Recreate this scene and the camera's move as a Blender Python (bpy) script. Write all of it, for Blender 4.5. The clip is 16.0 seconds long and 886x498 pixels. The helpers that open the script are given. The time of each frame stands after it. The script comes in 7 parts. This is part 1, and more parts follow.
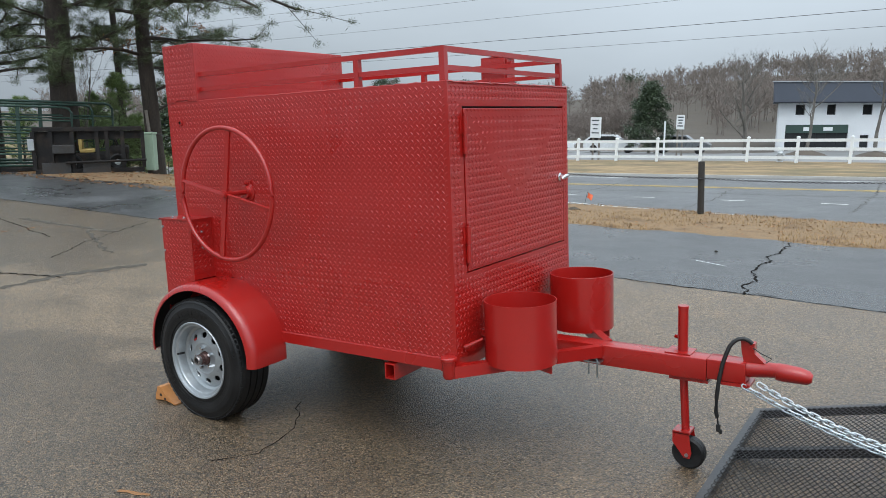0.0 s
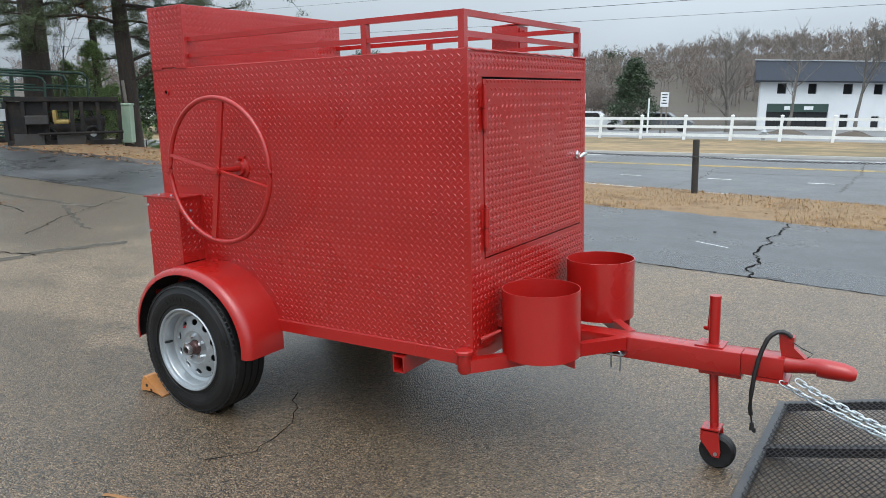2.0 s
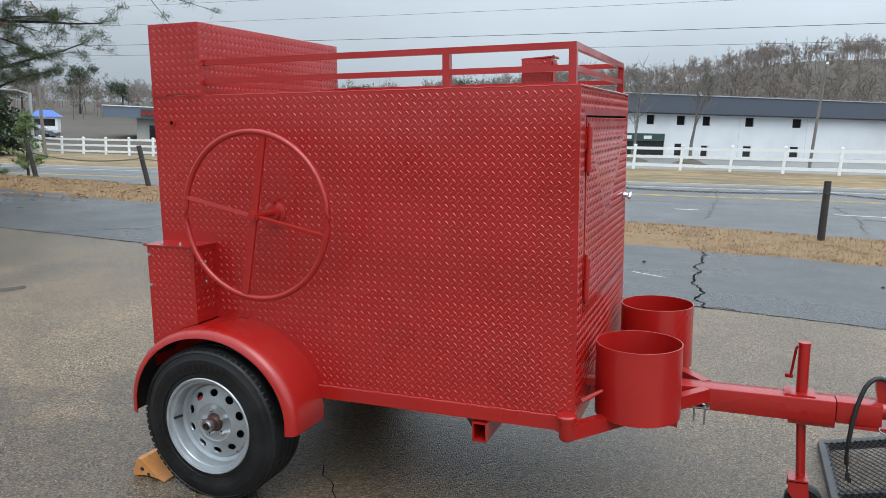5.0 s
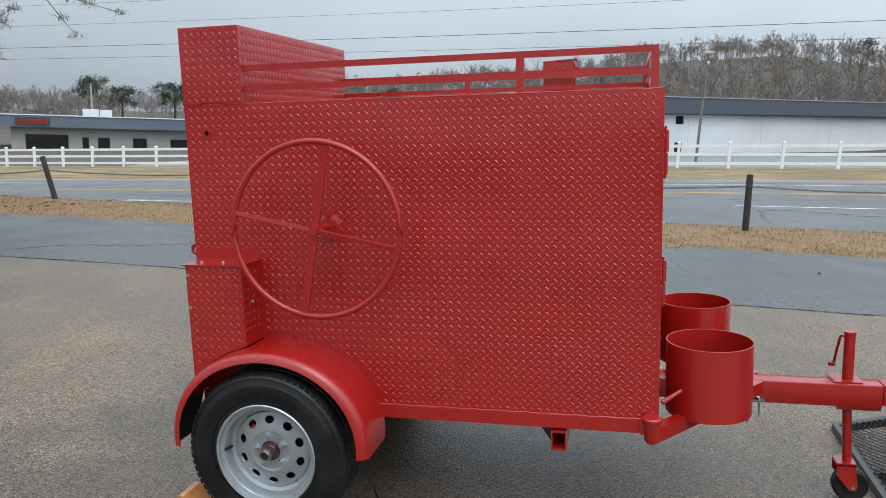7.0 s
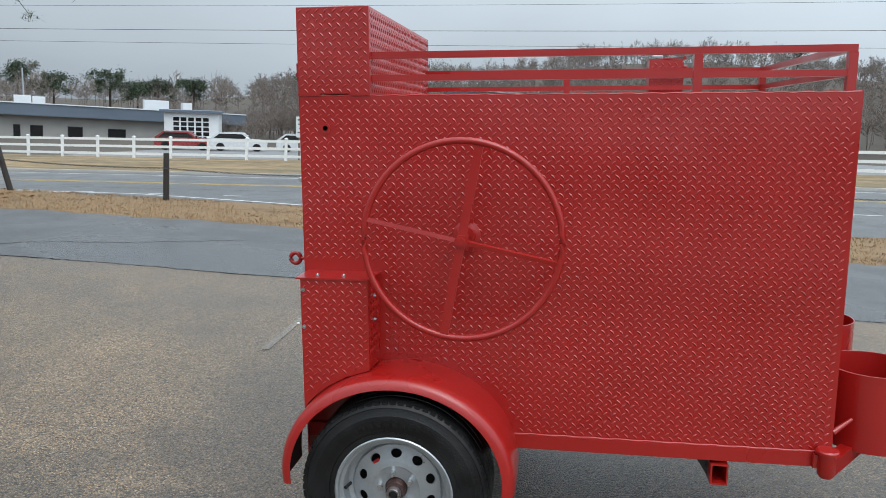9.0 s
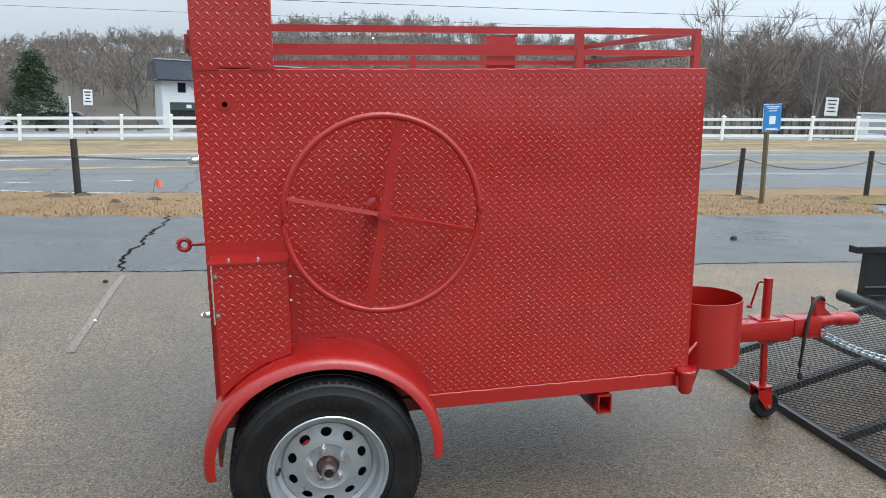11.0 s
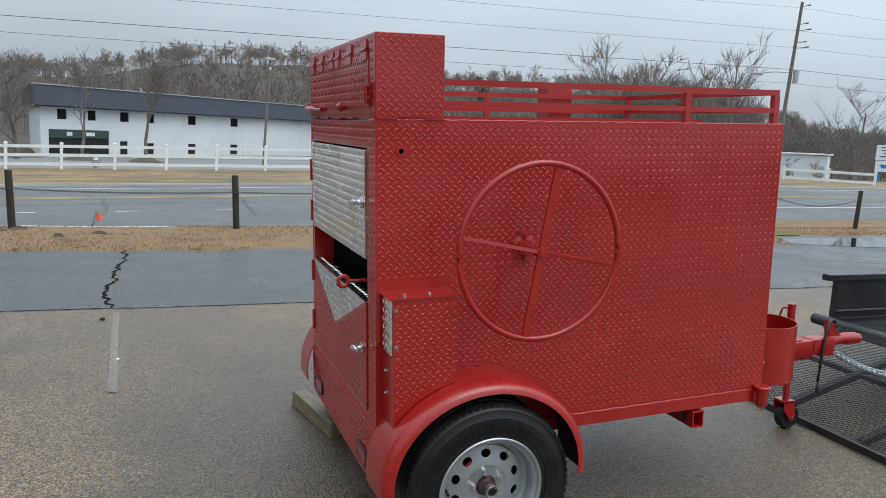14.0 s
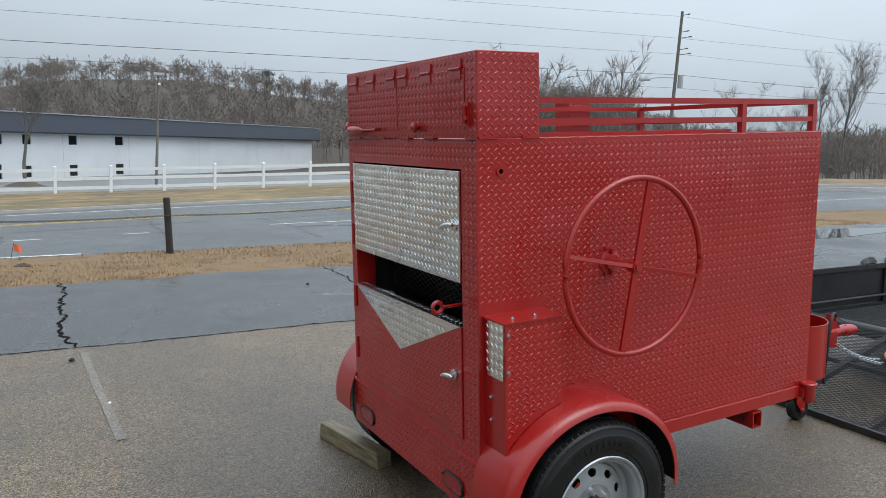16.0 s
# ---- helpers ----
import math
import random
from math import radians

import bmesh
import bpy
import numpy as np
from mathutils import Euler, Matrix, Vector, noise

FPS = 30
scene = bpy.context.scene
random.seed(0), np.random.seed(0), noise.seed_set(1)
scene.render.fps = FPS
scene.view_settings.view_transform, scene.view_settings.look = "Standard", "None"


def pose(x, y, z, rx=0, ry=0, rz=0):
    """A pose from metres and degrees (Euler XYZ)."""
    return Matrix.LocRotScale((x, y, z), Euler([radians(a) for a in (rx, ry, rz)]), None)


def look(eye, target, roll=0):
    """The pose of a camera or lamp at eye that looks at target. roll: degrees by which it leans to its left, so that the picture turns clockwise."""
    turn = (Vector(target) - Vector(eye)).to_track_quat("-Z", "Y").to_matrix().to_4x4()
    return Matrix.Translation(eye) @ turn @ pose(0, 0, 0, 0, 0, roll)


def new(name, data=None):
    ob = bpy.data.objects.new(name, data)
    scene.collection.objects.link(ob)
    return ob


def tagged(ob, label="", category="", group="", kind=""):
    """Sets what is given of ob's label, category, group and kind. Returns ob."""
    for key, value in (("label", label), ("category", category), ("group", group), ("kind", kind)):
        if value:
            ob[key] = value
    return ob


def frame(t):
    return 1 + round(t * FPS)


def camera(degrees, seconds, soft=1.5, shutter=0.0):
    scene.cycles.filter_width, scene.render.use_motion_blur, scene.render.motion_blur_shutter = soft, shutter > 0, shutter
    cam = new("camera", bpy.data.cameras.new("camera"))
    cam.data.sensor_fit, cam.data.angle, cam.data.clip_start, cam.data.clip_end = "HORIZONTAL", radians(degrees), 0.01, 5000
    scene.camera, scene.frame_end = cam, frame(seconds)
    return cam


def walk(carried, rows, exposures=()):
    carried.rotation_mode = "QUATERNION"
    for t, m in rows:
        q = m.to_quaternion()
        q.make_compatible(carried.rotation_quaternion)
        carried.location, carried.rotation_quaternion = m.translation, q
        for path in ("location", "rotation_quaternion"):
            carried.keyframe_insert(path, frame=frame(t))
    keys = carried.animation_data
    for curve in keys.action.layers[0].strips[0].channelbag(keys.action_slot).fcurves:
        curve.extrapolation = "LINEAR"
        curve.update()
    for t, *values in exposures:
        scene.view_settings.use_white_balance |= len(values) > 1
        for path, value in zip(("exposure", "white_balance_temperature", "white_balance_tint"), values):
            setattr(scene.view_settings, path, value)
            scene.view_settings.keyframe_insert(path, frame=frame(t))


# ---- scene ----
# camera and its way
cam = camera(60.7, 16.0, soft=0.6)
PATH = [
    (0, (3.376, -2.854, 1.707), (2.277, -1.224, 1.343), -0.2),
    (0.5, (3.361, -2.825, 1.703), (2.29, -1.178, 1.329), 0.0),
    (1, (3.311, -2.734, 1.701), (2.258, -1.081, 1.304), -0.2),
    (1.5, (3.253, -2.668, 1.698), (2.202, -1.016, 1.29), -0.4),
    (2, (3.086, -2.701, 1.689), (2.039, -1.051, 1.262), 0.5),
    (2.5, (2.871, -2.83, 1.691), (1.891, -1.144, 1.244), 1.1),
    (3, (2.705, -2.82, 1.682), (1.761, -1.122, 1.204), 1.7),
    (3.5, (2.527, -2.755, 1.712), (1.623, -1.021, 1.29), 1.5),
    (3.7, (2.476, -2.758, 1.72), (1.582, -1.013, 1.328), 1.5),
    (5.8, (1.792, -2.845, 1.716), (1.168, -0.978, 1.359), 1.5),
    (6, (1.732, -2.85, 1.718), (1.113, -0.981, 1.364), 1.3),
    (6.5, (1.501, -2.935, 1.731), (0.967, -1.038, 1.389), 0.5),
    (7, (1.356, -2.947, 1.719), (0.908, -1.029, 1.371), 0.7),
    (7.5, (1.22, -2.828, 1.708), (0.839, -0.896, 1.357), 0.9),
    (8, (1.051, -2.776, 1.712), (0.704, -0.838, 1.363), 1.0),
    (8.2, (0.933, -2.815, 1.703), (0.6, -0.873, 1.358), 1.5),
    (10.3, (-0.006, -2.694, 1.704), (-0.021, -0.732, 1.314), 2.6),
    (10.5, (-0.082, -2.712, 1.7), (0.119, -0.762, 1.304), 2.6),
    (11, (-0.18, -2.827, 1.691), (0.249, -0.915, 1.292), 2.0),
    (11.5, (-0.264, -3.003, 1.695), (0.085, -1.076, 1.289), 0.6),
    (12, (-0.421, -3.096, 1.716), (-0.042, -1.168, 1.339), 0.7),
    (12.5, (-0.698, -3.099, 1.698), (-0.296, -1.181, 1.301), 0.5),
    (13, (-0.84, -2.987, 1.689), (-0.412, -1.075, 1.289), 1.6),
    (13.5, (-0.962, -2.864, 1.711), (-0.506, -0.951, 1.349), 1.9),
    (14, (-1.232, -2.786, 1.713), (-0.516, -0.943, 1.407), 3.0),
    (14.5, (-1.454, -2.705, 1.722), (-0.64, -0.903, 1.424), 3.3),
    (15, (-1.551, -2.539, 1.723), (-0.769, -0.723, 1.422), 0.7),
    (15.5, (-1.651, -2.446, 1.717), (-0.872, -0.626, 1.435), 0.9),
    (16, (-1.902, -2.387, 1.721), (-0.938, -0.656, 1.451), 1.2),
]
EXPO = [(0, 0.20), (1, 0.22), (2, 0.36), (3, 0.42), (3.6, 0.40), (5.8, 0.18), (7, 0.15), (8.2, 0.11), (10.4, 0.24), (11, 0.38), (11.6, 0.38), (12.3, 0.07), (13, 0.20), (13.5, 0.09), (14, -0.06), (16, -0.06)]
walk(cam, [(t, look(eye, target, roll)) for t, eye, target, roll in PATH], exposures=EXPO)


# ---------------------------------------------------------------- light
world = bpy.data.worlds.new("overcast_sky")
scene.world = world
world.use_nodes = True
wn, wl = world.node_tree.nodes, world.node_tree.links
wn.clear()
SUN_ELEV, SUN_AZ = radians(58), radians(150)
sky = wn.new("ShaderNodeTexSky")
sky.sky_type, sky.sun_disc = "NISHITA", False
sky.sun_elevation, sky.sun_rotation = SUN_ELEV, SUN_AZ
sky.air_density, sky.dust_density, sky.ozone_density = 1.0, 4.0, 1.0
grey = wn.new("ShaderNodeHueSaturation")
grey.inputs["Saturation"].default_value = 0.35
grey.inputs["Value"].default_value = 0.075
wl.new(sky.outputs[0], grey.inputs["Color"])
co = wn.new("ShaderNodeTexCoord")
sep = wn.new("ShaderNodeSeparateXYZ")
wl.new(co.outputs["Generated"], sep.inputs[0])
lift = wn.new("ShaderNodeMapRange")          # cloud deck: brighter overhead than at the horizon
lift.inputs["From Min"].default_value, lift.inputs["From Max"].default_value = 0.0, 1.0
lift.inputs["To Min"].default_value, lift.inputs["To Max"].default_value = 0.57, 2.5
wl.new(sep.outputs["Z"], lift.inputs["Value"])
cl = wn.new("ShaderNodeTexNoise")
cl.inputs["Scale"].default_value, cl.inputs["Detail"].default_value = 2.6, 5
mp = wn.new("ShaderNodeMapping")
mp.inputs["Scale"].default_value = (1, 1, 3.2)
wl.new(co.outputs["Generated"], mp.inputs["Vector"])
wl.new(mp.outputs[0], cl.inputs["Vector"])
cr = wn.new("ShaderNodeMapRange")
cr.inputs["From Min"].default_value, cr.inputs["From Max"].default_value = 0.3, 0.7
cr.inputs["To Min"].default_value, cr.inputs["To Max"].default_value = 0.9, 1.06
wl.new(cl.outputs["Fac"], cr.inputs["Value"])
mul = wn.new("ShaderNodeMath")
mul.operation = "MULTIPLY"
wl.new(lift.outputs[0], mul.inputs[0])
wl.new(cr.outputs[0], mul.inputs[1])
east = wn.new("ShaderNodeMath")               # the cloud thins towards the east
east.operation = "MULTIPLY_ADD"
east.inputs[1].default_value, east.inputs[2].default_value = 0.24, 1.0
wl.new(sep.outputs["X"], east.inputs[0])
mul2 = wn.new("ShaderNodeMath")
mul2.operation = "MULTIPLY"
wl.new(mul.outputs[0], mul2.inputs[0])
wl.new(east.outputs[0], mul2.inputs[1])
deck = wn.new("ShaderNodeVectorMath")
deck.operation = "SCALE"
deck.inputs[0].default_value = (0.80, 0.93, 1.05)
wl.new(mul2.outputs[0], deck.inputs["Scale"])
mixw = wn.new("ShaderNodeMixRGB")
mixw.inputs[0].default_value = 0.82
wl.new(grey.outputs[0], mixw.inputs[1])
wl.new(deck.outputs[0], mixw.inputs[2])
bg = wn.new("ShaderNodeBackground")
wl.new(mixw.outputs[0], bg.inputs["Color"])
bg.inputs["Strength"].default_value = 1.0
wo = wn.new("ShaderNodeOutputWorld")
wl.new(bg.outputs[0], wo.inputs["Surface"])
sun = new("sun", bpy.data.lights.new("sun", "SUN"))
sun.data.energy, sun.data.angle, sun.data.color = 1.0, radians(40), (1.0, 0.97, 0.93)
sun.matrix_world = look((0, 0, 20), (-math.sin(SUN_AZ) * 10 * math.cos(SUN_ELEV), -math.cos(SUN_AZ) * 10 * math.cos(SUN_ELEV), 20 - 10 * math.sin(SUN_ELEV)))


# ---------------------------------------------------------------- materials
def material(name, colour, rough=0.6, metal=0.0, vary=0.15, scale=6.0, fine=60.0, bump=0.0, bump_scale=80.0, dirt=None, dirt_amount=0.0,
             dirt_scale=1.2, coat=0.0, rough_vary=0.08, per_object=0.0, spec=0.5, stretch=(1, 1, 1), per_island=0.0, wave=0.0):
    """Base colour varied by two noises, an optional stain colour, roughness variation and fine relief."""
    m = bpy.data.materials.new(name)
    m.use_nodes = True
    n, l = m.node_tree.nodes, m.node_tree.links
    p = n["Principled BSDF"]
    tc = n.new("ShaderNodeTexCoord")
    mpn = n.new("ShaderNodeMapping")
    mpn.inputs["Scale"].default_value = stretch
    l.new(tc.outputs["Object"], mpn.inputs["Vector"])
    big, small = n.new("ShaderNodeTexNoise"), n.new("ShaderNodeTexNoise")
    big.inputs["Scale"].default_value, small.inputs["Scale"].default_value = scale, fine
    big.inputs["Detail"].default_value, small.inputs["Detail"].default_value = 4, 3
    for t in (big, small):
        l.new(mpn.outputs[0], t.inputs["Vector"])
    add = n.new("ShaderNodeMath")
    add.operation = "ADD"
    l.new(big.outputs["Fac"], add.inputs[0])
    l.new(small.outputs["Fac"], add.inputs[1])
    last = add.outputs[0]
    for amount, source, socket in ((per_object, "ShaderNodeObjectInfo", "Random"), (per_island, "ShaderNodeNewGeometry", "Random Per Island")):
        if amount:
            oi = n.new(source)
            ma = n.new("ShaderNodeMath")
            ma.operation = "MULTIPLY_ADD"
            ma.inputs[1].default_value = amount
            l.new(oi.outputs[socket], ma.inputs[0])
            l.new(last, ma.inputs[2])
            off = n.new("ShaderNodeMath")
            off.operation = "SUBTRACT"
            off.inputs[1].default_value = amount / 2
            l.new(ma.outputs[0], off.inputs[0])
            last = off.outputs[0]
    ramp = n.new("ShaderNodeMapRange")
    ramp.inputs["From Min"].default_value, ramp.inputs["From Max"].default_value = 0.6, 1.4
    ramp.inputs["To Min"].default_value, ramp.inputs["To Max"].default_value = 1 - vary, 1 + vary
    l.new(last, ramp.inputs["Value"])
    sc = n.new("ShaderNodeVectorMath")
    sc.operation = "SCALE"
    sc.inputs[0].default_value = colour[:3]
    l.new(ramp.outputs[0], sc.inputs["Scale"])
    col = sc.outputs[0]
    if dirt:
        dn = n.new("ShaderNodeTexNoise")
        dn.inputs["Scale"].default_value, dn.inputs["Detail"].default_value, dn.inputs["Roughness"].default_value = dirt_scale, 6, 0.65
        l.new(mpn.outputs[0], dn.inputs["Vector"])
        dr = n.new("ShaderNodeMapRange")
        dr.inputs["From Min"].default_value, dr.inputs["From Max"].default_value = 0.48, 0.68
        dr.inputs["To Max"].default_value = dirt_amount
        l.new(dn.outputs["Fac"], dr.inputs["Value"])
        mx = n.new("ShaderNodeMixRGB")
        mx.inputs[2].default_value = (*dirt, 1)
        l.new(dr.outputs[0], mx.inputs[0])
        l.new(col, mx.inputs[1])
        col = mx.outputs[0]
    l.new(col, p.inputs["Base Color"])
    rr = n.new("ShaderNodeMapRange")
    rr.inputs["From Min"].default_value, rr.inputs["From Max"].default_value = 0.3, 0.7
    rr.inputs["To Min"].default_value, rr.inputs["To Max"].default_value = max(0.02, rough - rough_vary), min(1, rough + rough_vary)
    l.new(big.outputs["Fac"], rr.inputs["Value"])
    l.new(rr.outputs[0], p.inputs["Roughness"])
    p.inputs["Metallic"].default_value = metal
    p.inputs["Specular IOR Level"].default_value = spec
    p.inputs["Coat Weight"].default_value = coat
    p.inputs["Coat Roughness"].default_value = 0.12
    if bump:
        bn = n.new("ShaderNodeTexNoise")
        bn.inputs["Scale"].default_value, bn.inputs["Detail"].default_value = bump_scale, 4
        l.new(mpn.outputs[0], bn.inputs["Vector"])
        b = n.new("ShaderNodeBump")
        b.inputs["Strength"].default_value, b.inputs["Distance"].default_value = bump, 0.01
        l.new(bn.outputs["Fac"], b.inputs["Height"])
        l.new(b.outputs[0], p.inputs["Normal"])
        if wave:                 # slow buckling of thin sheet metal
            wv = n.new("ShaderNodeTexNoise")
            wv.inputs["Scale"].default_value, wv.inputs["Detail"].default_value = 1.7, 1
            l.new(mpn.outputs[0], wv.inputs["Vector"])
            wb_ = n.new("ShaderNodeBump")
            wb_.inputs["Strength"].default_value, wb_.inputs["Distance"].default_value = 1.0, wave
            l.new(wv.outputs["Fac"], wb_.inputs["Height"])
            l.new(wb_.outputs[0], b.inputs["Normal"])
    return m


def asphalt(name, dark, light, tan, stone, wet, wet_scale, bump=0.5, rough=(0.22, 0.62), film=(0.0, 0.0), soft=0.35, dark_patches=()):
    """Chip-and-bitumen surface: stones of several greys, damp and dry patches.
    Last argument: (x, y, half width, half depth) of ellipses made darker and glossier."""
    m = bpy.data.materials.new(name)
    m.use_nodes = True
    n, l = m.node_tree.nodes, m.node_tree.links
    p = n["Principled BSDF"]

    def node(kind, **inputs):
        q = n.new(kind)
        for k, v in inputs.items():
            q.inputs[k.replace("_", " ")].default_value = v
        return q

    def maths(op, a, b):
        q = n.new("ShaderNodeMath")
        q.operation = op
        q.use_clamp = op == "SUBTRACT"
        for i, v in enumerate((a, b)):
            if isinstance(v, (int, float)):
                q.inputs[i].default_value = v
            else:
                l.new(v, q.inputs[i])
        return q.outputs[0]

    def span(value, a, b, c, d):
        q = n.new("ShaderNodeMapRange")
        for k, v in (("From Min", a), ("From Max", b), ("To Min", c), ("To Max", d)):
            q.inputs[k].default_value = v
        l.new(value, q.inputs["Value"])
        return q.outputs[0]

    tc = n.new("ShaderNodeTexCoord")
    v = node("ShaderNodeTexVoronoi", Scale=stone)
    grit = node("ShaderNodeTexNoise", Scale=stone * 2.4, Detail=3)
    big = node("ShaderNodeTexNoise", Scale=wet_scale, Detail=6, Roughness=0.6)
    mid = node("ShaderNodeTexNoise", Scale=1.7, Detail=5, Roughness=0.65)
    for t in (v, grit, big, mid):
        l.new(tc.outputs["Object"], t.inputs["Vector"])
    sp = n.new("ShaderNodeSeparateColor")
    l.new(v.outputs["Color"], sp.inputs[0])
    r = n.new("ShaderNodeValToRGB")
    e = r.color_ramp.elements
    e[0].position, e[0].color = 0.0, (*dark, 1)
    e[1].position, e[1].color = 1.0, (*light, 1)
    mean = [(a + b) / 2 for a, b in zip(dark, light)]
    e.new(0.6).color = (*mean, 1)
    e.new(0.86).color = (*tan, 1)
    l.new(sp.outputs[0], r.inputs[0])
    mx = n.new("ShaderNodeMixRGB")               # bitumen film over the chips
    mx.inputs[0].default_value = soft
    mx.inputs[2].default_value = (*[0.86 * c for c in mean], 1)
    l.new(r.outputs[0], mx.inputs[1])
    dry = span(big.outputs["Fac"], 0.40, 0.62, 0.0, 1.0)
    for x, y, rx_, ry_ in dark_patches:
        mp_ = n.new("ShaderNodeMapping")
        mp_.inputs["Location"].default_value = (-x / rx_, -y / ry_, 0)
        mp_.inputs["Scale"].default_value = (1 / rx_, 1 / ry_, 0)
        l.new(tc.outputs["Object"], mp_.inputs["Vector"])
        ln_ = n.new("ShaderNodeVectorMath")
        ln_.operation = "LENGTH"
        l.new(mp_.outputs[0], ln_.inputs[0])
        reach = maths("ADD", ln_.outputs["Value"], maths("MULTIPLY", mid.outputs["Fac"], 0.9))
        dry = maths("SUBTRACT", dry, span(reach, 1.05, 1.75, 1.0, 0.0))
    shade = maths("MULTIPLY", span(dry, 0.0, 1.0, 1.0 - wet, 1.1), span(mid.outputs["Fac"], 0.3, 0.7, 0.88, 1.12))
    shade = maths("MULTIPLY", shade, span(v.outputs["Distance"], 0.12, 0.62, 1.20, 0.50))       # dark bitumen between the chips
    shade = maths("MULTIPLY", shade, span(grit.outputs["Fac"], 0.3, 0.7, 0.72, 1.28))
    vm = n.new("ShaderNodeVectorMath")
    vm.operation = "SCALE"
    l.new(mx.outputs[0], vm.inputs[0])
    l.new(shade, vm.inputs["Scale"])
    l.new(vm.outputs[0], p.inputs["Base Color"])
    l.new(span(dry, 0.0, 1.0, *rough), p.inputs["Roughness"])
    l.new(span(dry, 0.0, 1.0, *film), p.inputs["Coat Weight"])     # thin film of rain water
    p.inputs["Coat Roughness"].default_value = 0.14
    p.inputs["Coat IOR"].default_value = 1.33
    b = n.new("ShaderNodeBump")
    b.inputs["Strength"].default_value, b.inputs["Distance"].default_value = bump, 0.006
    l.new(maths("ADD", v.outputs["Distance"], maths("MULTIPLY", grit.outputs["Fac"], -0.4)), b.inputs["Height"])
    b.invert = True
    l.new(b.outputs[0], p.inputs["Normal"])
    l.new(b.outputs[0], p.inputs["Coat Normal"])
    return m


def glassy(name, colour, rough=0.06):
    m = material(name, colour, rough, vary=0.1, rough_vary=0.02, spec=0.6)
    return m


RED = material("red_enamel", (0.335, 0.0082, 0.0058), 0.31, wave=0.05, vary=0.07, scale=2.0, fine=140, bump=0.06, bump_scale=220, rough_vary=0.07, spec=0.5, coat=0.38, dirt=(0.27, 0.0085, 0.0085), dirt_amount=0.35, dirt_scale=2.5)
HUB = material("rusty_hub_steel", (0.085, 0.045, 0.040), 0.4, 0.5, 0.3, 20, 120)
HUBCAP = material("worn_cap_steel", (0.34, 0.31, 0.30), 0.32, 0.9, 0.25, 30, 120, dirt=(0.12, 0.06, 0.05), dirt_amount=0.7, dirt_scale=25)
RED_OLD = material("red_lens", (0.28, 0.01, 0.012), 0.25, vary=0.15, coat=0.3)
ALU = material("bright_aluminium", (0.84, 0.84, 0.83), 0.20, 1.0, 0.12, 5, 90, bump=0.35, bump_scale=16, rough_vary=0.1, dirt=(0.55, 0.53, 0.47), dirt_amount=0.5, dirt_scale=9)
CHROME = material("chrome", (0.72, 0.73, 0.74), 0.16, 1.0, 0.1)
ZINC = material("zinc_plate", (0.43, 0.48, 0.50), 0.34, 1.0, 0.15, 20, 160)
RIM = material("silver_wheel_paint", (0.38, 0.41, 0.43), 0.34, 0.6, 0.08, 8, 90, dirt=(0.30, 0.29, 0.27), dirt_amount=0.35, dirt_scale=14)
RUBBER = material("tyre_rubber", (0.0075, 0.0075, 0.008), 0.45, vary=0.35, scale=9, fine=120, bump=0.2, bump_scale=120, rough_vary=0.18, dirt=(0.020, 0.019, 0.018), dirt_amount=0.5, dirt_scale=9, spec=0.32)
BLACK = material("black_steel_paint", (0.018, 0.018, 0.020), 0.34, vary=0.3, scale=7, fine=90, bump=0.1, dirt=(0.055, 0.045, 0.036), dirt_amount=0.4, dirt_scale=4)
OLD_BLACK = material("weathered_black_steel", (0.014, 0.013, 0.013), 0.7, vary=0.5, scale=5, fine=60, bump=0.3, spec=0.25, dirt=(0.050, 0.036, 0.026), dirt_amount=0.6, dirt_scale=3)
OLD_GREY = material("weathered_grey_steel", (0.045, 0.045, 0.045), 0.7, vary=0.4, scale=5, fine=60, spec=0.25, dirt=(0.05, 0.036, 0.026), dirt_amount=0.6, dirt_scale=3)
# soot in the firebox; also the black that stands for shade in gaps
SOOT_SHADE = material("soot_and_shade_black", (0.01, 0.009, 0.009), 0.75, vary=0.3)
HOSE = material("black_rubber_hose", (0.014, 0.014, 0.014), 0.5, vary=0.2)
TAN = material("tan_plastic", (0.48, 0.20, 0.06), 0.5, vary=0.12, dirt=(0.25, 0.12, 0.05), dirt_amount=0.4, dirt_scale=12)
WOOD = material("weathered_timber", (0.21, 0.16, 0.09), 0.55, vary=0.65, scale=14, fine=70, bump=0.6, bump_scale=60, stretch=(1, 0.14, 1), dirt=(0.035, 0.027, 0.018), dirt_amount=0.9, dirt_scale=16)
POST = material("creosoted_timber", (0.03, 0.026, 0.022), 0.85, vary=0.4, scale=5, fine=40, bump=0.5, bump_scale=40, stretch=(6, 6, 1))
POLE = material("grey_timber_pole", (0.17, 0.15, 0.13), 0.85, vary=0.3, stretch=(4, 4, 0.4), bump=0.3)
SIGNPOST = material("treated_timber", (0.14, 0.11, 0.06), 0.8, vary=0.3, stretch=(6, 6, 0.6), bump=0.3)
GALV = material("galvanised_steel", (0.42, 0.44, 0.45), 0.5, 0.6, 0.12)
VINYL = material("white_vinyl", (0.78, 0.80, 0.80), 0.45, vary=0.06, scale=1.2, dirt=(0.6, 0.62, 0.58), dirt_amount=0.4)
WHITE_PAINT = material("white_road_paint", (0.62, 0.62, 0.60), 0.7, vary=0.2, scale=8, fine=60, dirt=(0.2, 0.2, 0.19), dirt_amount=0.7, dirt_scale=5)
WORN_PAINT = material("worn_white_paint", (0.140, 0.134, 0.123), 0.65, vary=0.3, scale=8, fine=90, dirt=(0.085, 0.080, 0.072), dirt_amount=0.95, dirt_scale=9)
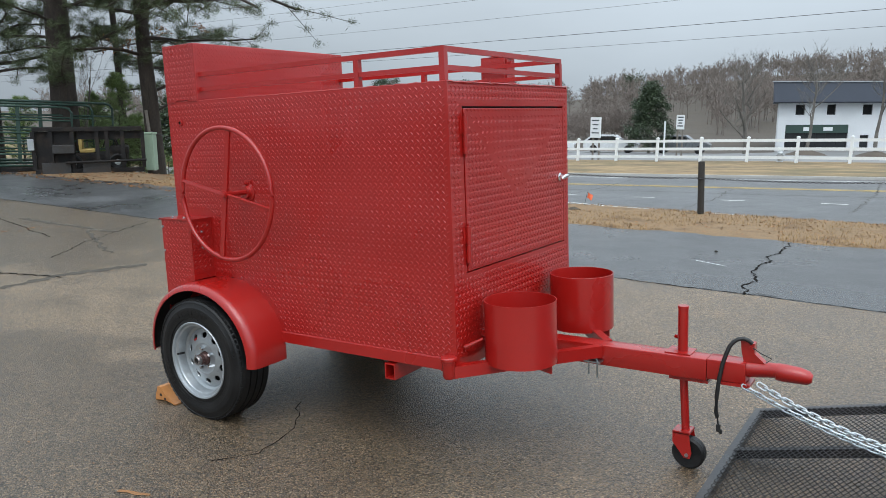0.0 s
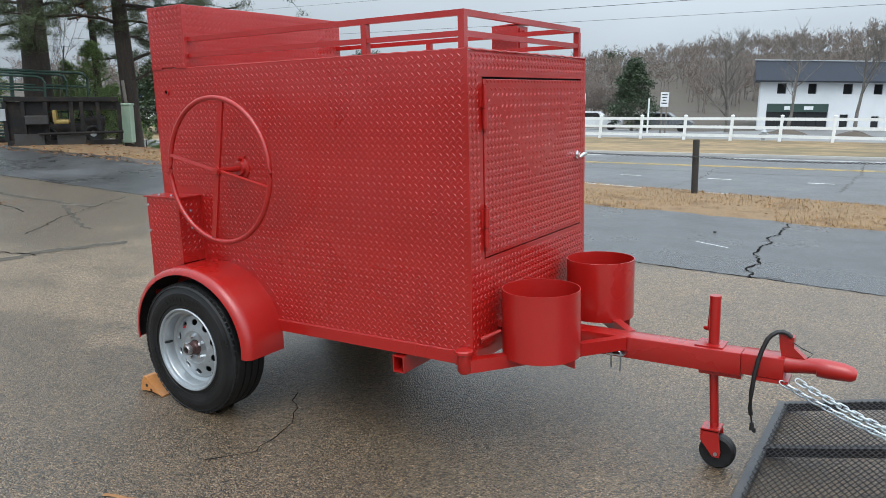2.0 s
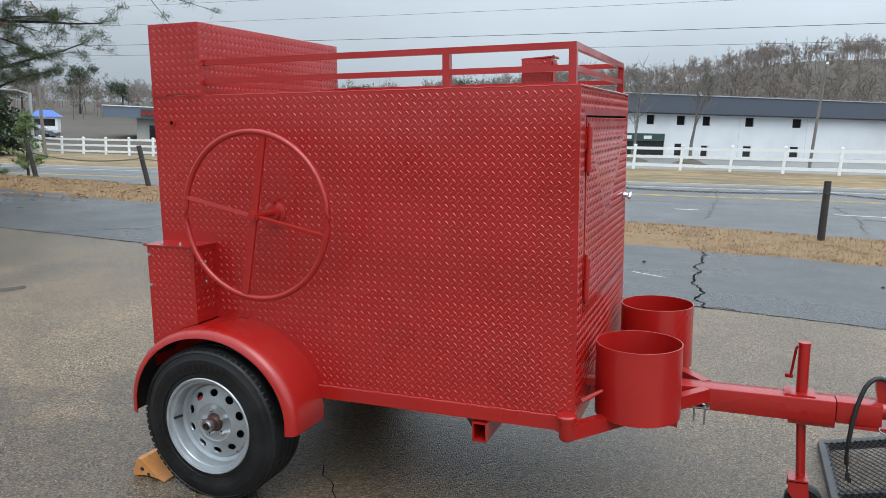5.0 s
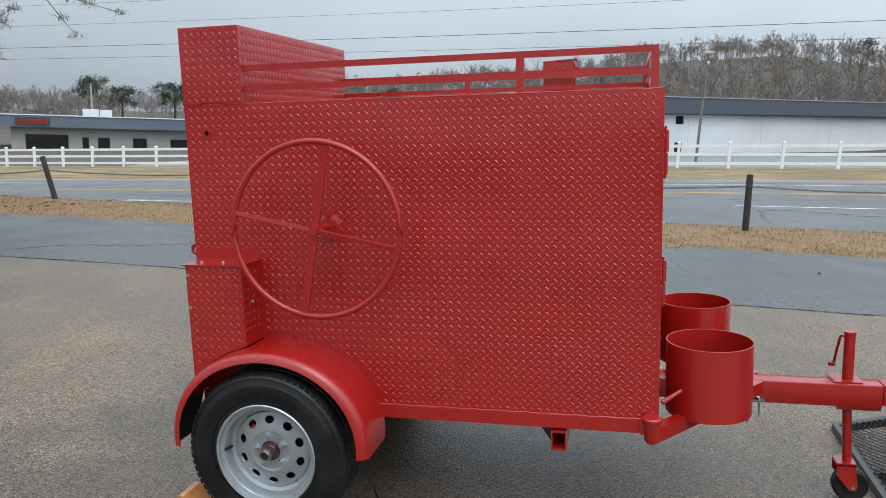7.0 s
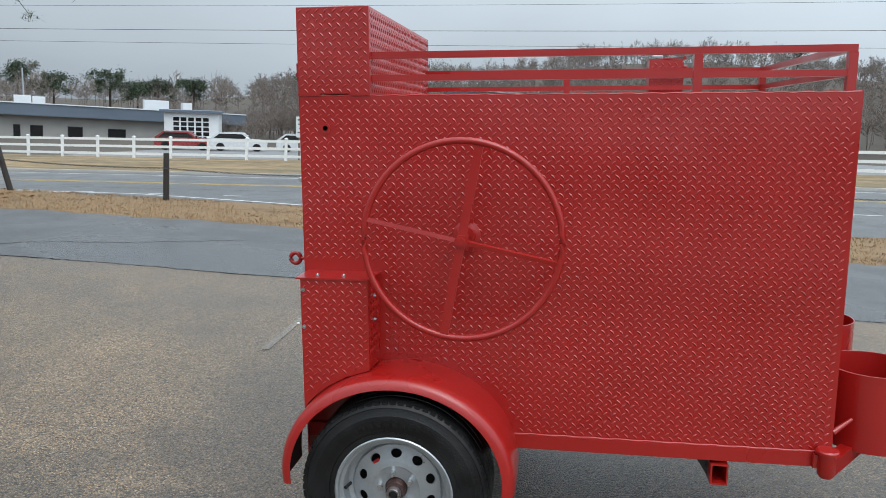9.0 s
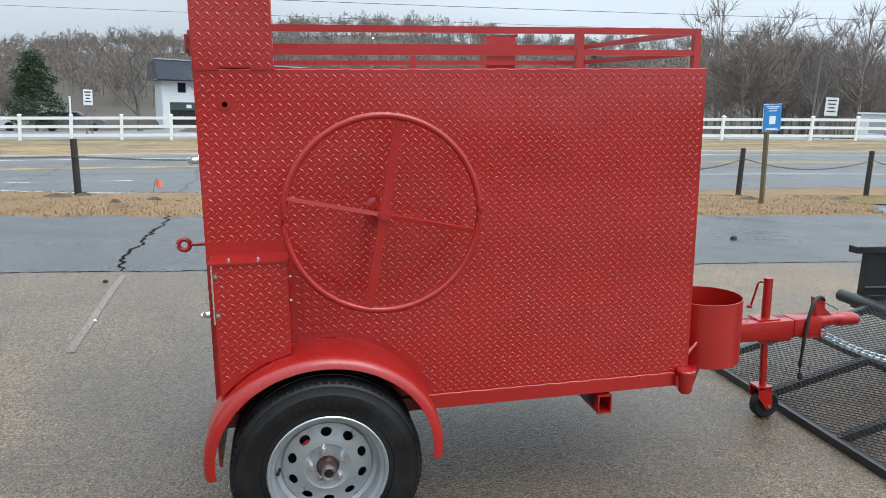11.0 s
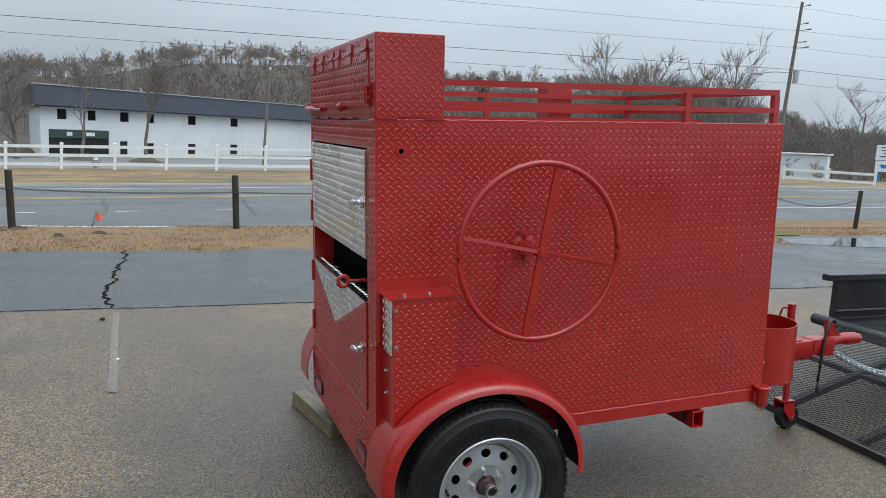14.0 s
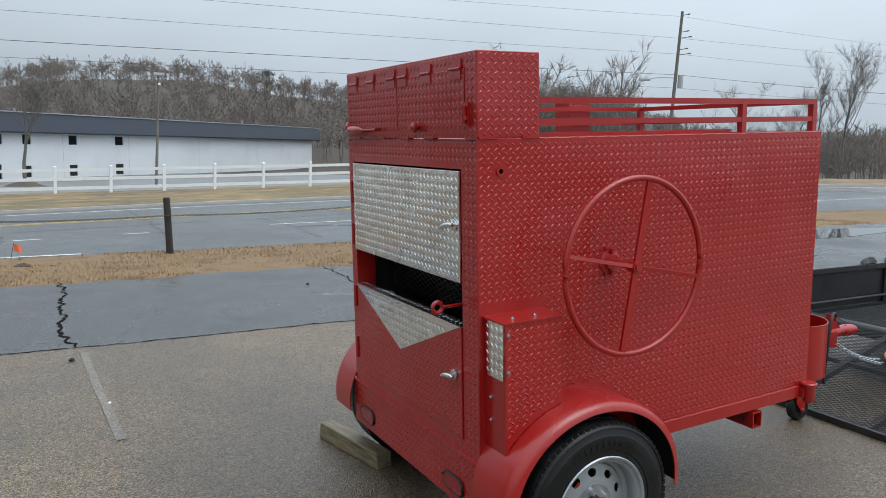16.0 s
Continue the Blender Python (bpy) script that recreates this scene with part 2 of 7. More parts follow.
YELLOW_PAINT = material("yellow_road_paint", (0.52, 0.36, 0.09), 0.7, vary=0.2, dirt=(0.25, 0.2, 0.1), dirt_amount=0.5, dirt_scale=5)
# damp ellipses; the last also puts the trailer's shade into the ground colour
LOT = asphalt("damp_aggregate_asphalt", (0.030, 0.0235, 0.0165), (0.55, 0.412, 0.272), (0.37, 0.24, 0.125), 118, 0.38, 0.22, 0.7, (0.32, 0.58), (0.34, 0.08), 0.06, ((-8.5, 2.6, 5.0, 2.6), (-2.0, -1.0, 1.5, 1.1), (0.45, -0.85, 1.9, 0.95), (-0.55, 1.0, 0.8, 1.0), (0.6, 0.6, 1.25, 0.85)))
STRIPE = asphalt("asphalt_under_worn_paint", (0.06, 0.053, 0.044), (0.50, 0.425, 0.335), (0.40, 0.32, 0.235), 105, 0.35, 0.9, 0.45, (0.3, 0.55), (0.4, 0.15), 0.5)
LANE = asphalt("smooth_dark_asphalt", (0.045, 0.046, 0.048), (0.165, 0.168, 0.170), (0.165, 0.158, 0.148), 130, 0.45, 0.40, 0.28, (0.24, 0.55), (0.25, 0.0), 0.4, ((-3.6, 5.2, 2.2, 0.9), (2.2, 4.7, 1.3, 0.4)))
ROAD = asphalt("road_asphalt", (0.082, 0.083, 0.084), (0.195, 0.195, 0.194), (0.165, 0.161, 0.15), 60, 0.3, 0.15, 0.25, (0.3, 0.6))
FAR_LOT = material("worn_grey_asphalt", (0.19, 0.19, 0.188), 0.7, vary=0.2, scale=0.12, fine=2, dirt=(0.13, 0.128, 0.12), dirt_amount=0.7, dirt_scale=0.1)
STAIN = material("tyre_stain", (0.075, 0.066, 0.054), 0.8, vary=0.4, scale=6, fine=90, bump=0.4, bump_scale=90, spec=0.15)
CRACK = material("crack_filler", (0.010, 0.009, 0.008), 0.95, vary=0.4, spec=0.05)
GRASS = material("dormant_grass_soil", (0.225, 0.142, 0.070), 0.9, vary=0.45, scale=1.6, fine=30, bump=0.8, bump_scale=45, dirt=(0.085, 0.050, 0.028), dirt_amount=0.85, dirt_scale=1.6)
FAR_GRASS = material("thin_far_grass", (0.225, 0.155, 0.078), 0.9, vary=0.75, scale=0.9, fine=5, stretch=(0.3, 1, 1), dirt=(0.095, 0.085, 0.042), dirt_amount=0.9, dirt_scale=0.7)
GREENGRASS = material("dull_winter_ground", (0.075, 0.060, 0.045), 0.9, vary=0.4, scale=0.1, fine=3, dirt=(0.055, 0.045, 0.034), dirt_amount=0.8, dirt_scale=0.05)
BLADE = material("straw_blades", (0.31, 0.20, 0.092), 0.8, vary=0.3, per_island=0.8)
LITTER = material("fallen_leaves", (0.24, 0.115, 0.045), 0.8, vary=0.4, per_island=0.9)
STUCCO = material("white_wall_panel", (0.66, 0.68, 0.70), 0.7, vary=0.06, scale=0.3, fine=8, dirt=(0.52, 0.54, 0.55), dirt_amount=0.4, dirt_scale=0.25)
NAVY = material("navy_metal_fascia", (0.038, 0.046, 0.065), 0.45, vary=0.12, scale=0.4, fine=12)
SLATE = material("grey_blue_fascia", (0.11, 0.14, 0.18), 0.5, vary=0.1, scale=0.3)
GLASS = glassy("dark_window_glass", (0.012, 0.014, 0.016))
FRAME = material("dark_window_frame", (0.05, 0.05, 0.052), 0.5, vary=0.1)
AWNING = material("dark_green_band", (0.03, 0.06, 0.05), 0.6, vary=0.15)
BARK = material("pine_bark", (0.044, 0.035, 0.029), 0.9, vary=0.6, scale=4, fine=24, bump=1.0, bump_scale=14, stretch=(3, 3, 0.6))
GREYBARK = material("grey_bark", (0.135, 0.123, 0.108), 0.9, vary=0.35, scale=2, fine=20, per_island=0.3)
# twig colour made paler, so that distance haze is painted in
TWIG = material("hazy_winter_twigs", (0.188, 0.158, 0.138), 0.9, vary=0.35, scale=0.05, fine=2, per_island=0.5)
YOUNG_NEEDLE = material("young_pine_needles", (0.17, 0.245, 0.085), 0.6, vary=0.35, scale=0.6, fine=9, per_island=0.8)
NEEDLE = material("pine_needles", (0.066, 0.092, 0.038), 0.6, vary=0.35, scale=0.6, fine=9, per_island=0.9)
EVERGREEN = material("dark_evergreen_leaves", (0.032, 0.052, 0.022), 0.45, vary=0.35, scale=0.6, fine=9, per_island=1.0)
FOREST_FLOOR = material("forest_floor", (0.085, 0.068, 0.052), 0.95, vary=0.3, scale=0.05, fine=0.9)
WIRE = material("power_cable", (0.05, 0.052, 0.056), 0.6, vary=0.1)
SIGN_WHITE = material("white_sign_face", (0.72, 0.74, 0.75), 0.5, vary=0.05)
SIGN_BLUE = material("blue_sign_face", (0.02, 0.20, 0.50), 0.4, vary=0.06)
SIGN_RED = material("red_sign_paint", (0.36, 0.0115, 0.008), 0.30, vary=0.07, scale=2.0, fine=140, bump=0.06, bump_scale=220, rough_vary=0.07, spec=0.5, coat=0.30, dirt=(0.28, 0.012, 0.012), dirt_amount=0.35, dirt_scale=2.5)
DARKTEXT = material("dark_lettering", (0.06, 0.07, 0.08), 0.6, vary=0.05)
ORANGE = material("orange_flag_cloth", (0.85, 0.18, 0.08), 0.6, vary=0.08)
GREEN_STEEL = material("green_gate_paint", (0.025, 0.06, 0.045), 0.45, vary=0.2)
PALE_GREEN = material("pale_green_enamel", (0.30, 0.40, 0.30), 0.5, vary=0.1)
BLUE_ROOF = material("blue_metal_roof", (0.05, 0.13, 0.42), 0.45, vary=0.08)
CREAM = material("cream_vinyl_seat", (0.50, 0.36, 0.12), 0.5, vary=0.1)
WHITE_CAR = material("white_car_paint", (0.62, 0.64, 0.65), 0.25, vary=0.04, coat=0.6)
RED_CAR = material("red_car_paint", (0.25, 0.03, 0.03), 0.3, vary=0.04, coat=0.6)
GREY_CAR = material("grey_car_paint", (0.10, 0.11, 0.12), 0.3, vary=0.04, coat=0.6)
CONCRETE = material("pale_concrete", (0.36, 0.35, 0.33), 0.85, vary=0.15, scale=0.5, fine=12)
WATER = material("still_rain_water", (0.012, 0.013, 0.012), 0.03, vary=0.1, rough_vary=0.01, spec=0.6)
MOSS = material("yellow_green_moss", (0.14, 0.13, 0.035), 0.9, vary=0.4, scale=3, fine=30, bump=0.6, dirt=(0.20, 0.14, 0.07), dirt_amount=0.8, dirt_scale=3)


# ---------------------------------------------------------------- building blocks
class Build:
    """Collects the faces of one part."""

    def __init__(self):
        self.v, self.f = [], []

    def add(self, verts, faces):
        k = len(self.v)
        self.v += [tuple(p) for p in verts]
        self.f += [tuple(i + k for i in f) for f in faces]
        return self

    def box(self, x0, y0, z0, x1, y1, z1, m=None):
        vs = [Vector((x, y, z)) for z in (z0, z1) for y in (y0, y1) for x in (x0, x1)]
        if m is not None:
            vs = [m @ p for p in vs]
        return self.add(vs, [(0, 2, 3, 1), (4, 5, 7, 6), (0, 1, 5, 4), (2, 6, 7, 3), (0, 4, 6, 2), (1, 3, 7, 5)])

    def chamfered(self, x0, y0, z0, x1, y1, z1, c, m=None):
        """A box with all its edges taken off by c."""
        bm = bmesh.new()
        bmesh.ops.create_cube(bm, size=1)
        for p in bm.verts:
            p.co = Vector(((x0 + x1) / 2 + p.co.x * (x1 - x0), (y0 + y1) / 2 + p.co.y * (y1 - y0), (z0 + z1) / 2 + p.co.z * (z1 - z0)))
        bmesh.ops.bevel(bm, geom=bm.edges[:], offset=c, segments=2, affect="EDGES", profile=0.5)
        bm.verts.index_update()
        self.add([(m @ p.co if m is not None else p.co.copy()) for p in bm.verts], [[p.index for p in f.verts] for f in bm.faces])
        bm.free()
        return self

    def rod(self, a, b, r, r2=None, seg=10, caps=True):
        a, b = Vector(a), Vector(b)
        r2 = r if r2 is None else r2
        q = (b - a).to_track_quat("Z", "Y")
        ring = [q @ Vector((math.cos(2 * math.pi * i / seg), math.sin(2 * math.pi * i / seg), 0)) for i in range(seg)]
        vs = [a + p * r for p in ring] + [b + p * r2 for p in ring]
        fs = [(i, (i + 1) % seg, seg + (i + 1) % seg, seg + i) for i in range(seg)]
        if caps:
            fs += [tuple(range(seg))[::-1], tuple(range(seg, 2 * seg))]
        return self.add(vs, fs)

    def pipe(self, pts, r, seg=8, closed=False, radii=None):
        pts = [Vector(p) for p in pts]
        n = len(pts)
        vs, fs, up = [], [], Vector((0, 0, 1))
        for i, p in enumerate(pts):
            a = pts[(i - 1) % n] if closed or i else p
            b = pts[(i + 1) % n] if closed or i < n - 1 else p
            d = (b - a).normalized()
            s = d.cross(up)
            if s.length < 0.05:
                s = d.cross(Vector((0, 1, 0)))
            s.normalize()
            t = s.cross(d)
            rr = radii[i] if radii else r
            vs += [p + (s * math.cos(2 * math.pi * j / seg) + t * math.sin(2 * math.pi * j / seg)) * rr for j in range(seg)]
        for i in range(n if closed else n - 1):
            k = (i + 1) % n
            fs += [(i * seg + j, i * seg + (j + 1) % seg, k * seg + (j + 1) % seg, k * seg + j) for j in range(seg)]
        if not closed:
            fs += [tuple(range(seg))[::-1], tuple(range((n - 1) * seg, n * seg))]
        return self.add(vs, fs)

    def lathe(self, profile, seg=48, centre=(0, 0, 0), axis="y", closed=False, a0=0.0, a1=2 * math.pi):
        """profile: (radius, along axis). Turned about an axis through centre."""
        full = abs(a1 - a0 - 2 * math.pi) < 1e-6
        steps = seg if full else seg + 1
        vs, fs, c = [], [], Vector(centre)
        for i in range(steps):
            a = a0 + (a1 - a0) * i / seg
            for r, h in profile:
                if axis == "y":
                    vs.append(c + Vector((r * math.cos(a), h, r * math.sin(a))))
                elif axis == "z":
                    vs.append(c + Vector((r * math.cos(a), r * math.sin(a), h)))
                else:
                    vs.append(c + Vector((h, r * math.cos(a), r * math.sin(a))))
        m = len(profile)
        for i in range(seg):
            k = (i + 1) % steps
            for j in range(m if closed else m - 1):
                j2 = (j + 1) % m
                fs.append((i * m + j, i * m + j2, k * m + j2, k * m + j))
        if not full and closed:
            fs += [tuple(range(m)), tuple(range((steps - 1) * m, steps * m))[::-1]]
        return self.add(vs, fs)

    def prism(self, poly, a, b, axis="y"):
        """A polygon of (u, v) swept from a to b along an axis; u, v are the other two axes in order."""
        def at(u, v, w):
            return {"x": (w, u, v), "y": (u, w, v), "z": (u, v, w)}[axis]
        n = len(poly)
        vs = [at(u, v, a) for u, v in poly] + [at(u, v, b) for u, v in poly]
        return self.add(vs, [tuple(range(n)), tuple(range(n, 2 * n))[::-1]] + [(i, n + i, n + (i + 1) % n, (i + 1) % n) for i in range(n)])

    def squash(self, base, k):
        """Flattens what lies above the height base."""
        self.v = [(p[0], p[1], base + (p[2] - base) * k if p[2] > base else p[2]) for p in self.v]
        return self

    def ring(self, outer, inner, a, b, axis="y"):
        """A flat plate from a to b along an axis with one rectangular opening."""
        def at(u, v, w):
            return {"x": (w, u, v), "y": (u, w, v), "z": (u, v, w)}[axis]
        def four(r):
            return [(r[0], r[1]), (r[2], r[1]), (r[2], r[3]), (r[0], r[3])]
        vs = [at(u, v, w) for w in (a, b) for r in (outer, inner) for u, v in four(r)]
        fs = []
        for i in range(4):
            j = (i + 1) % 4
            fs += [(i, j, 4 + j, 4 + i), (8 + i, 12 + i, 12 + j, 8 + j), (i, 8 + i, 8 + j, j), (4 + i, 4 + j, 12 + j, 12 + i)]
        return self.add(vs, fs)

    def weld(self):
        """Joins points that lie together."""
        seen, back, vs = {}, [], []
        for p in self.v:
            k = tuple(round(c, 5) for c in p)
            if k not in seen:
                seen[k] = len(vs)
                vs.append(p)
            back.append(seen[k])
        self.v, self.f = vs, [tuple(back[i] for i in f) for f in self.f]
        return self

    def mesh(self, name, mat, smooth=None, fix=True):
        me = bpy.data.meshes.new(name)
        me.from_pydata(self.v, [], self.f)
        if fix and len(self.f) < 20000:
            bm = bmesh.new()
            bm.from_mesh(me)
            bmesh.ops.recalc_face_normals(bm, faces=bm.faces[:])
            bm.to_mesh(me)
            bm.free()
        if smooth:
            me.polygons.foreach_set("use_smooth", [True] * len(me.polygons))
            me.set_sharp_from_angle(angle=radians(smooth))
        me.materials.append(mat)
        me.update()
        return me


def part(name, b, mat, parent=None, label="", smooth=None, kind="", fix=True):
    """One mesh object, a part of parent (or a thing of its own)."""
    ob = new(name, b.mesh(name, mat, smooth, fix) if isinstance(b, Build) else b)
    if parent is not None:
        ob.parent = parent
    return tagged(ob, label, kind=kind)


def thing(name, m, label, category, group="", kind=""):
    ob = new(name)
    ob.empty_display_size = 0.1
    ob.matrix_world = m
    return tagged(ob, label, category, group, kind)


def raw(name, verts, faces, mat, parent=None, label="", kind="", smooth=None):
    b = Build()
    b.v, b.f = verts, faces
    return part(name, b, mat, parent, label, smooth, kind, fix=False)


# lens-shaped raised lugs of tread plate, laid out over a flat panel
LUG, LUG_FACES = [], []
for k, (x, w, h) in enumerate(((-0.5, 0.0, 0.0), (-0.28, 0.34, 0.75), (0.0, 0.46, 1.0), (0.28, 0.34, 0.75), (0.5, 0.0, 0.0))):
    bow = 0.22 * (1 - 4 * x * x) - 0.12
    LUG += [(x, bow - w, 0), (x, bow, h), (x, bow + w, 0)]
    if k:
        LUG_FACES += [(3 * k - 3, 3 * k, 3 * k + 1, 3 * k - 2), (3 * k - 2, 3 * k + 1, 3 * k + 2, 3 * k - 1)]


def tread(u0, v0, u1, v1, place, skip=(), size=0.0245, wide=0.0092, high=0.0026, pitch=0.0325, row=0.0167, keep=None, margin=0.008):
    """Verts and faces of alternating lugs in the rectangle; place(u, v, w) puts a point onto the panel, w outwards."""
    vs, fs = [], []
    j, v = 0, v0 + margin + 0.004
    while v < v1 - margin:
        tilt = radians(45 if j % 2 else -45)
        c, s = math.cos(tilt), math.sin(tilt)
        u = u0 + margin + (0.006 if j % 2 else 0.006 + pitch / 2)
        while u < u1 - margin:
            if not any(a - 0.01 < u < c_ + 0.01 and b - 0.006 < v < d + 0.006 for a, b, c_, d in skip) and (keep is None or keep(u, v)):
                k = len(vs)
                for x, y, z in LUG:
                    x, y = x * size, y * wide
                    vs.append(place(u + x * c - y * s, v + x * s + y * c, z * high))
                fs += [tuple(i + k for i in f) for f in LUG_FACES]
            u += pitch
        v += row
        j += 1
    return vs, fs


# ---------------------------------------------------------------- the red smoker trailer
X0, X1, Y0, Y1, Z0, Z1 = -0.385, 1.570, -0.030, 1.205, 0.492, 1.763
trailer = thing("smoker_trailer", pose(0, 0, 0, 0, -2.394, 0), "bright red single-axle smoker trailer clad in diamond tread plate", "trailer")
MID = (Y0 + Y1) / 2


def near_side(u, v, w):
    return (u, Y0 - w, v)


def far_side(u, v, w):
    return (u, Y1 + w, v)


def front_face(u, v, w):
    return (X1 + w, u, v)


def rear_face(u, v, w):
    return (X0 - w, u, v)


# side panels; the near one has a small round hole near its rear top corner
HX, HZ = -0.285, 1.645
b = Build().ring((X0, Z0, X1, Z1), (HX - 0.011, HZ - 0.011, HX + 0.011, HZ + 0.011), Y0, Y0 + 0.008, "y")
side = part("side_panel", b, RED, trailer, "red diamond tread plate side panel")
FBOX = (-0.365, 0.55, -0.085, 1.14)
vs, fs = tread(X0, Z0, X1, Z1, near_side, skip=[(HX - 0.02, HZ - 0.02, HX + 0.02, HZ + 0.02), FBOX], keep=lambda u, v: (u - 0.015) ** 2 + ((v - 0.385) / 0.875) ** 2 > 0.455 ** 2)
raw("tread_pattern", vs, fs, RED, side, kind="stuff")
part("hole_collar", Build().lathe([(0.010, -0.002), (0.010, -0.006), (0.0185, -0.006), (0.0185, 0.001)], 20, (HX, Y0, HZ)), RED, side)
part("hole_tube", Build().lathe([(0.0098, -0.004), (0.0098, 0.06)], 14, (HX, Y0, HZ)), SOOT_SHADE, side)
b = Build().box(X0, Y1 - 0.008, Z0, X1, Y1, Z1)
side2 = part("side_panel", b, RED, trailer, "red diamond tread plate side panel")
vs, fs = tread(X0, Z0, X1, Z1, far_side, pitch=0.065)
raw("tread_pattern", vs, fs, RED, side2, kind="stuff")
roof = part("roof_panel", Build().box(X0 + 0.01, Y0 + 0.009, Z1 - 0.012, X1 - 0.014, Y1 - 0.009, Z1 - 0.004), RED, trailer)
vs, fs = tread(-0.09, Y0 + 0.01, X1 - 0.02, Y1 - 0.01, lambda u, v, w: (u, v, Z1 - 0.004 + w))
raw("tread_pattern", vs, fs, RED, roof, kind="stuff")
# weld bead along the top edges
for bead, r in (([(X0 + i * (X1 - X0) / 70, Y0 + 0.004, Z1 + 0.0015 * math.sin(i * 2.1)) for i in range(71)], 0.005),
                ([(X1 - 0.004, Y0 + i * (Y1 - Y0) / 45, Z1 + 0.0015 * math.sin(i * 1.7)) for i in range(46)], 0.005),
                ([(X0 + i * (X1 - X0) / 60, Y0 - 0.003, 0.4925 + 0.0012 * math.sin(i * 1.9)) for i in range(61)], 0.0035)):
    part("weld_bead", Build().pipe(bead, r, 6), RED, trailer, smooth=60)

# front wall round the door opening
DY0, DY1, DZ0, DZ1 = 0.085, 1.145, 0.885, 1.655
b = Build().ring((Y0 + 0.008, Z0, Y1 - 0.008, Z1 - 0.012), (DY0, DZ0, DY1, DZ1), X1 - 0.014, X1, "x")
front = part("front_panel", b, RED, trailer, "red tread plate front wall round a door")
vs, fs = tread(Y0, Z0, Y1, Z1, front_face, skip=[(DY0 - 0.012, DZ0 - 0.012, DY1 + 0.012, DZ1 + 0.012)])
raw("tread_pattern", vs, fs, RED, front, kind="stuff")
# black sheet behind the door, so that its gap shows dark as if shaded
part("door_gap_shade", Build().box(X1 - 0.05, DY0 - 0.02, DZ0 - 0.02, X1 - 0.04, DY1 + 0.02, DZ1 + 0.02), SOOT_SHADE, front)
fdoor = part("door", Build().chamfered(X1 - 0.03, DY0 + 0.007, DZ0 + 0.006, X1 + 0.003, DY1 - 0.007, DZ1 - 0.009, 0.002), RED, trailer, "closed red tread plate door")
TRI = ((DY0 + 0.02, DZ1 - 0.03), (DY1 - 0.02, DZ1 - 0.03), (0.60, 1.20))


def in_tri(u, v, t=TRI, grow=0.0):
    s = 0
    for k in range(3):
        (ax, ay), (bx, by) = t[k], t[(k + 1) % 3]
        s += ((bx - ax) * (v - ay) - (by - ay) * (u - ax)) / math.hypot(bx - ax, by - ay) < grow
    return s == 3 or s == 0


vs, fs = tread(DY0 + 0.007, DZ0 + 0.006, DY1 - 0.007, DZ1 - 0.009, lambda u, v, w: (X1 + 0.003 + w, u, v), keep=lambda u, v: not in_tri(u, v, TRI, 0.012))
raw("tread_pattern", vs, fs, RED, fdoor, kind="stuff")
vs, fs = tread(DY0, 1.2, DY1, DZ1, lambda u, v, w: (X1 + 0.003 + w, u, v), keep=lambda u, v: in_tri(u, v, TRI, -0.012), pitch=0.040, row=0.0245)
raw("v_plate_tread", vs, fs, RED, fdoor, kind="stuff")
for z in (1.525, 1.02):
    part("hinge", Build().rod((X1 + 0.012, DY0 + 0.004, z + 0.002), (X1 + 0.012, DY0 + 0.004, z + 0.085), 0.013, seg=14).rod((X1 + 0.010, DY0 + 0.004, z - 0.085), (X1 + 0.010, DY0 + 0.004, z - 0.002), 0.012, seg=14)
         .rod((X1 + 0.011, DY0 + 0.004, z - 0.10), (X1 + 0.011, DY0 + 0.004, z + 0.10), 0.006).box(X1 - 0.002, DY0 - 0.03, z + 0.005, X1 + 0.006, DY0 + 0.004, z + 0.08), RED, fdoor, "red barrel weld-on hinge", smooth=40)


def t_handle(parent, x, y, z, out, turn=0.0):
    """Chrome wing latch on a plate that faces out along x."""
    b = Build()
    b.lathe([(0.0, 0.0), (0.023, 0.0), (0.023, 0.004 * out), (0.013, 0.008 * out), (0.011, 0.030 * out), (0.0, 0.030 * out)], 18, (x, y, z), "x")
    m = Matrix.Translation((x + 0.034 * out, y, z)) @ Matrix.Rotation(turn, 4, "X")
    pts = [(0.0, -0.048, -0.004), (0.0, -0.03, 0.0), (0.0, 0, 0.002), (0.0, 0.03, 0.0), (0.0, 0.048, -0.004)]
    b.pipe([m @ Vector(p) for p in pts], 0.01, 8, radii=[0.007, 0.011, 0.012, 0.011, 0.007])
    part("latch_handle", b, CHROME, parent, "chrome wing latch handle", smooth=50)


t_handle(fdoor, X1 + 0.005, 1.085, 1.262, 1, radians(8))

# rear wall round the firebox openings
OY0, OY1, OZ0, OZ1 = 0.088, 1.145, 0.575, 1.652
b = Build().ring((Y0 + 0.008, 0.52, Y1 - 0.008, Z1 - 0.012), (OY0, OZ0, OY1, OZ1), X0, X0 + 0.014, "x")
rear = part("rear_panel", b, RED, trailer, "red tread plate rear wall with firebox doors")
vs, fs = tread(Y0, 0.52, Y1, Z1, rear_face, skip=[(OY0 - 0.012, OZ0 - 0.012, OY1 + 0.012, OZ1 + 0.012)])
raw("tread_pattern", vs, fs, RED, rear, kind="stuff")
part("opening_trim", Build().box(X0 + 0.014, OY0 - 0.004, OZ0, X0 + 0.10, OY0, OZ1).box(X0 + 0.014, OY1, OZ0, X0 + 0.10, OY1 + 0.004, OZ1).box(X0 + 0.014, OY0, OZ1, X0 + 0.10, OY1, OZ1 + 0.004), RED, rear)
liner = Build()
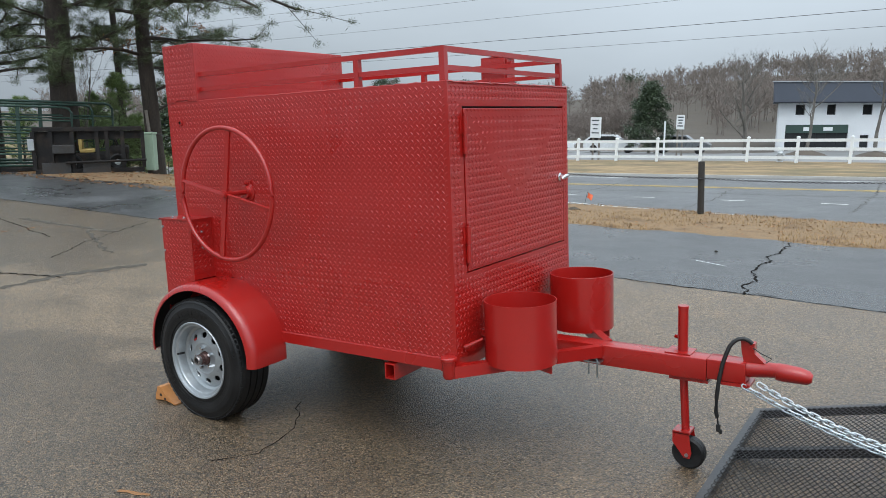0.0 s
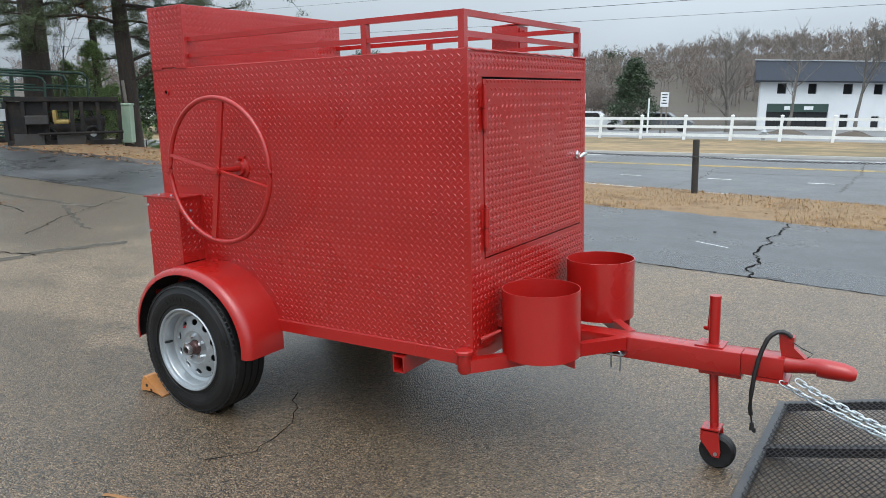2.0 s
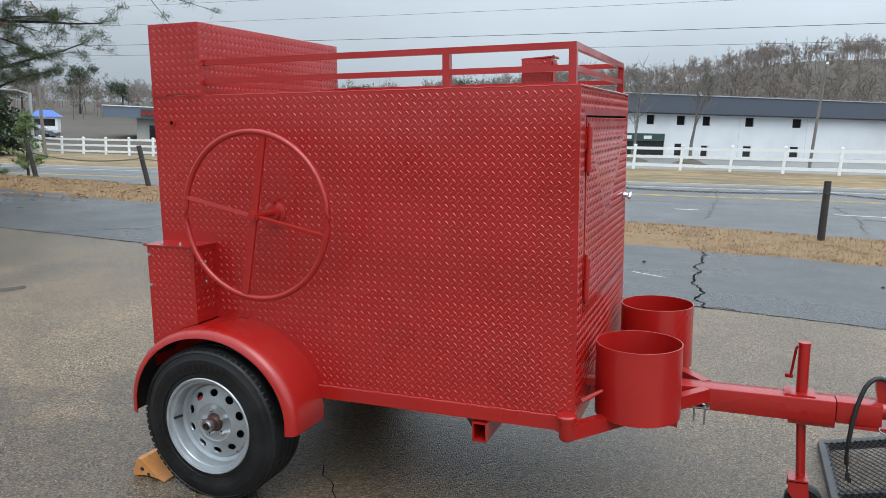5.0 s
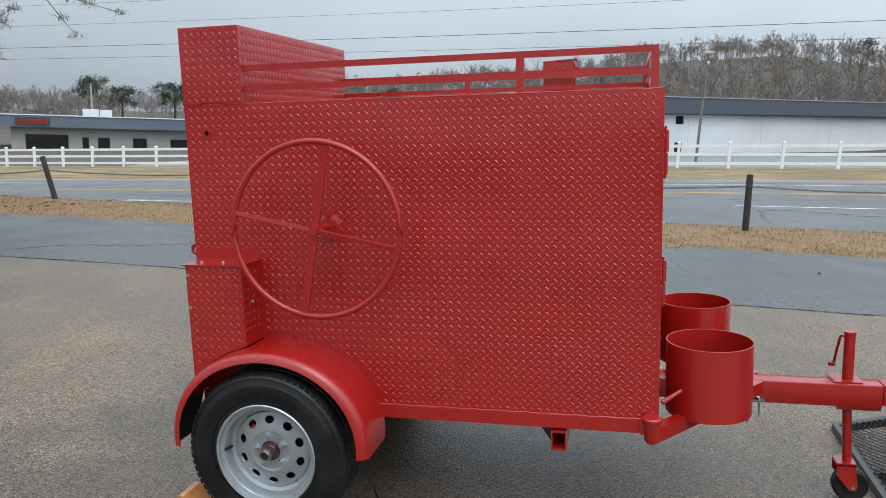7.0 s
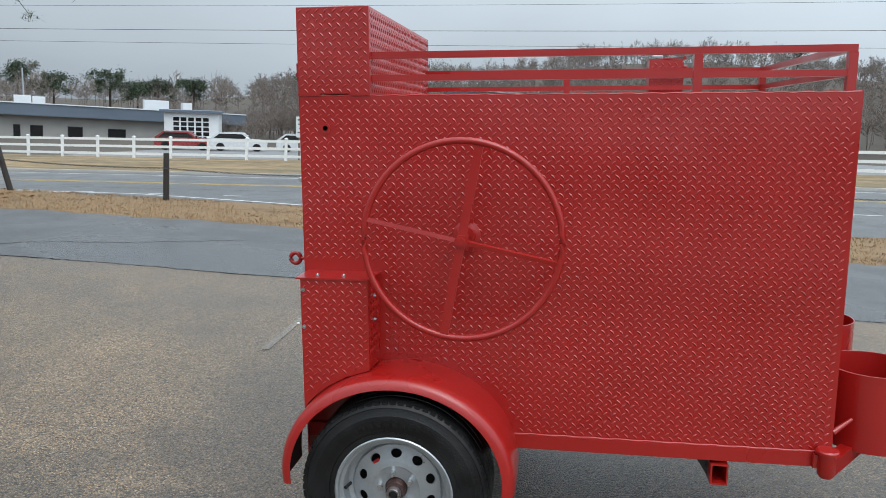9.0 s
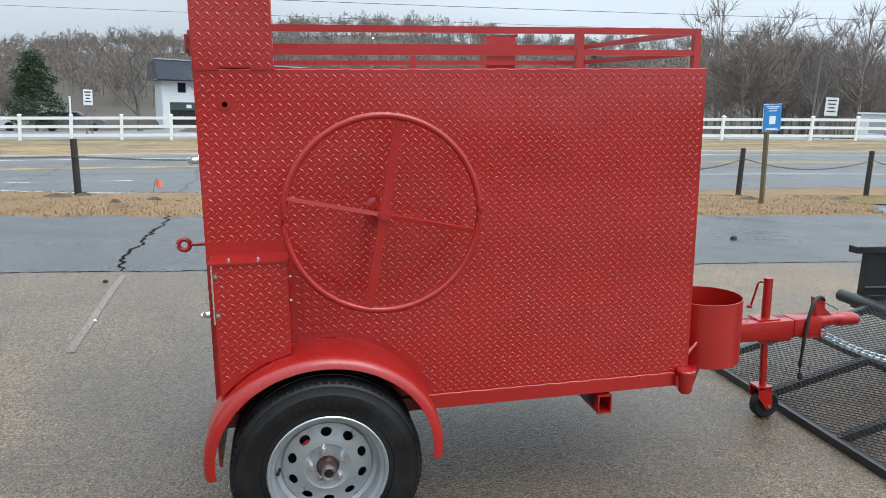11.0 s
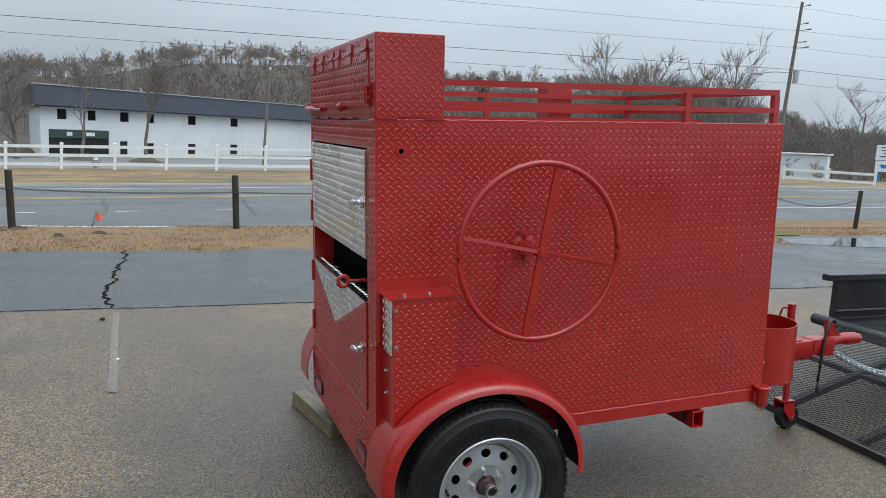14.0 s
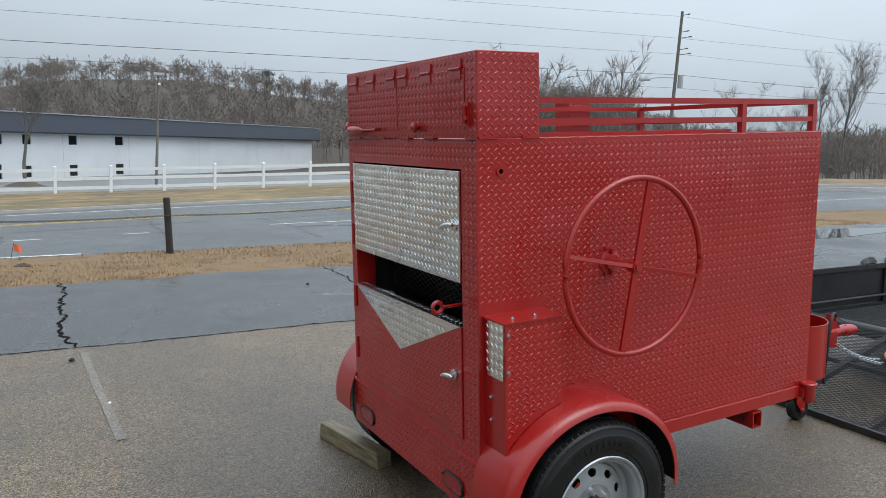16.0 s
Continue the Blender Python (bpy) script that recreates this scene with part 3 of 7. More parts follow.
liner.box(X0 + 0.10, OY0 - 0.02, 0.56, 0.75, OY0 - 0.014, 1.70).box(X0 + 0.10, OY1 + 0.014, 0.56, 0.75, OY1 + 0.02, 1.70).box(X0 + 0.02, OY0 - 0.014, 0.553, 0.75, OY1 + 0.014, 0.56)
liner.box(X0 + 0.02, OY0 - 0.014, 1.70, 0.75, OY1 + 0.014, 1.706).box(0.75, OY0 - 0.02, 0.55, 0.756, OY1 + 0.02, 1.71)
part("firebox_liner", liner, SOOT_SHADE, trailer, "soot-black inner liner")
AZ0, AZ1 = 1.215, 1.645
alu = part("upper_door", Build().chamfered(X0 - 0.010, OY0 + 0.004, AZ0, X0 + 0.004, OY1 - 0.006, AZ1, 0.002), ALU, trailer, "bright aluminium tread plate door hung ajar")
vs, fs = tread(OY0 + 0.006, AZ0, OY1 - 0.006, AZ1, lambda u, v, w: (X0 - 0.010 - w, u, v))
raw("tread_pattern", vs, fs, ALU, alu, kind="stuff")
t_handle(alu, X0 - 0.012, 0.128, 1.438, -1, radians(-12))
ldoor = part("lower_door", Build().chamfered(X0 - 0.006, OY0 + 0.004, OZ0 + 0.005, X0 + 0.006, OY1 - 0.006, 1.036, 0.002), RED, trailer, "red tread plate lower firebox door with aluminium V trim")
VT = ((OY0 + 0.006, 1.040), (OY1 - 0.008, 1.032), (0.640, 0.815))
vs, fs = tread(OY0 + 0.004, OZ0 + 0.005, OY1 - 0.006, 1.036, lambda u, v, w: (X0 - 0.006 - w, u, v), keep=lambda u, v: not in_tri(u, v, VT, 0.012))
raw("tread_pattern", vs, fs, RED, ldoor, kind="stuff")
vtrim = part("v_trim", Build().prism([(VT[0][0], VT[0][1]), (VT[1][0], VT[1][1]), (VT[2][0], VT[2][1])], X0 - 0.009, X0 - 0.006, "x").box(X0 - 0.009, OY0 + 0.006, 1.0375, X0 + 0.055, OY1 - 0.008, 1.0405), ALU, ldoor, "bright aluminium tread plate V trim")
vs, fs = tread(OY0, 0.80, OY1, 1.045, lambda u, v, w: (X0 - 0.009 - w, u, v), keep=lambda u, v: in_tri(u, v, VT, -0.011))
v2, f2 = tread(X0 - 0.004, OY0 + 0.006, X0 + 0.055, OY1 - 0.01, lambda u, v, w: (u, v, 1.0405 + w))
raw("v_trim_tread", vs + v2, fs + [tuple(i + len(vs) for i in f) for f in f2], ALU, ldoor, kind="stuff")
t_handle(ldoor, X0 - 0.008, 0.145, 0.835, -1, radians(-10))
for z in (1.50, 1.29):
    part("hinge", Build().rod((X0 - 0.009, OY1 + 0.014, z - 0.055), (X0 - 0.009, OY1 + 0.014, z + 0.055), 0.009, seg=12).box(X0 - 0.006, OY1 + 0.004, z - 0.05, X0, OY1 + 0.04, z + 0.05), RED, alu, smooth=40)
for z in (0.97, 0.70):
    part("hinge", Build().rod((X0 - 0.009, OY1 + 0.014, z - 0.055), (X0 - 0.009, OY1 + 0.014, z + 0.055), 0.009, seg=12).box(X0 - 0.006, OY1 + 0.004, z - 0.05, X0, OY1 + 0.04, z + 0.05), RED, ldoor, smooth=40)


def expanded(b, u0, v0, u1, v1, du, dv, r, place):
    """Strands of expanded metal: long diamonds du by dv."""
    j, v = 0, v0
    while v < v1:
        n = int((u1 - u0) / (du / 2))
        pts = [(u0 + i * du / 2, v + (dv / 2 if (i + j) % 2 else 0.0)) for i in range(n + 1)]
        k = len(b.v)
        for u, w in pts:
            for du_, dw, dz in ((0, r, 0), (0, -r, 0), (0, 0, 1.5 * r)):
                b.v.append(place(u + du_, w + dw, dz))
        for i in range(n):
            for s in range(3):
                b.f.append((k + 3 * i + s, k + 3 * i + (s + 1) % 3, k + 3 * i + 3 + (s + 1) % 3, k + 3 * i + 3 + s))
        v += dv / 2
        j += 1


g = Build()
expanded(g, 0.12, -0.12, 1.12, 0.28, 0.055, 0.026, 0.0016, lambda u, v, w: (0.10 + v * 0.9, u, 1.00 + v * 0.65 + w))
expanded(g, 0.12, 0.0, 1.12, 0.18, 0.055, 0.026, 0.0016, lambda u, v, w: (-0.20 + w, u, 1.02 + v))
part("grate", g, BLACK, trailer, "black expanded metal cooking grate", kind="stuff", fix=False)
part("pull_rod", Build().rod((0.10, 0.125, 1.123), (-0.455, 0.125, 1.122), 0.007).pipe([(-0.476 + 0.021 * math.cos(a), 0.125, 1.122 + 0.021 * math.sin(a)) for a in np.linspace(0, 2 * math.pi, 22)[:-1]], 0.009, 8, closed=True), RED, trailer, "red pull rod with welded ring end", smooth=60)

# skirt below the rear wall with two tail lamps
sk = part("rear_skirt", Build().box(X0 - 0.004, Y0 - 0.02, 0.285, X0 + 0.006, Y1 + 0.02, 0.512).box(X0 - 0.012, Y0 - 0.02, 0.512, X0 + 0.02, Y1 + 0.02, 0.520), RED, trailer)
vs, fs = tread(Y0 - 0.02, 0.285, Y1 + 0.02, 0.512, lambda u, v, w: (X0 - 0.004 - w, u, v), skip=[(0.08, 0.32, 0.26, 0.40), (0.965, 0.32, 1.145, 0.40)])
raw("tread_pattern", vs, fs, RED, sk, kind="stuff")


def stadium(cy, cz, half, r, n=8):
    return [(cy + half + r * math.cos(a), cz + r * math.sin(a)) for a in np.linspace(-math.pi / 2, math.pi / 2, n)] + [(cy - half + r * math.cos(a), cz + r * math.sin(a)) for a in np.linspace(math.pi / 2, 3 * math.pi / 2, n)]


for y in (1.055, 0.170):
    lamp = part("tail_lamp", Build().prism(stadium(y, 0.36, 0.045, 0.030), X0 - 0.012, X0 - 0.004, "x"), RED_OLD, sk, "dull red oval tail lamp lens", smooth=40)
    part("lamp_bezel", Build().pipe([(X0 - 0.008, u, v) for u, v in stadium(y, 0.36, 0.047, 0.034)], 0.006, 6, closed=True), RUBBER, sk, "black rubber lamp bezel", smooth=60)

# taller box across the rear end, with two hinged doors
BX1, BZ1 = -0.112, 2.080
tall = part("upper_box", Build().chamfered(X0, Y0 - 0.003, Z1 + 0.006, BX1, Y1 - 0.002, BZ1, 0.003), RED, trailer, "raised red tread plate box across the rear end")
tr = [tread(X0, Z1 + 0.006, BX1, BZ1, lambda u, v, w: (u, Y0 - 0.003 - w, v)),
      tread(Y0, Z1 + 0.006, Y1, BZ1, lambda u, v, w: (BX1 + w, u, v)),
      tread(Y0, Z1 + 0.006, Y1, BZ1, rear_face, skip=[(0.05, 1.795, 1.16, 2.03)])]
vs, fs = [], []
for v_, f_ in tr:
    fs += [tuple(i + len(vs) for i in f) for f in f_]
    vs += v_
raw("tread_pattern", vs, fs, RED, tall, kind="stuff")
for y0, y1 in ((0.055, 0.622), (0.628, 1.155)):
    d = part("box_door", Build().chamfered(X0 - 0.003, y0, 1.800, X0 - 0.0005, y1, 2.022, 0.0015), RED, trailer, "small red tread plate door")
    vs, fs = tread(y0, 1.800, y1, 2.022, lambda u, v, w: (X0 - 0.003 - w, u, v))
    raw("tread_pattern", vs, fs, RED, d, kind="stuff")
    for k in (0.10, 0.52, 0.90):
        yy = y0 + (y1 - y0) * k
        part("strap_hinge", Build().box(X0 - 0.008, yy - 0.04, 1.985, X0 - 0.0032, yy + 0.04, 2.016).box(X0 - 0.006, yy - 0.04, 2.028, X0 - 0.0005, yy + 0.04, 2.058).rod((X0 - 0.008, yy - 0.04, 2.0235), (X0 - 0.008, yy + 0.04, 2.0235), 0.006, seg=8), RED, d)
    knob = [(0, 0), (0.012, 0.0), (0.012, -0.012), (0.022, -0.016), (0.022, -0.026), (0.014, -0.030), (0.011, -0.040), (0.0, -0.042)]
    if y0 < 0.5:
        part("pull_handle", Build().lathe(knob, 16, (X0 - 0.003, 0.426, 1.812), "x"), RED, d, "paint-caked red knob handle", smooth=50)
    else:
        part("pull_handle", Build().lathe([(0.0, 1.125), (0.012, 1.122), (0.021, 1.10), (0.018, 1.075), (0.021, 1.05), (0.017, 1.02), (0.018, 1.0), (0.010, 0.97), (0.006, 0.955), (0.006, 0.80), (0.0, 0.80)], 14, (X0 - 0.030, 0, 1.806), "y")
             .box(X0 - 0.030, 0.80, 1.800, X0 - 0.003, 0.812, 1.812), RED, d, "turned red handle lying along the door", smooth=50)
        part("door_catch", Build().lathe(knob, 14, (X0 - 0.003, 1.140, 1.822), "x"), RED, d, smooth=50)
part("box_catch", Build().box(X0 - 0.012, 0.015, 1.81, X0, 0.05, 1.90).rod((X0 - 0.018, 0.03, 1.82), (X0 - 0.018, 0.03, 1.885), 0.008).box(X0 - 0.022, 0.012, 1.835, X0 - 0.010, 0.055, 1.85), RED, tall)
for y in (0.0, 0.33, 0.55, 0.80, 1.08):
    part("weld_tab", Build().box(X0 - 0.004, y - 0.03, Z1 + 0.0005, X0 + 0.02, y + 0.05, Z1 + 0.009), RED, tall)
for x0, x1 in ((-0.38, -0.30), (-0.19, -0.11)):
    part("weld_tab", Build().box(x0, Y0 - 0.006, Z1 + 0.0005, x1, Y0 + 0.02, Z1 + 0.009), RED, tall)

# roof rails of square tube
RT, RM = 1.907, 1.826
rail = part("roof_rail", Build().box(BX1, -0.012, RT - 0.012, 1.548, 0.012, RT + 0.012).box(BX1, -0.012, RM - 0.011, 1.53, 0.012, RM + 0.011), RED, trailer, "red square-tube side rail")
part("roof_rail", Build().box(1.524, 0.0125, RT - 0.012, 1.548, 1.160, RT + 0.012).box(1.526, 0.0125, RM - 0.011, 1.546, 1.160, RM + 0.011), RED, trailer, "red square-tube front rail")
part("roof_rail", Build().box(BX1, 1.160, RT - 0.012, 1.548, 1.184, RT + 0.012).box(BX1, 1.160, RM - 0.011, 1.548, 1.184, RM + 0.011), RED, trailer, "red square-tube side rail")
for x, y in ((1.040, 0.0), (1.535, 0.0), (1.535, 1.172), (0.60, 1.172)):
    part("rail_post", Build().box(x - 0.0145, y - 0.0145, Z1 - 0.004, x + 0.0145, y + 0.0145, RT - 0.0125), RED, trailer)
part("rail_foot", Build().box(BX1 - 0.001, 0.45, Z1 - 0.003, 1.50, 0.47, Z1 + 0.018), RED, trailer)

# smoke stack on the far wall, with a loose lid
st = part("chimney", Build().box(1.005, Y1, 1.30, 1.165, Y1 + 0.13, 1.962), RED, trailer, "red tread plate smoke stack")
vs, fs = tread(1.005, Z1, 1.165, 1.962, lambda u, v, w: (u, Y1 - w, v))
raw("tread_pattern", vs, fs, RED, st, kind="stuff")
part("stack_lid", Build().box(-0.082, -0.06, 0, 0.083, 0.07, 0.006, pose(1.085, Y1 + 0.06, 1.965, 0, -3, 0)).rod((1.175, Y1 + 0.01, 1.972), (1.175, Y1 + 0.12, 1.972), 0.008), RED, trailer)
part("stack_bracket", Build().box(1.167, Y1 + 0.02, 1.78, 1.172, Y1 + 0.10, 1.95).rod((1.172, Y1 + 0.05, 1.93), (1.19, Y1 + 0.05, 1.93), 0.009).rod((1.172, Y1 + 0.05, 1.80), (1.19, Y1 + 0.05, 1.80), 0.009), RED, trailer)

# chassis: angle iron along the sides, cross members, corner jack sockets
for y0, y1 in ((Y0 - 0.012, Y0 + 0.04), (Y1 - 0.04, Y1 + 0.012)):
    part("side_rail", Build().box(X0, y0, 0.437, X1, y1, 0.4915), RED, trailer, "red steel chassis rail")
part("cross_member", Build().box(X1 - 0.06, Y0 + 0.041, 0.437, X1 - 0.002, Y1 - 0.041, 0.4915), RED, trailer)
part("cross_member", Build().box(X0 + 0.01, Y0 + 0.041, 0.437, X0 + 0.07, Y1 - 0.041, 0.4915), RED, trailer)
part("floor_plate", Build().box(X0 + 0.07, Y0 + 0.041, 0.480, X1 - 0.06, Y1 - 0.041, 0.4915), BLACK, trailer)
part("outrigger_tube", Build().ring((1.153, 0.345, 1.215, 0.425), (1.159, 0.351, 1.209, 0.419), -0.05, MID * 2 + 0.05, "y"), RED, trailer, "red open-ended square receiver tube under the frame")
# black plate set inside the tube in place of the shade there
part("outrigger_shade", Build().box(1.1595, 0.25, 0.3515, 1.2085, 0.256, 0.4185), SOOT_SHADE, trailer)
part("outrigger_gusset", Build().prism([(1.10, 0.437), (1.152, 0.437), (1.152, 0.355)], 0.0, 0.006, "y"), BLACK, trailer)
for y in (-0.062, MID * 2 + 0.062):
    part("jack_socket", Build().lathe([(0, 0.41), (0.022, 0.41), (0.030, 0.422), (0.030, 0.495), (0.040, 0.499), (0.040, 0.510), (0.034, 0.515), (0, 0.515)], 20, (1.545, y, 0), "z").box(1.50, min(y, MID) if y > 1 else y, 0.44, 1.565, (Y0 - 0.012) if y < 1 else y, 0.49), RED, trailer, "round red corner jack socket", smooth=40)

# wheels and mudguards, one set on each side
AX, AZ = 0.010, 0.336


def wheel_set(sgn):
    base = Y0 if sgn < 0 else Y1

    def yy(d):
        return base + sgn * d
    R, C, FLAT = 0.438, 0.385, 0.875
    prof = [(R, yy(0.0)), (R, yy(0.190)), (R - 0.003, yy(0.214)), (R - 0.012, yy(0.232)), (R - 0.026, yy(0.242)), (R - 0.045, yy(0.246)), (R - 0.045, yy(0.242)), (R - 0.028, yy(0.238)), (R - 0.015, yy(0.228)), (R - 0.007, yy(0.212)), (R - 0.004, yy(0.190)), (R - 0.004, yy(0.0))]
    fender = part("mudguard", Build().lathe(prof, 40, (AX, 0, C), "y", closed=True, a0=radians(-6), a1=radians(186)).squash(C, FLAT), RED, trailer, "smooth rounded red steel mudguard", smooth=35)
    part("mudguard_weld", Build().box(AX - 0.03, min(yy(0), yy(0.006)), C + R * FLAT, AX + 0.06, max(yy(0), yy(0.006)), C + R * FLAT + 0.006), RED, fender)
    # black inner sheet: the shade under the mudguard, put in as colour
    part("mudguard_shade", Build().lathe([(R - 0.006, yy(0.004)), (R - 0.006, yy(0.188)), (R - 0.010, yy(0.211)), (R - 0.020, yy(0.228)), (R - 0.044, yy(0.2405))], 40, (AX, 0, C), "y", a0=radians(-5.5), a1=radians(185.5)).squash(C, FLAT), SOOT_SHADE, fender, "black lining that stands for shade under the mudguard")
    wheel = thing("wheel", Matrix.Identity(4), "", "")
    wheel.parent = trailer
    del_keys = [k for k in ("label", "category") if k in wheel]
    for k in del_keys:
        del wheel[k]
    o, i = 0.255, 0.040          # outer and inner side of the tyre
    T, Q = 0.349, 0.2095
    m = (o + i) / 2
    prof = [(Q, o - 0.012), (Q + 0.012, o - 0.004), (Q + 0.03, o - 0.006), (Q + 0.032, o - 0.002), (Q + 0.06, o), (Q + 0.065, o + 0.0015), (Q + 0.09, o - 0.002), (Q + 0.092, o - 0.0035), (T - 0.022, o - 0.010), (T - 0.020, o - 0.007), (T - 0.008, o - 0.018), (T - 0.003, o - 0.026)]
    for k in range(4):
        a = o - 0.036 - k * 0.044
        prof += [(T, a), (T + 0.001, a - 0.033), (T - 0.008, a - 0.035), (T - 0.008, a - 0.041)]
    prof += [(T - 0.003, i + 0.02), (T - 0.02, i + 0.008), (Q + 0.06, i), (Q, i + 0.012), (Q - 0.01, i + 0.03), (Q - 0.01, o - 0.03)]
    tyre = part("tyre", Build().lathe([(r, yy(d)) for r, d in prof], 72, (AX, 0, AZ), "y", closed=True), RUBBER, wheel, "worn black rubber trailer tyre", smooth=25)
    rb = Build()
    for k in range(72):          # shoulder tread blocks
        a = 2 * math.pi * k / 72
        q = Matrix.Translation((AX, yy(o - 0.020), AZ)) @ Matrix.Rotation(-a, 4, "Y")
        rb.box(T - 0.012, -0.006, -0.0108, T - 0.0035, 0.010, 0.0108, q)
    for r, n0, n1, step in ((0.272, 8, 17, 1), (0.272, 27, 37, 1)):     # raised sidewall lettering, not legible
        for k in range(n0, n1, step):
            a = radians(k * 6.2 + 20)
            q = Matrix.Translation((AX, yy(o + 0.0008), AZ)) @ Matrix.Rotation(-a, 4, "Y")
            rb.box(r - 0.012, -0.0012, -0.008, r + 0.012, 0.0012, 0.008, q)
    part("tread_band", rb, RUBBER, wheel, kind="stuff")
    prof = [(0.2125, o - 0.006), (0.2145, o - 0.001), (0.2105, o + 0.003), (0.203, o), (0.199, o - 0.012), (0.188, o - 0.016), (0.184, o - 0.022), (0.181, o - 0.066), (0.166, o - 0.074), (0.160, o - 0.068)]
    rim = part("rim", Build().lathe([(r * 1.025, yy(d)) for r, d in prof], 72, (AX, 0, AZ), "y").lathe([(0.199, yy(o - 0.014)), (0.190, yy(i + 0.02)), (0.205, yy(i + 0.01))], 48, (AX, 0, AZ), "y"), RIM, wheel, "silver steel trailer wheel", smooth=35)
    o -= 0.028                   # the disc sits deep in the rim
    disc, n = Build(), 10
    for k in range(n):
        a = 2 * math.pi * (k + 0.5) / n
        da = math.pi / n
        hole, edge = [], []
        for j in range(12):
            t = 2 * math.pi * j / 12
            r_, w_ = 0.131 + 0.0165 * math.cos(t), 0.0205 * math.sin(t) / 0.131
            hole.append((r_, a + w_))
        outline = [(0.160, 0), (0.160, .55), (0.160, 1), (0.131, 1), (0.100, 1), (0.100, .55), (0.100, 0), (0.100, -.55), (0.100, -1), (0.131, -1), (0.160, -1), (0.160, -.55)]
        pts = [(r_, a + f * da) for r_, f in outline] + hole
        depth = lambda r_: yy(o - 0.040 + 0.016 * max(0.0, (0.160 - r_) / 0.06))
        disc.add([(AX + r_ * math.cos(t), depth(r_), AZ + r_ * math.sin(t)) for r_, t in [(1.025 * a_, b_) for a_, b_ in pts]] + [(AX + r_ * math.cos(t), depth(r_) - sgn * 0.006, AZ + r_ * math.sin(t)) for r_, t in hole],
                 [(j, (j + 1) % 12, 12 + (j + 1) % 12, 12 + j) for j in range(12)] + [(12 + j, 12 + (j + 1) % 12, 24 + (j + 1) % 12, 24 + j) for j in range(12)])
    disc.lathe([(0.1030, yy(o - 0.0245)), (0.088, yy(o - 0.022)), (0.080, yy(o - 0.026)), (0.042, yy(o - 0.026)), (0.040, yy(o - 0.04))], 48, (AX, 0, AZ), "y")
    part("wheel_disc", disc.weld(), RIM, wheel, "silver wheel disc with round vent holes", smooth=35)
    part("brake_drum", Build().lathe([(0.0, yy(o - 0.09)), (0.176, yy(o - 0.09)), (0.176, yy(i + 0.02))], 36, (AX, 0, AZ), "y"), SOOT_SHADE, wheel)
    for k in range(5):
        a = 2 * math.pi * k / 5 + 0.5
        p = Vector((AX + 0.060 * math.cos(a), 0, AZ + 0.060 * math.sin(a)))
        part("wheel_nut", Build().rod((p.x, yy(o - 0.027), p.z), (p.x, yy(o - 0.008), p.z), 0.0115, 0.0095, 6), CHROME, wheel)
    hub = part("hub", Build().lathe([(0.040, yy(o - 0.03)), (0.036, yy(o - 0.012)), (0.031, yy(o - 0.006)), (0.031, yy(o + 0.010)), (0.024, yy(o + 0.012))], 24, (AX, 0, AZ), "y"), HUB, wheel, "dark rusty hub barrel", smooth=35)
    part("hub_cap", Build().lathe([(0.025, yy(o + 0.010)), (0.027, yy(o + 0.014)), (0.027, yy(o + 0.030)), (0.023, yy(o + 0.036)), (0.017, yy(o + 0.034)), (0.016, yy(o + 0.022))], 24, (AX, 0, AZ), "y"), HUBCAP, hub, "worn metal grease cap", smooth=35)
    part("cap_plug", Build().lathe([(0.0165, yy(o + 0.026)), (0.012, yy(o + 0.029)), (0.0, yy(o + 0.029))], 20, (AX, 0, AZ), "y"), RUBBER, hub, "black rubber plug", smooth=35)
    part("valve_stem", Build().rod((AX - 0.172, yy(o - 0.02), AZ + 0.01), (AX - 0.180, yy(o + 0.022), AZ + 0.012), 0.006), RUBBER, wheel)
    part("inspection_tag", Build().box(-0.014, -0.001, -0.007, 0.014, 0.001, 0.007, Matrix.Translation((AX - 0.075, yy(o - 0.0305), AZ + 0.098)) @ Matrix.Rotation(radians(-38), 4, "Y")), RED_OLD, wheel, "small red sticker")


wheel_set(-1)
wheel_set(1)
part("axle", Build().box(AX - 0.03, Y0 - 0.03, AZ - 0.03, AX + 0.03, Y1 + 0.03, AZ + 0.03), BLACK, trailer)
for y in (Y0 + 0.02, Y1 - 0.02):
    part("leaf_spring", Build().pipe([(AX - 0.32, y, 0.40), (AX - 0.16, y, 0.33), (AX, y, 0.31), (AX + 0.16, y, 0.33), (AX + 0.32, y, 0.40)], 0.022, 6), BLACK, trailer)

# air box beside the firebox, in front of the mudguard
def arc_z(x):
    return 0.385 + 0.875 * math.sqrt(max(0.0, 0.442 ** 2 - (x - AX) ** 2))


top = [(-0.355, Y0), (-0.355, -0.168), (-0.100, -0.168), (-0.091, Y0)]
low = [(x, y, arc_z(x) + 0.001) for x, y in top]
low[0], low[1] = (-0.355, Y0, 0.535), (-0.355, -0.168, 0.535)
mids = [(-0.315, -0.168), (-0.26, -0.168), (-0.19, -0.168)]
b = Build()
ring = [low[0], low[1], (-0.342, -0.168, arc_z(-0.342) + 0.001), *[(x, y, arc_z(x) + 0.001) for x, y in mids], low[2], low[3]]
tops = [(p[0], p[1], 1.100) for p in ring]
n = len(ring)
b.add(ring + tops, [(i, i + 1, n + i + 1, n + i) for i in range(n - 1)] + [tuple(range(n, 2 * n))])
airbox = part("air_box", b, RED, trailer, "red tread plate air box with screwed lid")
vs, fs = tread(-0.355, 0.54, -0.100, 1.095, lambda u, v, w: (u, -0.168 - w, v), keep=lambda u, v: v > arc_z(u) + 0.02)
ln = math.hypot(0.009, 0.138)
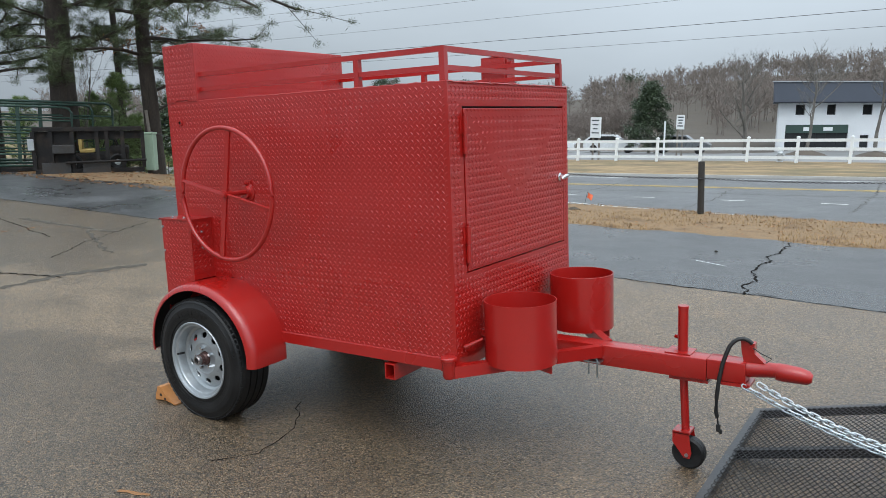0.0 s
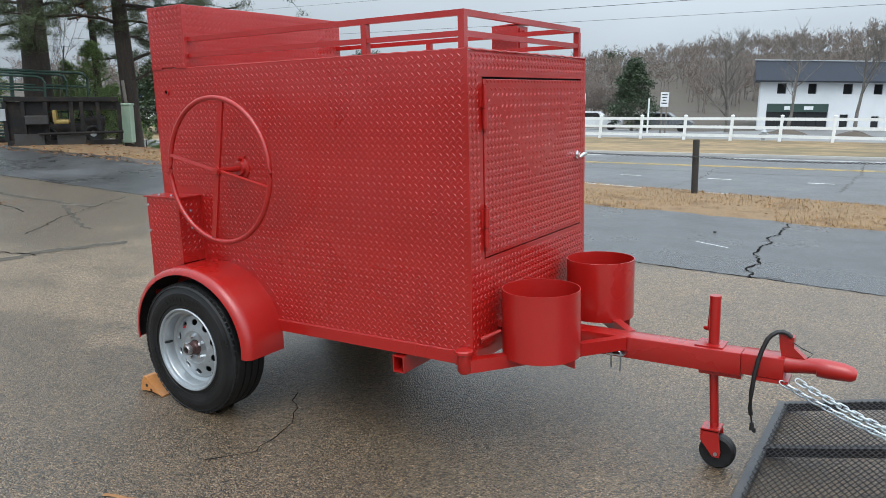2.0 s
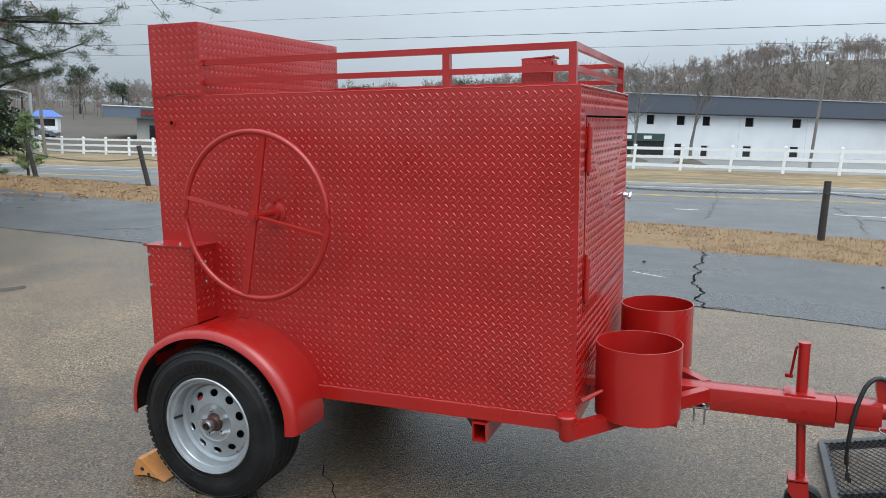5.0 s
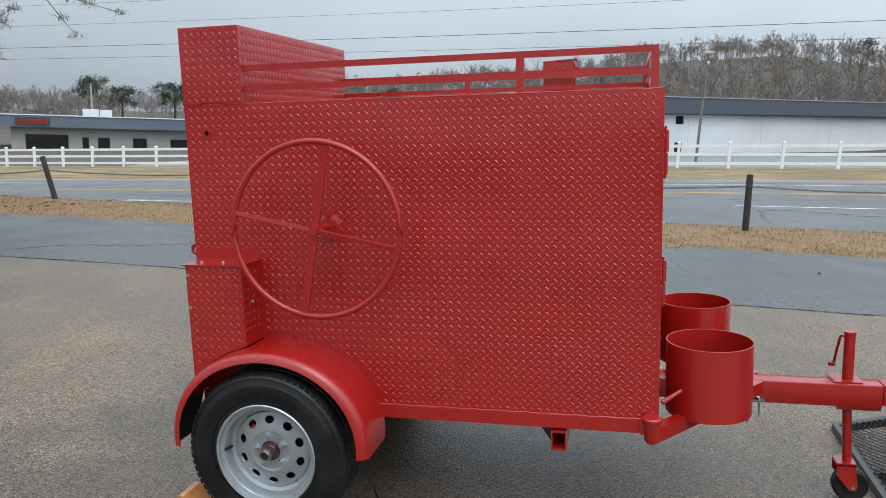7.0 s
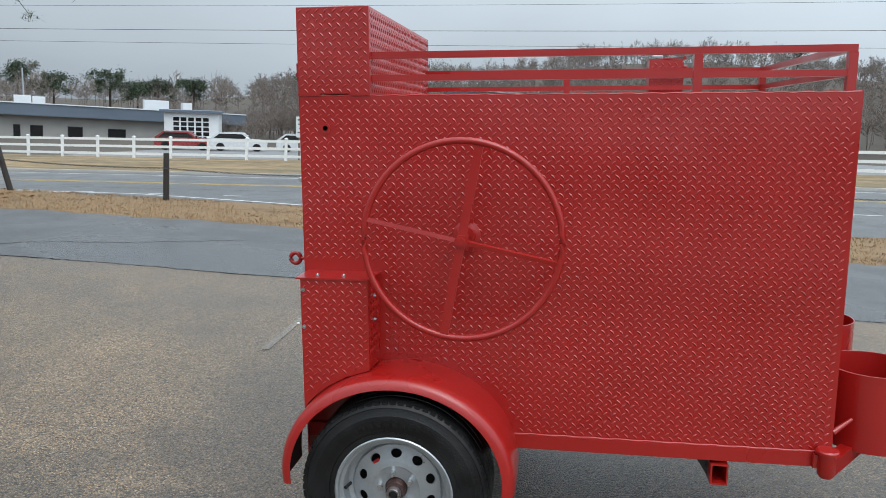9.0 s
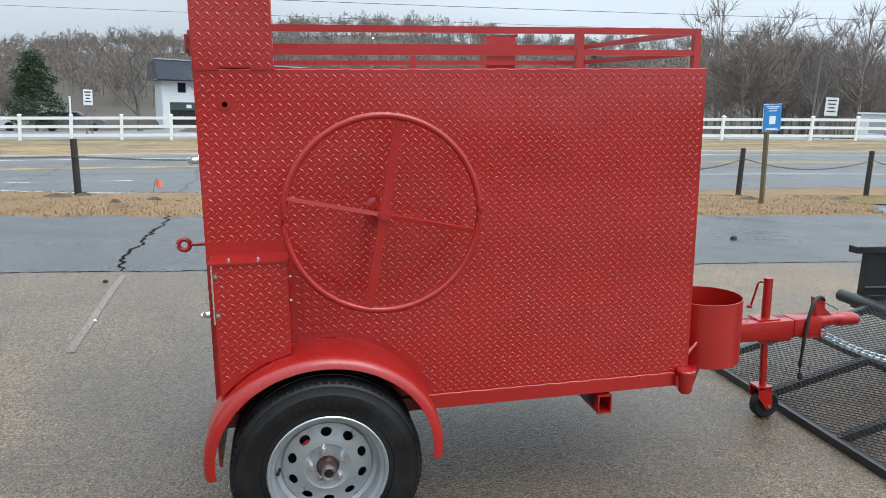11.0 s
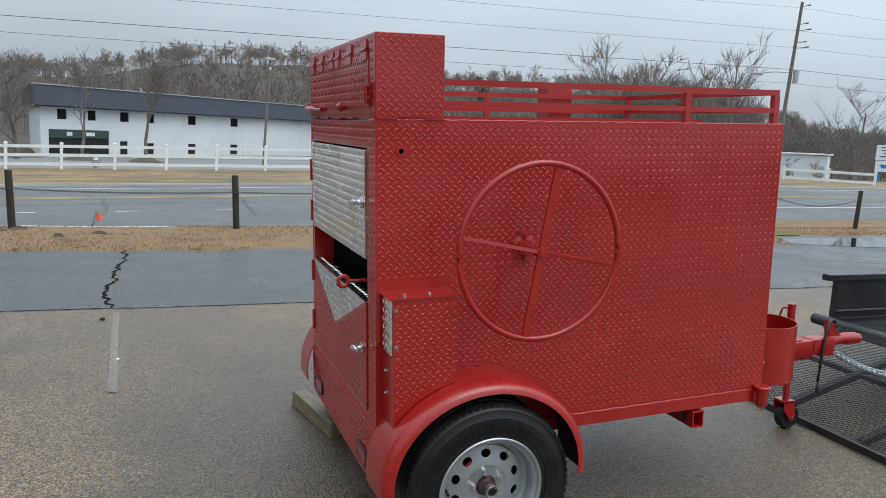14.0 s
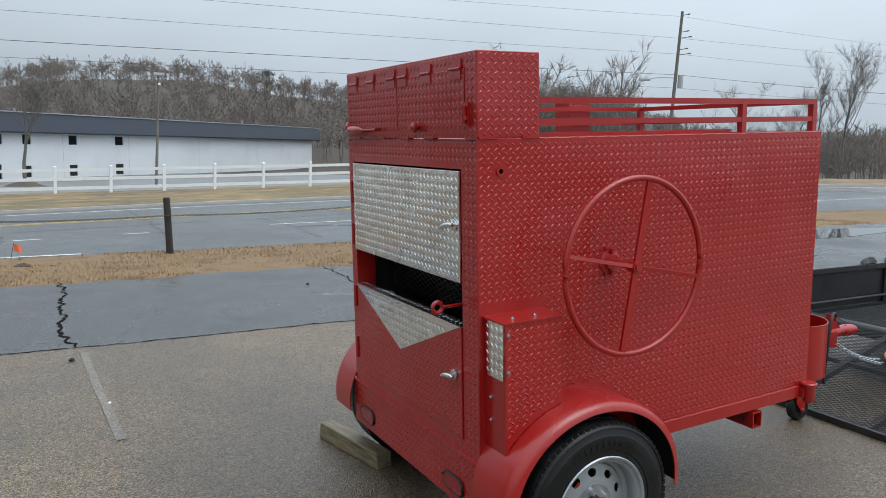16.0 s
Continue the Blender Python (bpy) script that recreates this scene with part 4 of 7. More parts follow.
v2, f2 = tread(0.0, 0.80, ln, 1.095, lambda u, v, w: (-0.100 + 0.009 * u / ln + w, -0.168 + 0.138 * u / ln, v), keep=lambda u, v: v > arc_z(-0.100 + 0.009 * u / ln) + 0.015)
raw("tread_pattern", vs + v2, fs + [tuple(i + len(vs) for i in f) for f in f2], RED, airbox, kind="stuff")
part("air_box_lid", Build().prism([(-0.370, Y0), (-0.370, -0.175), (-0.096, -0.175), (-0.084, Y0)], 1.1005, 1.107, "z"), RED, airbox)
ap = part("air_box_plate", Build().box(-0.361, -0.158, 0.885, -0.3555, -0.050, 1.098), ALU, airbox, "bright aluminium tread plate cover strip")
vs, fs = tread(-0.158, 0.885, -0.050, 1.098, lambda u, v, w: (-0.361 - w, u, v), margin=0.002)
raw("air_box_plate_tread", vs, fs, ALU, airbox, kind="stuff")
for p, q in (((-0.30, -0.13, 1.107), (0, 0, 1)), ((-0.20, -0.13, 1.107), (0, 0, 1)), ((-0.345, -0.168, 1.06), (0, -1, 0)), ((-0.345, -0.168, 0.92), (0, -1, 0)), ((-0.355, -0.07, 0.80), (-1, 0, 0)), ((-0.355, -0.07, 0.71), (-1, 0, 0)),
             ((-0.0955, -0.099, 1.03), (1, 0, 0)), ((-0.0955, -0.099, 0.94), (1, 0, 0))):
    p, q = Vector(p), Vector(q)
    part("screw", Build().rod(p, p + q * 0.004, 0.008, seg=10).rod(p + q * 0.004, p + q * 0.009, 0.005, 0.003, 8), ZINC, airbox)

# rotisserie hand wheel
hw = thing("hand_wheel", Matrix.Identity(4), "", "")
hw.parent = trailer
HC = Vector((0.245, -0.190, 1.256))
RR = 0.350
part("rim_ring", Build().pipe([HC + Vector((RR * math.cos(a), 0.003 * math.sin(3 * a), RR * math.sin(a))) for a in np.linspace(0, 2 * math.pi, 73)[:-1]], 0.0125, 10, closed=True), RED, hw, "large red tubular hand wheel rim", smooth=60)
for k, (a, w) in enumerate(((79.5, 0.0150), (168, 0.0075), (259.5, 0.0150), (348, 0.0075))):
    m = Matrix.Translation(HC) @ Matrix.Rotation(-radians(a), 4, "Y")
    m = m @ Matrix.Rotation(radians(0 if w > 0.012 else 12), 4, "X")
    part("spoke", Build().box(0.012, -0.006 if w > 0.012 else -0.0075, -w, RR - 0.008, 0.006 if w > 0.012 else 0.0075, w, m), RED, hw)
part("wheel_hub", Build().rod(HC + Vector((0, -0.013, 0)), HC + Vector((0, 0.03, 0)), 0.0235, seg=14).rod(HC + Vector((0, -0.019, 0)), HC + Vector((0, -0.013, 0)), 0.016, seg=12).rod(HC + Vector((0, 0.03, 0)), HC + Vector((0, 0.157, 0)), 0.014), RED, hw, smooth=35)
part("flange_bearing", Build().lathe([(0.0, -0.028), (0.032, -0.028), (0.036, -0.012), (0.052, -0.006), (0.052, 0.0)], 20, (HC.x, Y0, HC.z)).box(HC.x - 0.024, Y0 - 0.008, HC.z - 0.062, HC.x + 0.024, Y0 - 0.0005, HC.z + 0.062)
     .rod((HC.x, Y0 - 0.002, HC.z + 0.047), (HC.x, Y0 - 0.03, HC.z + 0.047), 0.010, seg=6).rod((HC.x, Y0 - 0.002, HC.z - 0.047), (HC.x, Y0 - 0.03, HC.z - 0.047), 0.010, seg=6), RED, trailer, smooth=30)

# drawbar, jack, coupler
TY = 0.615
part("drawbar", Build().chamfered(X1 - 0.06, TY - 0.050, 0.366, 2.545, TY + 0.050, 0.470, 0.006), RED, trailer, "red square-tube drawbar", smooth=30)
part("drawbar_sleeve", Build().chamfered(2.5455, TY - 0.052, 0.378, 2.715, TY + 0.052, 0.4725, 0.005).box(2.60, TY - 0.053, 0.362, 2.735, TY + 0.053, 0.377), RED, trailer, smooth=30)
for y0, y1 in ((-0.055, TY - 0.05), (MID * 2 + 0.055, TY + 0.05)):
    a, c = Vector((1.55, y0, 0.412)), Vector((2.03, y1, 0.412))
    d = (c - a).normalized()
    s = Vector((-d.y, d.x, 0)) * 0.022
    up = Vector((0, 0, 0.058))
    part("a_frame_bar", Build().add([a - s, a + s, c + s, c - s, a - s + up, a + s + up, c + s + up, c - s + up], [(0, 3, 2, 1), (4, 5, 6, 7), (0, 1, 5, 4), (1, 2, 6, 5), (2, 3, 7, 6), (3, 0, 4, 7)]), RED, trailer)
part("pin_bracket", Build().box(1.965, TY - 0.105, 0.392, 2.05, TY - 0.052, 0.398).rod((1.985, TY - 0.09, 0.405), (1.985, TY - 0.09, 0.325), 0.004).rod((2.03, TY - 0.09, 0.405), (2.03, TY - 0.09, 0.315), 0.004).pipe([(1.985, TY - 0.09, 0.405), (2.007, TY - 0.09, 0.413), (2.03, TY - 0.09, 0.405)], 0.004, 6), ZINC, trailer, "steel hitch pin in a small bracket")
for cy in (0.213, 0.920):
    cx, r, z0, z1 = 1.777, 0.171, 0.455, 0.752
    part("round_bin", Build().lathe([(0, z0), (r, z0), (r, z1), (r - 0.004, z1), (r - 0.004, z0 + 0.006), (0, z0 + 0.006)], 56, (cx, cy, 0), "z"), RED, trailer, "open round red steel bin", smooth=35)
    part("bin_bracket", Build().prism([(cx - 0.10, z0), (cx + 0.16, z0), (cx + 0.16, z0 - 0.045)], cy - 0.003, cy + 0.003, "y").box(X1, cy - 0.02, z0 + 0.10, cx - r + 0.01, cy + 0.02, z0 + 0.13), RED, trailer)
part("chain_hook", Build().rod((1.585, 0.02, 0.545), (1.66, 0.06, 0.585), 0.011, 0.007), RED, trailer)
JY = TY + 0.022
JX = 2.416
jack = part("tongue_jack", Build().rod((JX, JY, 0.35), (JX, JY, 0.682), 0.0235, seg=20).rod((JX, JY, 0.682), (JX, JY, 0.694), 0.0255, seg=20).box(JX - 0.07, JY - 0.056, 0.4705, JX + 0.05, JY + 0.056, 0.4765), RED, trailer, "red swivel tongue jack", smooth=35)
part("jack_leg", Build().rod((JX + 0.005, JY, 0.352), (JX + 0.018, JY, 0.085), 0.0195, seg=18).box(JX - 0.05, JY - 0.05, 0.346, JX + 0.13, JY + 0.05, 0.362), RED, jack, smooth=35)
part("jack_crank", Build().pipe([(JX - 0.005, JY + 0.01, 0.663), (JX - 0.022, JY + 0.035, 0.664), (JX - 0.028, JY + 0.045, 0.655), (JX - 0.042, JY + 0.075, 0.520)], 0.006, 8).rod((JX - 0.036, JY + 0.07, 0.518), (JX - 0.060, JY + 0.085, 0.516), 0.010), RED, jack, smooth=40)
WX, WZ = 2.452, -0.0255
part("caster_fork", Build().box(JX - 0.032, JY - 0.045, 0.075, JX + 0.048, JY + 0.045, 0.087).prism([(JX - 0.032, 0.08), (JX + 0.045, 0.08), (WX + 0.022, WZ + 0.01), (WX + 0.016, WZ - 0.017), (WX - 0.012, WZ - 0.017), (JX - 0.032, 0.03)], JY - 0.045, JY - 0.040, "y").prism([(JX - 0.032, 0.08), (JX + 0.045, 0.08), (WX + 0.022, WZ + 0.01), (WX + 0.016, WZ - 0.017), (WX - 0.012, WZ - 0.017), (JX - 0.032, 0.03)], JY + 0.040, JY + 0.045, "y"), RED, jack)
part("caster_wheel", Build().lathe([(0.0, JY - 0.026), (0.050, JY - 0.026), (0.068, JY - 0.030), (0.078, JY - 0.018), (0.078, JY + 0.018), (0.068, JY + 0.030), (0.050, JY + 0.026), (0.0, JY + 0.026)], 32, (WX, 0, WZ)), RUBBER, jack, "black hard rubber caster wheel", smooth=35)
part("caster_axle", Build().rod((WX, JY - 0.052, WZ), (WX, JY + 0.052, WZ), 0.009, seg=8), ZINC, jack)
cp = part("coupler", Build().pipe([(2.70, TY, 0.438), (2.745, TY, 0.440), (2.80, TY, 0.444), (2.835, TY, 0.445), (2.84, TY, 0.442), (2.87, TY, 0.440), (2.93, TY, 0.437), (2.965, TY, 0.432), (2.980, TY, 0.430)], 0.04, 18, radii=[0.042, 0.038, 0.034, 0.034, 0.039, 0.040, 0.037, 0.031, 0.018]), RED, trailer, "rounded red ball coupler", smooth=45)
part("coupler_latch", Build().prism([(2.70, 0.475), (2.79, 0.475), (2.745, 0.515), (2.745, 0.560), (2.685, 0.575), (2.690, 0.520)], TY - 0.020, TY + 0.020, "y").rod((2.73, TY - 0.026, 0.54), (2.73, TY + 0.026, 0.54), 0.008), RED, trailer)
part("breakaway_cable", Build().pipe([(2.74, TY - 0.03, 0.545), (2.78, TY - 0.04, 0.525), (2.82, TY - 0.03, 0.505), (2.80, TY - 0.05, 0.49)], 0.0025, 5), HOSE, trailer)
hose = part("wiring_hose", Build().pipe([(2.735, TY - 0.022, 0.562), (2.720, TY - 0.026, 0.576), (2.700, TY - 0.030, 0.583), (2.680, TY - 0.036, 0.580), (2.660, TY - 0.043, 0.566), (2.645, TY - 0.048, 0.545), (2.632, TY - 0.053, 0.510), (2.618, TY - 0.058, 0.462), (2.604, TY - 0.062, 0.380), (2.596, TY - 0.064, 0.30), (2.594, TY - 0.06, 0.235), (2.598, TY - 0.055, 0.205)], 0.0095, 10), HOSE, trailer, "black rubber trailer wiring hose", smooth=60)
part("hose_plug", Build().rod((2.598, TY - 0.055, 0.205), (2.603, TY - 0.05, 0.165), 0.004).box(2.595, TY - 0.058, 0.135, 2.612, TY - 0.044, 0.168).box(2.606, TY - 0.054, 0.125, 2.620, TY - 0.046, 0.145), HOSE, hose)

# safety chains
link = Build()
link.pipe([(0.013 * math.cos(a) + (0.012 if math.cos(a) > 0 else -0.012), 0.011 * math.sin(a), 0) for a in np.linspace(0.13, 2 * math.pi + 0.13, 15)[:-1]], 0.0036, 6, closed=True)
LINK = link.mesh("chain_link", ZINC, 60)


def hang(parent, mesh, a, c, sag, step, name="chain_link", roll0=0.0):
    """Links along a hanging line from a to c."""
    a, c = Vector(a), Vector(c)
    pts = [a.lerp(c, k / 60) - Vector((0, 0, 4 * sag * (k / 60) * (1 - k / 60))) for k in range(61)]
    path, left, n = [pts[0]], step, 0
    for p, q in zip(pts, pts[1:]):
        d = (q - p).length
        while left < d:
            path.append(p.lerp(q, left / d))
            left += step
        left -= d
    for p, q in zip(path, path[1:]):
        ob = new(name, mesh)
        ob.parent = parent
        ob.matrix_local = Matrix.Translation((p + q) / 2) @ (q - p).to_track_quat("X", "Z").to_matrix().to_4x4() @ Matrix.Rotation(radians(90 * (n % 2) + 35) + roll0, 4, "X")
        n += 1


for k, (a, c, sag) in enumerate((((2.712, TY - 0.060, 0.372), (3.33, TY + 0.01, 0.128), 0.022), ((2.765, TY - 0.005, 0.372), (3.35, TY + 0.05, 0.140), 0.026))):
    ch = thing("safety_chain", Matrix.Identity(4), "", "")
    ch.parent = trailer
    hang(ch, LINK, a, c, sag, 0.030, roll0=0.4 * k)
    part("chain_hook_end", Build().pipe([Vector(c) + Vector(p) for p in ((0, 0, 0), (0.03, 0.005, 0.0), (0.06, 0.02, -0.01), (0.075, 0.045, -0.015), (0.06, 0.06, -0.015), (0.04, 0.05, -0.01))], 0.008, 8), ZINC, ch, smooth=60)

# ---------------------------------------------------------------- things round the trailer
# tan wheel chock behind the tyre
chock = thing("wheel_chock", pose(-0.365, -0.185, 0.0, 0, 0, 0) @ Matrix.Diagonal((0.82, 0.9, 0.66, 1)), "tan plastic wheel chock wedged against the tyre", "wheel chock")
cb = Build()
prof = [(-0.115, 0.0), (-0.06, 0.012), (0.0, 0.020), (0.06, 0.012), (0.11, 0.0)] + [(0.11 - 0.165 * k / 8, 0.012 + 0.118 * (k / 8) ** 1.6) for k in range(9)] + [(-0.085, 0.132), (-0.115, 0.03)]
cb.prism(prof, -0.075, 0.075, "y")
part("wedge", cb, TAN, chock)
# black discs laid on the flat side stand for two shaded recesses
part("recess_shade", Build().lathe([(0.0, -0.0765), (0.013, -0.0765), (0.013, -0.070)], 16, (-0.05, 0, 0.06)), SOOT_SHADE, chock)
part("recess_shade", Build().lathe([(0.0, -0.0765), (0.011, -0.0765), (0.011, -0.070)], 16, (-0.005, 0, 0.032)), SOOT_SHADE, chock)

# weathered timber block on the ground behind the trailer
block = thing("timber_block", Matrix.Translation((-0.335, 1.412, 0.0)) @ Matrix.Rotation(radians(11.5), 4, "Z"), "weathered grey-brown timber block lying on the asphalt", "wood block")
tb = Build().chamfered(-0.047, -0.29, 0.0, 0.047, 0.29, 0.092, 0.006)
tb.v = [(x + 0.003 * math.sin(17 * y + z * 40), y, z + 0.002 * math.sin(31 * y) * (z > 0.05)) for x, y, z in tb.v]
part("timber", tb, WOOD, block)

# black utility trailer with its mesh ramp folded down
util = thing("utility_trailer", Matrix.Identity(4), "black steel utility trailer with mesh ramp lowered to the ground", "trailer")
RX0, RX1, RY0, RY1, RZ0, RZ1 = 2.605, 3.82, -0.30, 1.455, 0.022, 0.355


def ramp(u, v, w):
    t = (u - RX0) / (RX1 - RX0)
    return (u, v, RZ0 + (RZ1 - RZ0) * t + w)


RAMP_TILT = math.atan2(RZ1 - RZ0, RX1 - RX0)
rampo = thing("ramp", Matrix.Identity(4), "", "")
rampo.parent = util
mb = Build()
expanded(mb, RY0 + 0.01, RX0 + 0.01, RY1 - 0.01, RX1 - 0.01, 0.054, 0.027, 0.0022, lambda u, v, w: ramp(v, u, w + 0.024))
part("expanded_mesh", mb, BLACK, rampo, "black expanded steel mesh", kind="stuff", fix=False)


def bar(b, a, c, w, h):
    a, c = Vector(a), Vector(c)
    d = (c - a).normalized()
    s = d.cross(Vector((0, 0, 1)))
    s.normalize()
    t = s.cross(d)
    vs = [p + s * i * w / 2 + t * j * h / 2 for p in (a, c) for i, j in ((-1, -1), (1, -1), (1, 1), (-1, 1))]
    b.add(vs, [(0, 1, 2, 3), (4, 7, 6, 5), (0, 4, 5, 1), (1, 5, 6, 2), (2, 6, 7, 3), (3, 7, 4, 0)])
    return b


for y in (RY0, 0.26, 0.86, RY1):
    part("ramp_bar", bar(Build(), ramp(RX0, y, 0.0), ramp(RX1, y, 0.0), 0.045, 0.042), BLACK, rampo)
for x in (RX0, RX1):
    part("ramp_bar", bar(Build(), ramp(x, RY0 - 0.02, 0.001), ramp(x, RY1 + 0.02, 0.001), 0.045, 0.042), BLACK, rampo)
part("ramp_bar", bar(Build(), ramp(3.30, RY0, -0.004), ramp(3.30, RY1, -0.004), 0.04, 0.03), BLACK, rampo)
# bed and side walls
BX, BE, BYN, BYF, BZ = 3.88, 7.0, -0.34, 1.66, 0.365
bm_ = Build()
expanded(bm_, BYN + 0.05, BX, BYF - 0.05, BE, 0.07, 0.035, 0.0025, lambda u, v, w: (v, u, BZ + w))
part("bed_mesh", bm_, BLACK, util, "black expanded steel mesh bed", kind="stuff", fix=False)
part("bed_plate", Build().box(BX + 0.02, BYN + 0.05, BZ - 0.02, BE, BYF - 0.05, BZ - 0.012), BLACK, util)
for y in (BYN, BYF):
    part("bed_rail", Build().box(BX - 0.02, y - 0.03, BZ - 0.07, BE, y + 0.03, BZ + 0.02), BLACK, util)
for x in (BX, 5.5, BE):
    part("bed_cross_rail", Build().box(x - 0.025, BYN + 0.031, BZ - 0.07, x + 0.025, BYF - 0.031, BZ - 0.021), BLACK, util)
part("hinge_tube", Build().rod((RX1 + 0.01, RY0 - 0.05, RZ1 + 0.01), (RX1 + 0.01, BYF + 0.10, RZ1 + 0.01), 0.045, seg=16), BLACK, util, smooth=40)
part("side_wall", Build().box(BX + 0.03, BYF - 0.012, BZ + 0.022, BE, BYF - 0.004, BZ + 0.335), BLACK, util, "solid black steel side wall")
part("top_rail", Build().chamfered(BX - 0.10, BYF - 0.045, BZ + 0.335, BE, BYF + 0.035, BZ + 0.385, 0.005), BLACK, util)
part("side_wall", Build().box(BX + 0.9, BYN + 0.004, BZ + 0.022, BE, BYN + 0.012, BZ + 0.10), BLACK, util, "low black steel side wall")
for x in (BX + 0.03, 5.0, 6.0, BE):
    part("stake", Build().box(x - 0.02, BYF - 0.035, BZ + 0.02, x + 0.03, BYF + 0.02, BZ + 0.335), BLACK, util)
part("inner_rail", Build().rod((BX, BYF - 0.05, BZ + 0.09), (BE, BYF - 0.05, BZ + 0.09), 0.012), BLACK, util)
for y in (BYN - 0.13, BYF + 0.14):
    w = part("trailer_tyre", Build().lathe([(0.0, y - 0.07), (0.17, y - 0.08), (0.19, y - 0.1), (0.31, y - 0.10), (0.335, y - 0.07), (0.335, y + 0.07), (0.31, y + 0.10), (0.19, y + 0.1), (0.17, y + 0.08), (0.0, y + 0.07)], 36, (5.6, 0, 0.335)), RUBBER, util, smooth=35)
part("fender_plate", Build().box(5.15, BYF + 0.03, 0.69, 6.05, BYF + 0.26, 0.70), BLACK, util)
for k, (x, y, s) in enumerate(((4.75, BYF - 0.01, 0.10), (5.15, BYF - 0.01, 0.16), (5.42, BYF - 0.02, 0.11))):
    g = Build().lathe([(0.0, 0.0), (1.0, 0.005), (0.8, 0.03), (0.45, 0.045), (0.0, 0.05)], 9, (0, 0, 0), "z")
    rnd = random.Random(k)
    g.v = [(px * s * (1 + 0.3 * rnd.random()), py * s * 0.35 * (1 + 0.4 * rnd.random()), pz * (0.8 + 0.5 * rnd.random())) for px, py, pz in g.v]
    gl = part("work_glove", g, HOSE)
    gl.matrix_world = pose(x, y, BZ + 0.387, 0, 0, 12 * k)
    tagged(gl, "crumpled black rag lying on the trailer rail", "rag", "rags on the rail")
tag = part("tow_hook_sleeve", Build().pipe([(3.38, 0.62, 0.30), (3.42, 0.64, 0.315), (3.48, 0.66, 0.312), (3.54, 0.68, 0.30)], 0.02, 10, radii=[0.012, 0.026, 0.03, 0.018]), ORANGE, smooth=60)
tagged(tag, "bright orange-red plastic sleeve lying on the mesh ramp", "hook sleeve")

# ---------------------------------------------------------------- ground, pavements and road
def lerp_line(pts):
    px, py = [p[0] for p in pts], [p[1] for p in pts]
    return lambda x: float(np.interp(x, px, py))


road_y = lerp_line([(-160, 24.2), (4, 24.0), (9, 23.6), (14, 22.9), (19, 22.0), (30, 19.8), (60, 13.0), (160, -12)])      # the yellow line
fence_y = lerp_line([(-160, 46), (-45, 39.6), (-30, 38.2), (-13, 37.5), (-5, 37.0), (0, 36.3), (4, 35.6), (8, 35.2), (17, 33.8), (26, 32.2), (40, 29.0), (60, 23.5), (160, -5)])
near_edge = lerp_line([(-160, 19.6), (-13, 19.5), (-8, 18.2), (-3, 16.5), (2, 15.6), (8, 15.8), (14, 15.9), (22, 14.5), (60, 4.0), (160, -24)])


# height of the hill's crest by bearing in degrees
crest = lerp_line([(-62, 3.5), (-30, 4.0), (-24, 6.5), (-20, 9.5), (-16, 12.5), (-12, 14.5), (-5, 16), (-1, 20.5), (5, 23.5), (10, 26), (13, 24), (16, 21.5), (22, 20.5), (30, 21), (40, 15), (48, 5.5), (70, 4)])


def smooth(t):
    t = min(1.0, max(0.0, t))
    return t * t * (3 - 2 * t)


def road_z(x):
    """The road climbs gently to the right and lies below the car park."""
    return -0.90 + 0.03 * min(30.0, max(-45.0, x))


def ground_z(x, y):
    z = road_z(x) * smooth((y - 9.75) / 3.2)
    d = y - (fence_y(x) + 1.0)
    if d > 0:
        z += (-2.25 - z) * smooth(d / 34.0)
    # wooded hill behind
    az = math.degrees(math.atan2(x, max(1.0, y)))
    r = math.hypot(x, y)
    h = crest(az) * smooth((r - 105) / 195.0)
    h *= 1 + 0.03 * math.sin(x * 0.045 + 0.6) + 0.025 * math.sin(x * 0.11)
    return z + h


xs = sorted(set([round(v, 2) for v in np.concatenate([np.linspace(-600, -60, 28), np.linspace(-60, 60, 81), np.linspace(60, 600, 28)])]))
ys = sorted(set([round(v, 2) for v in np.concatenate([np.linspace(-300, 6, 12), np.linspace(6, 18, 25), np.linspace(18, 70, 27), np.linspace(70, 420, 50), np.linspace(420, 1500, 8)])]))
vs = [(x, y, ground_z(x, y) - 0.012) for y in ys for x in xs]
nx = len(xs)
fs = [(j * nx + i, j * nx + i + 1, (j + 1) * nx + i + 1, (j + 1) * nx + i) for j in range(len(ys) - 1) for i in range(nx - 1)]
ground = raw("ground", vs, fs, GREENGRASS, None, "dull winter ground rising to a wooded hill", "structure", smooth=60)
tagged(ground, category="ground")


def strip(name, xs_, lo, hi, z, mat, label, kind="structure", category="pavement", rows=1, parent=None):
    """A sheet between two edge lines lo(x) and hi(x); z(x, y) is its height."""
    vs, fs = [], []
    n = len(xs_)
    for j in range(rows + 1):
        for x in xs_:
            y = lo(x) + (hi(x) - lo(x)) * j / rows
            vs.append((x, y, z(x, y)))
    for j in range(rows):
        fs += [(j * n + i, j * n + i + 1, (j + 1) * n + i + 1, (j + 1) * n + i) for i in range(n - 1)]
    ob = raw(name, vs, fs, mat, parent, label, kind, smooth=60)
    if category and parent is None:
        tagged(ob, category=category)
    return ob


wob = lambda x, a, f, p: a * math.sin(f * x + p) + 0.5 * a * math.sin(2.7 * f * x + 1.3 * p)
fine = [float(v) for v in np.linspace(-24, 24, 193)]
wide = [-90, -60, -40, -30] + fine + [30, 40, 60, 90]
seam = lambda x: 4.385 + wob(x, 0.02, 1.1, 0.4) + wob(x, 0.012, 7.0, 1.0) - 0.012 * (x - 1)
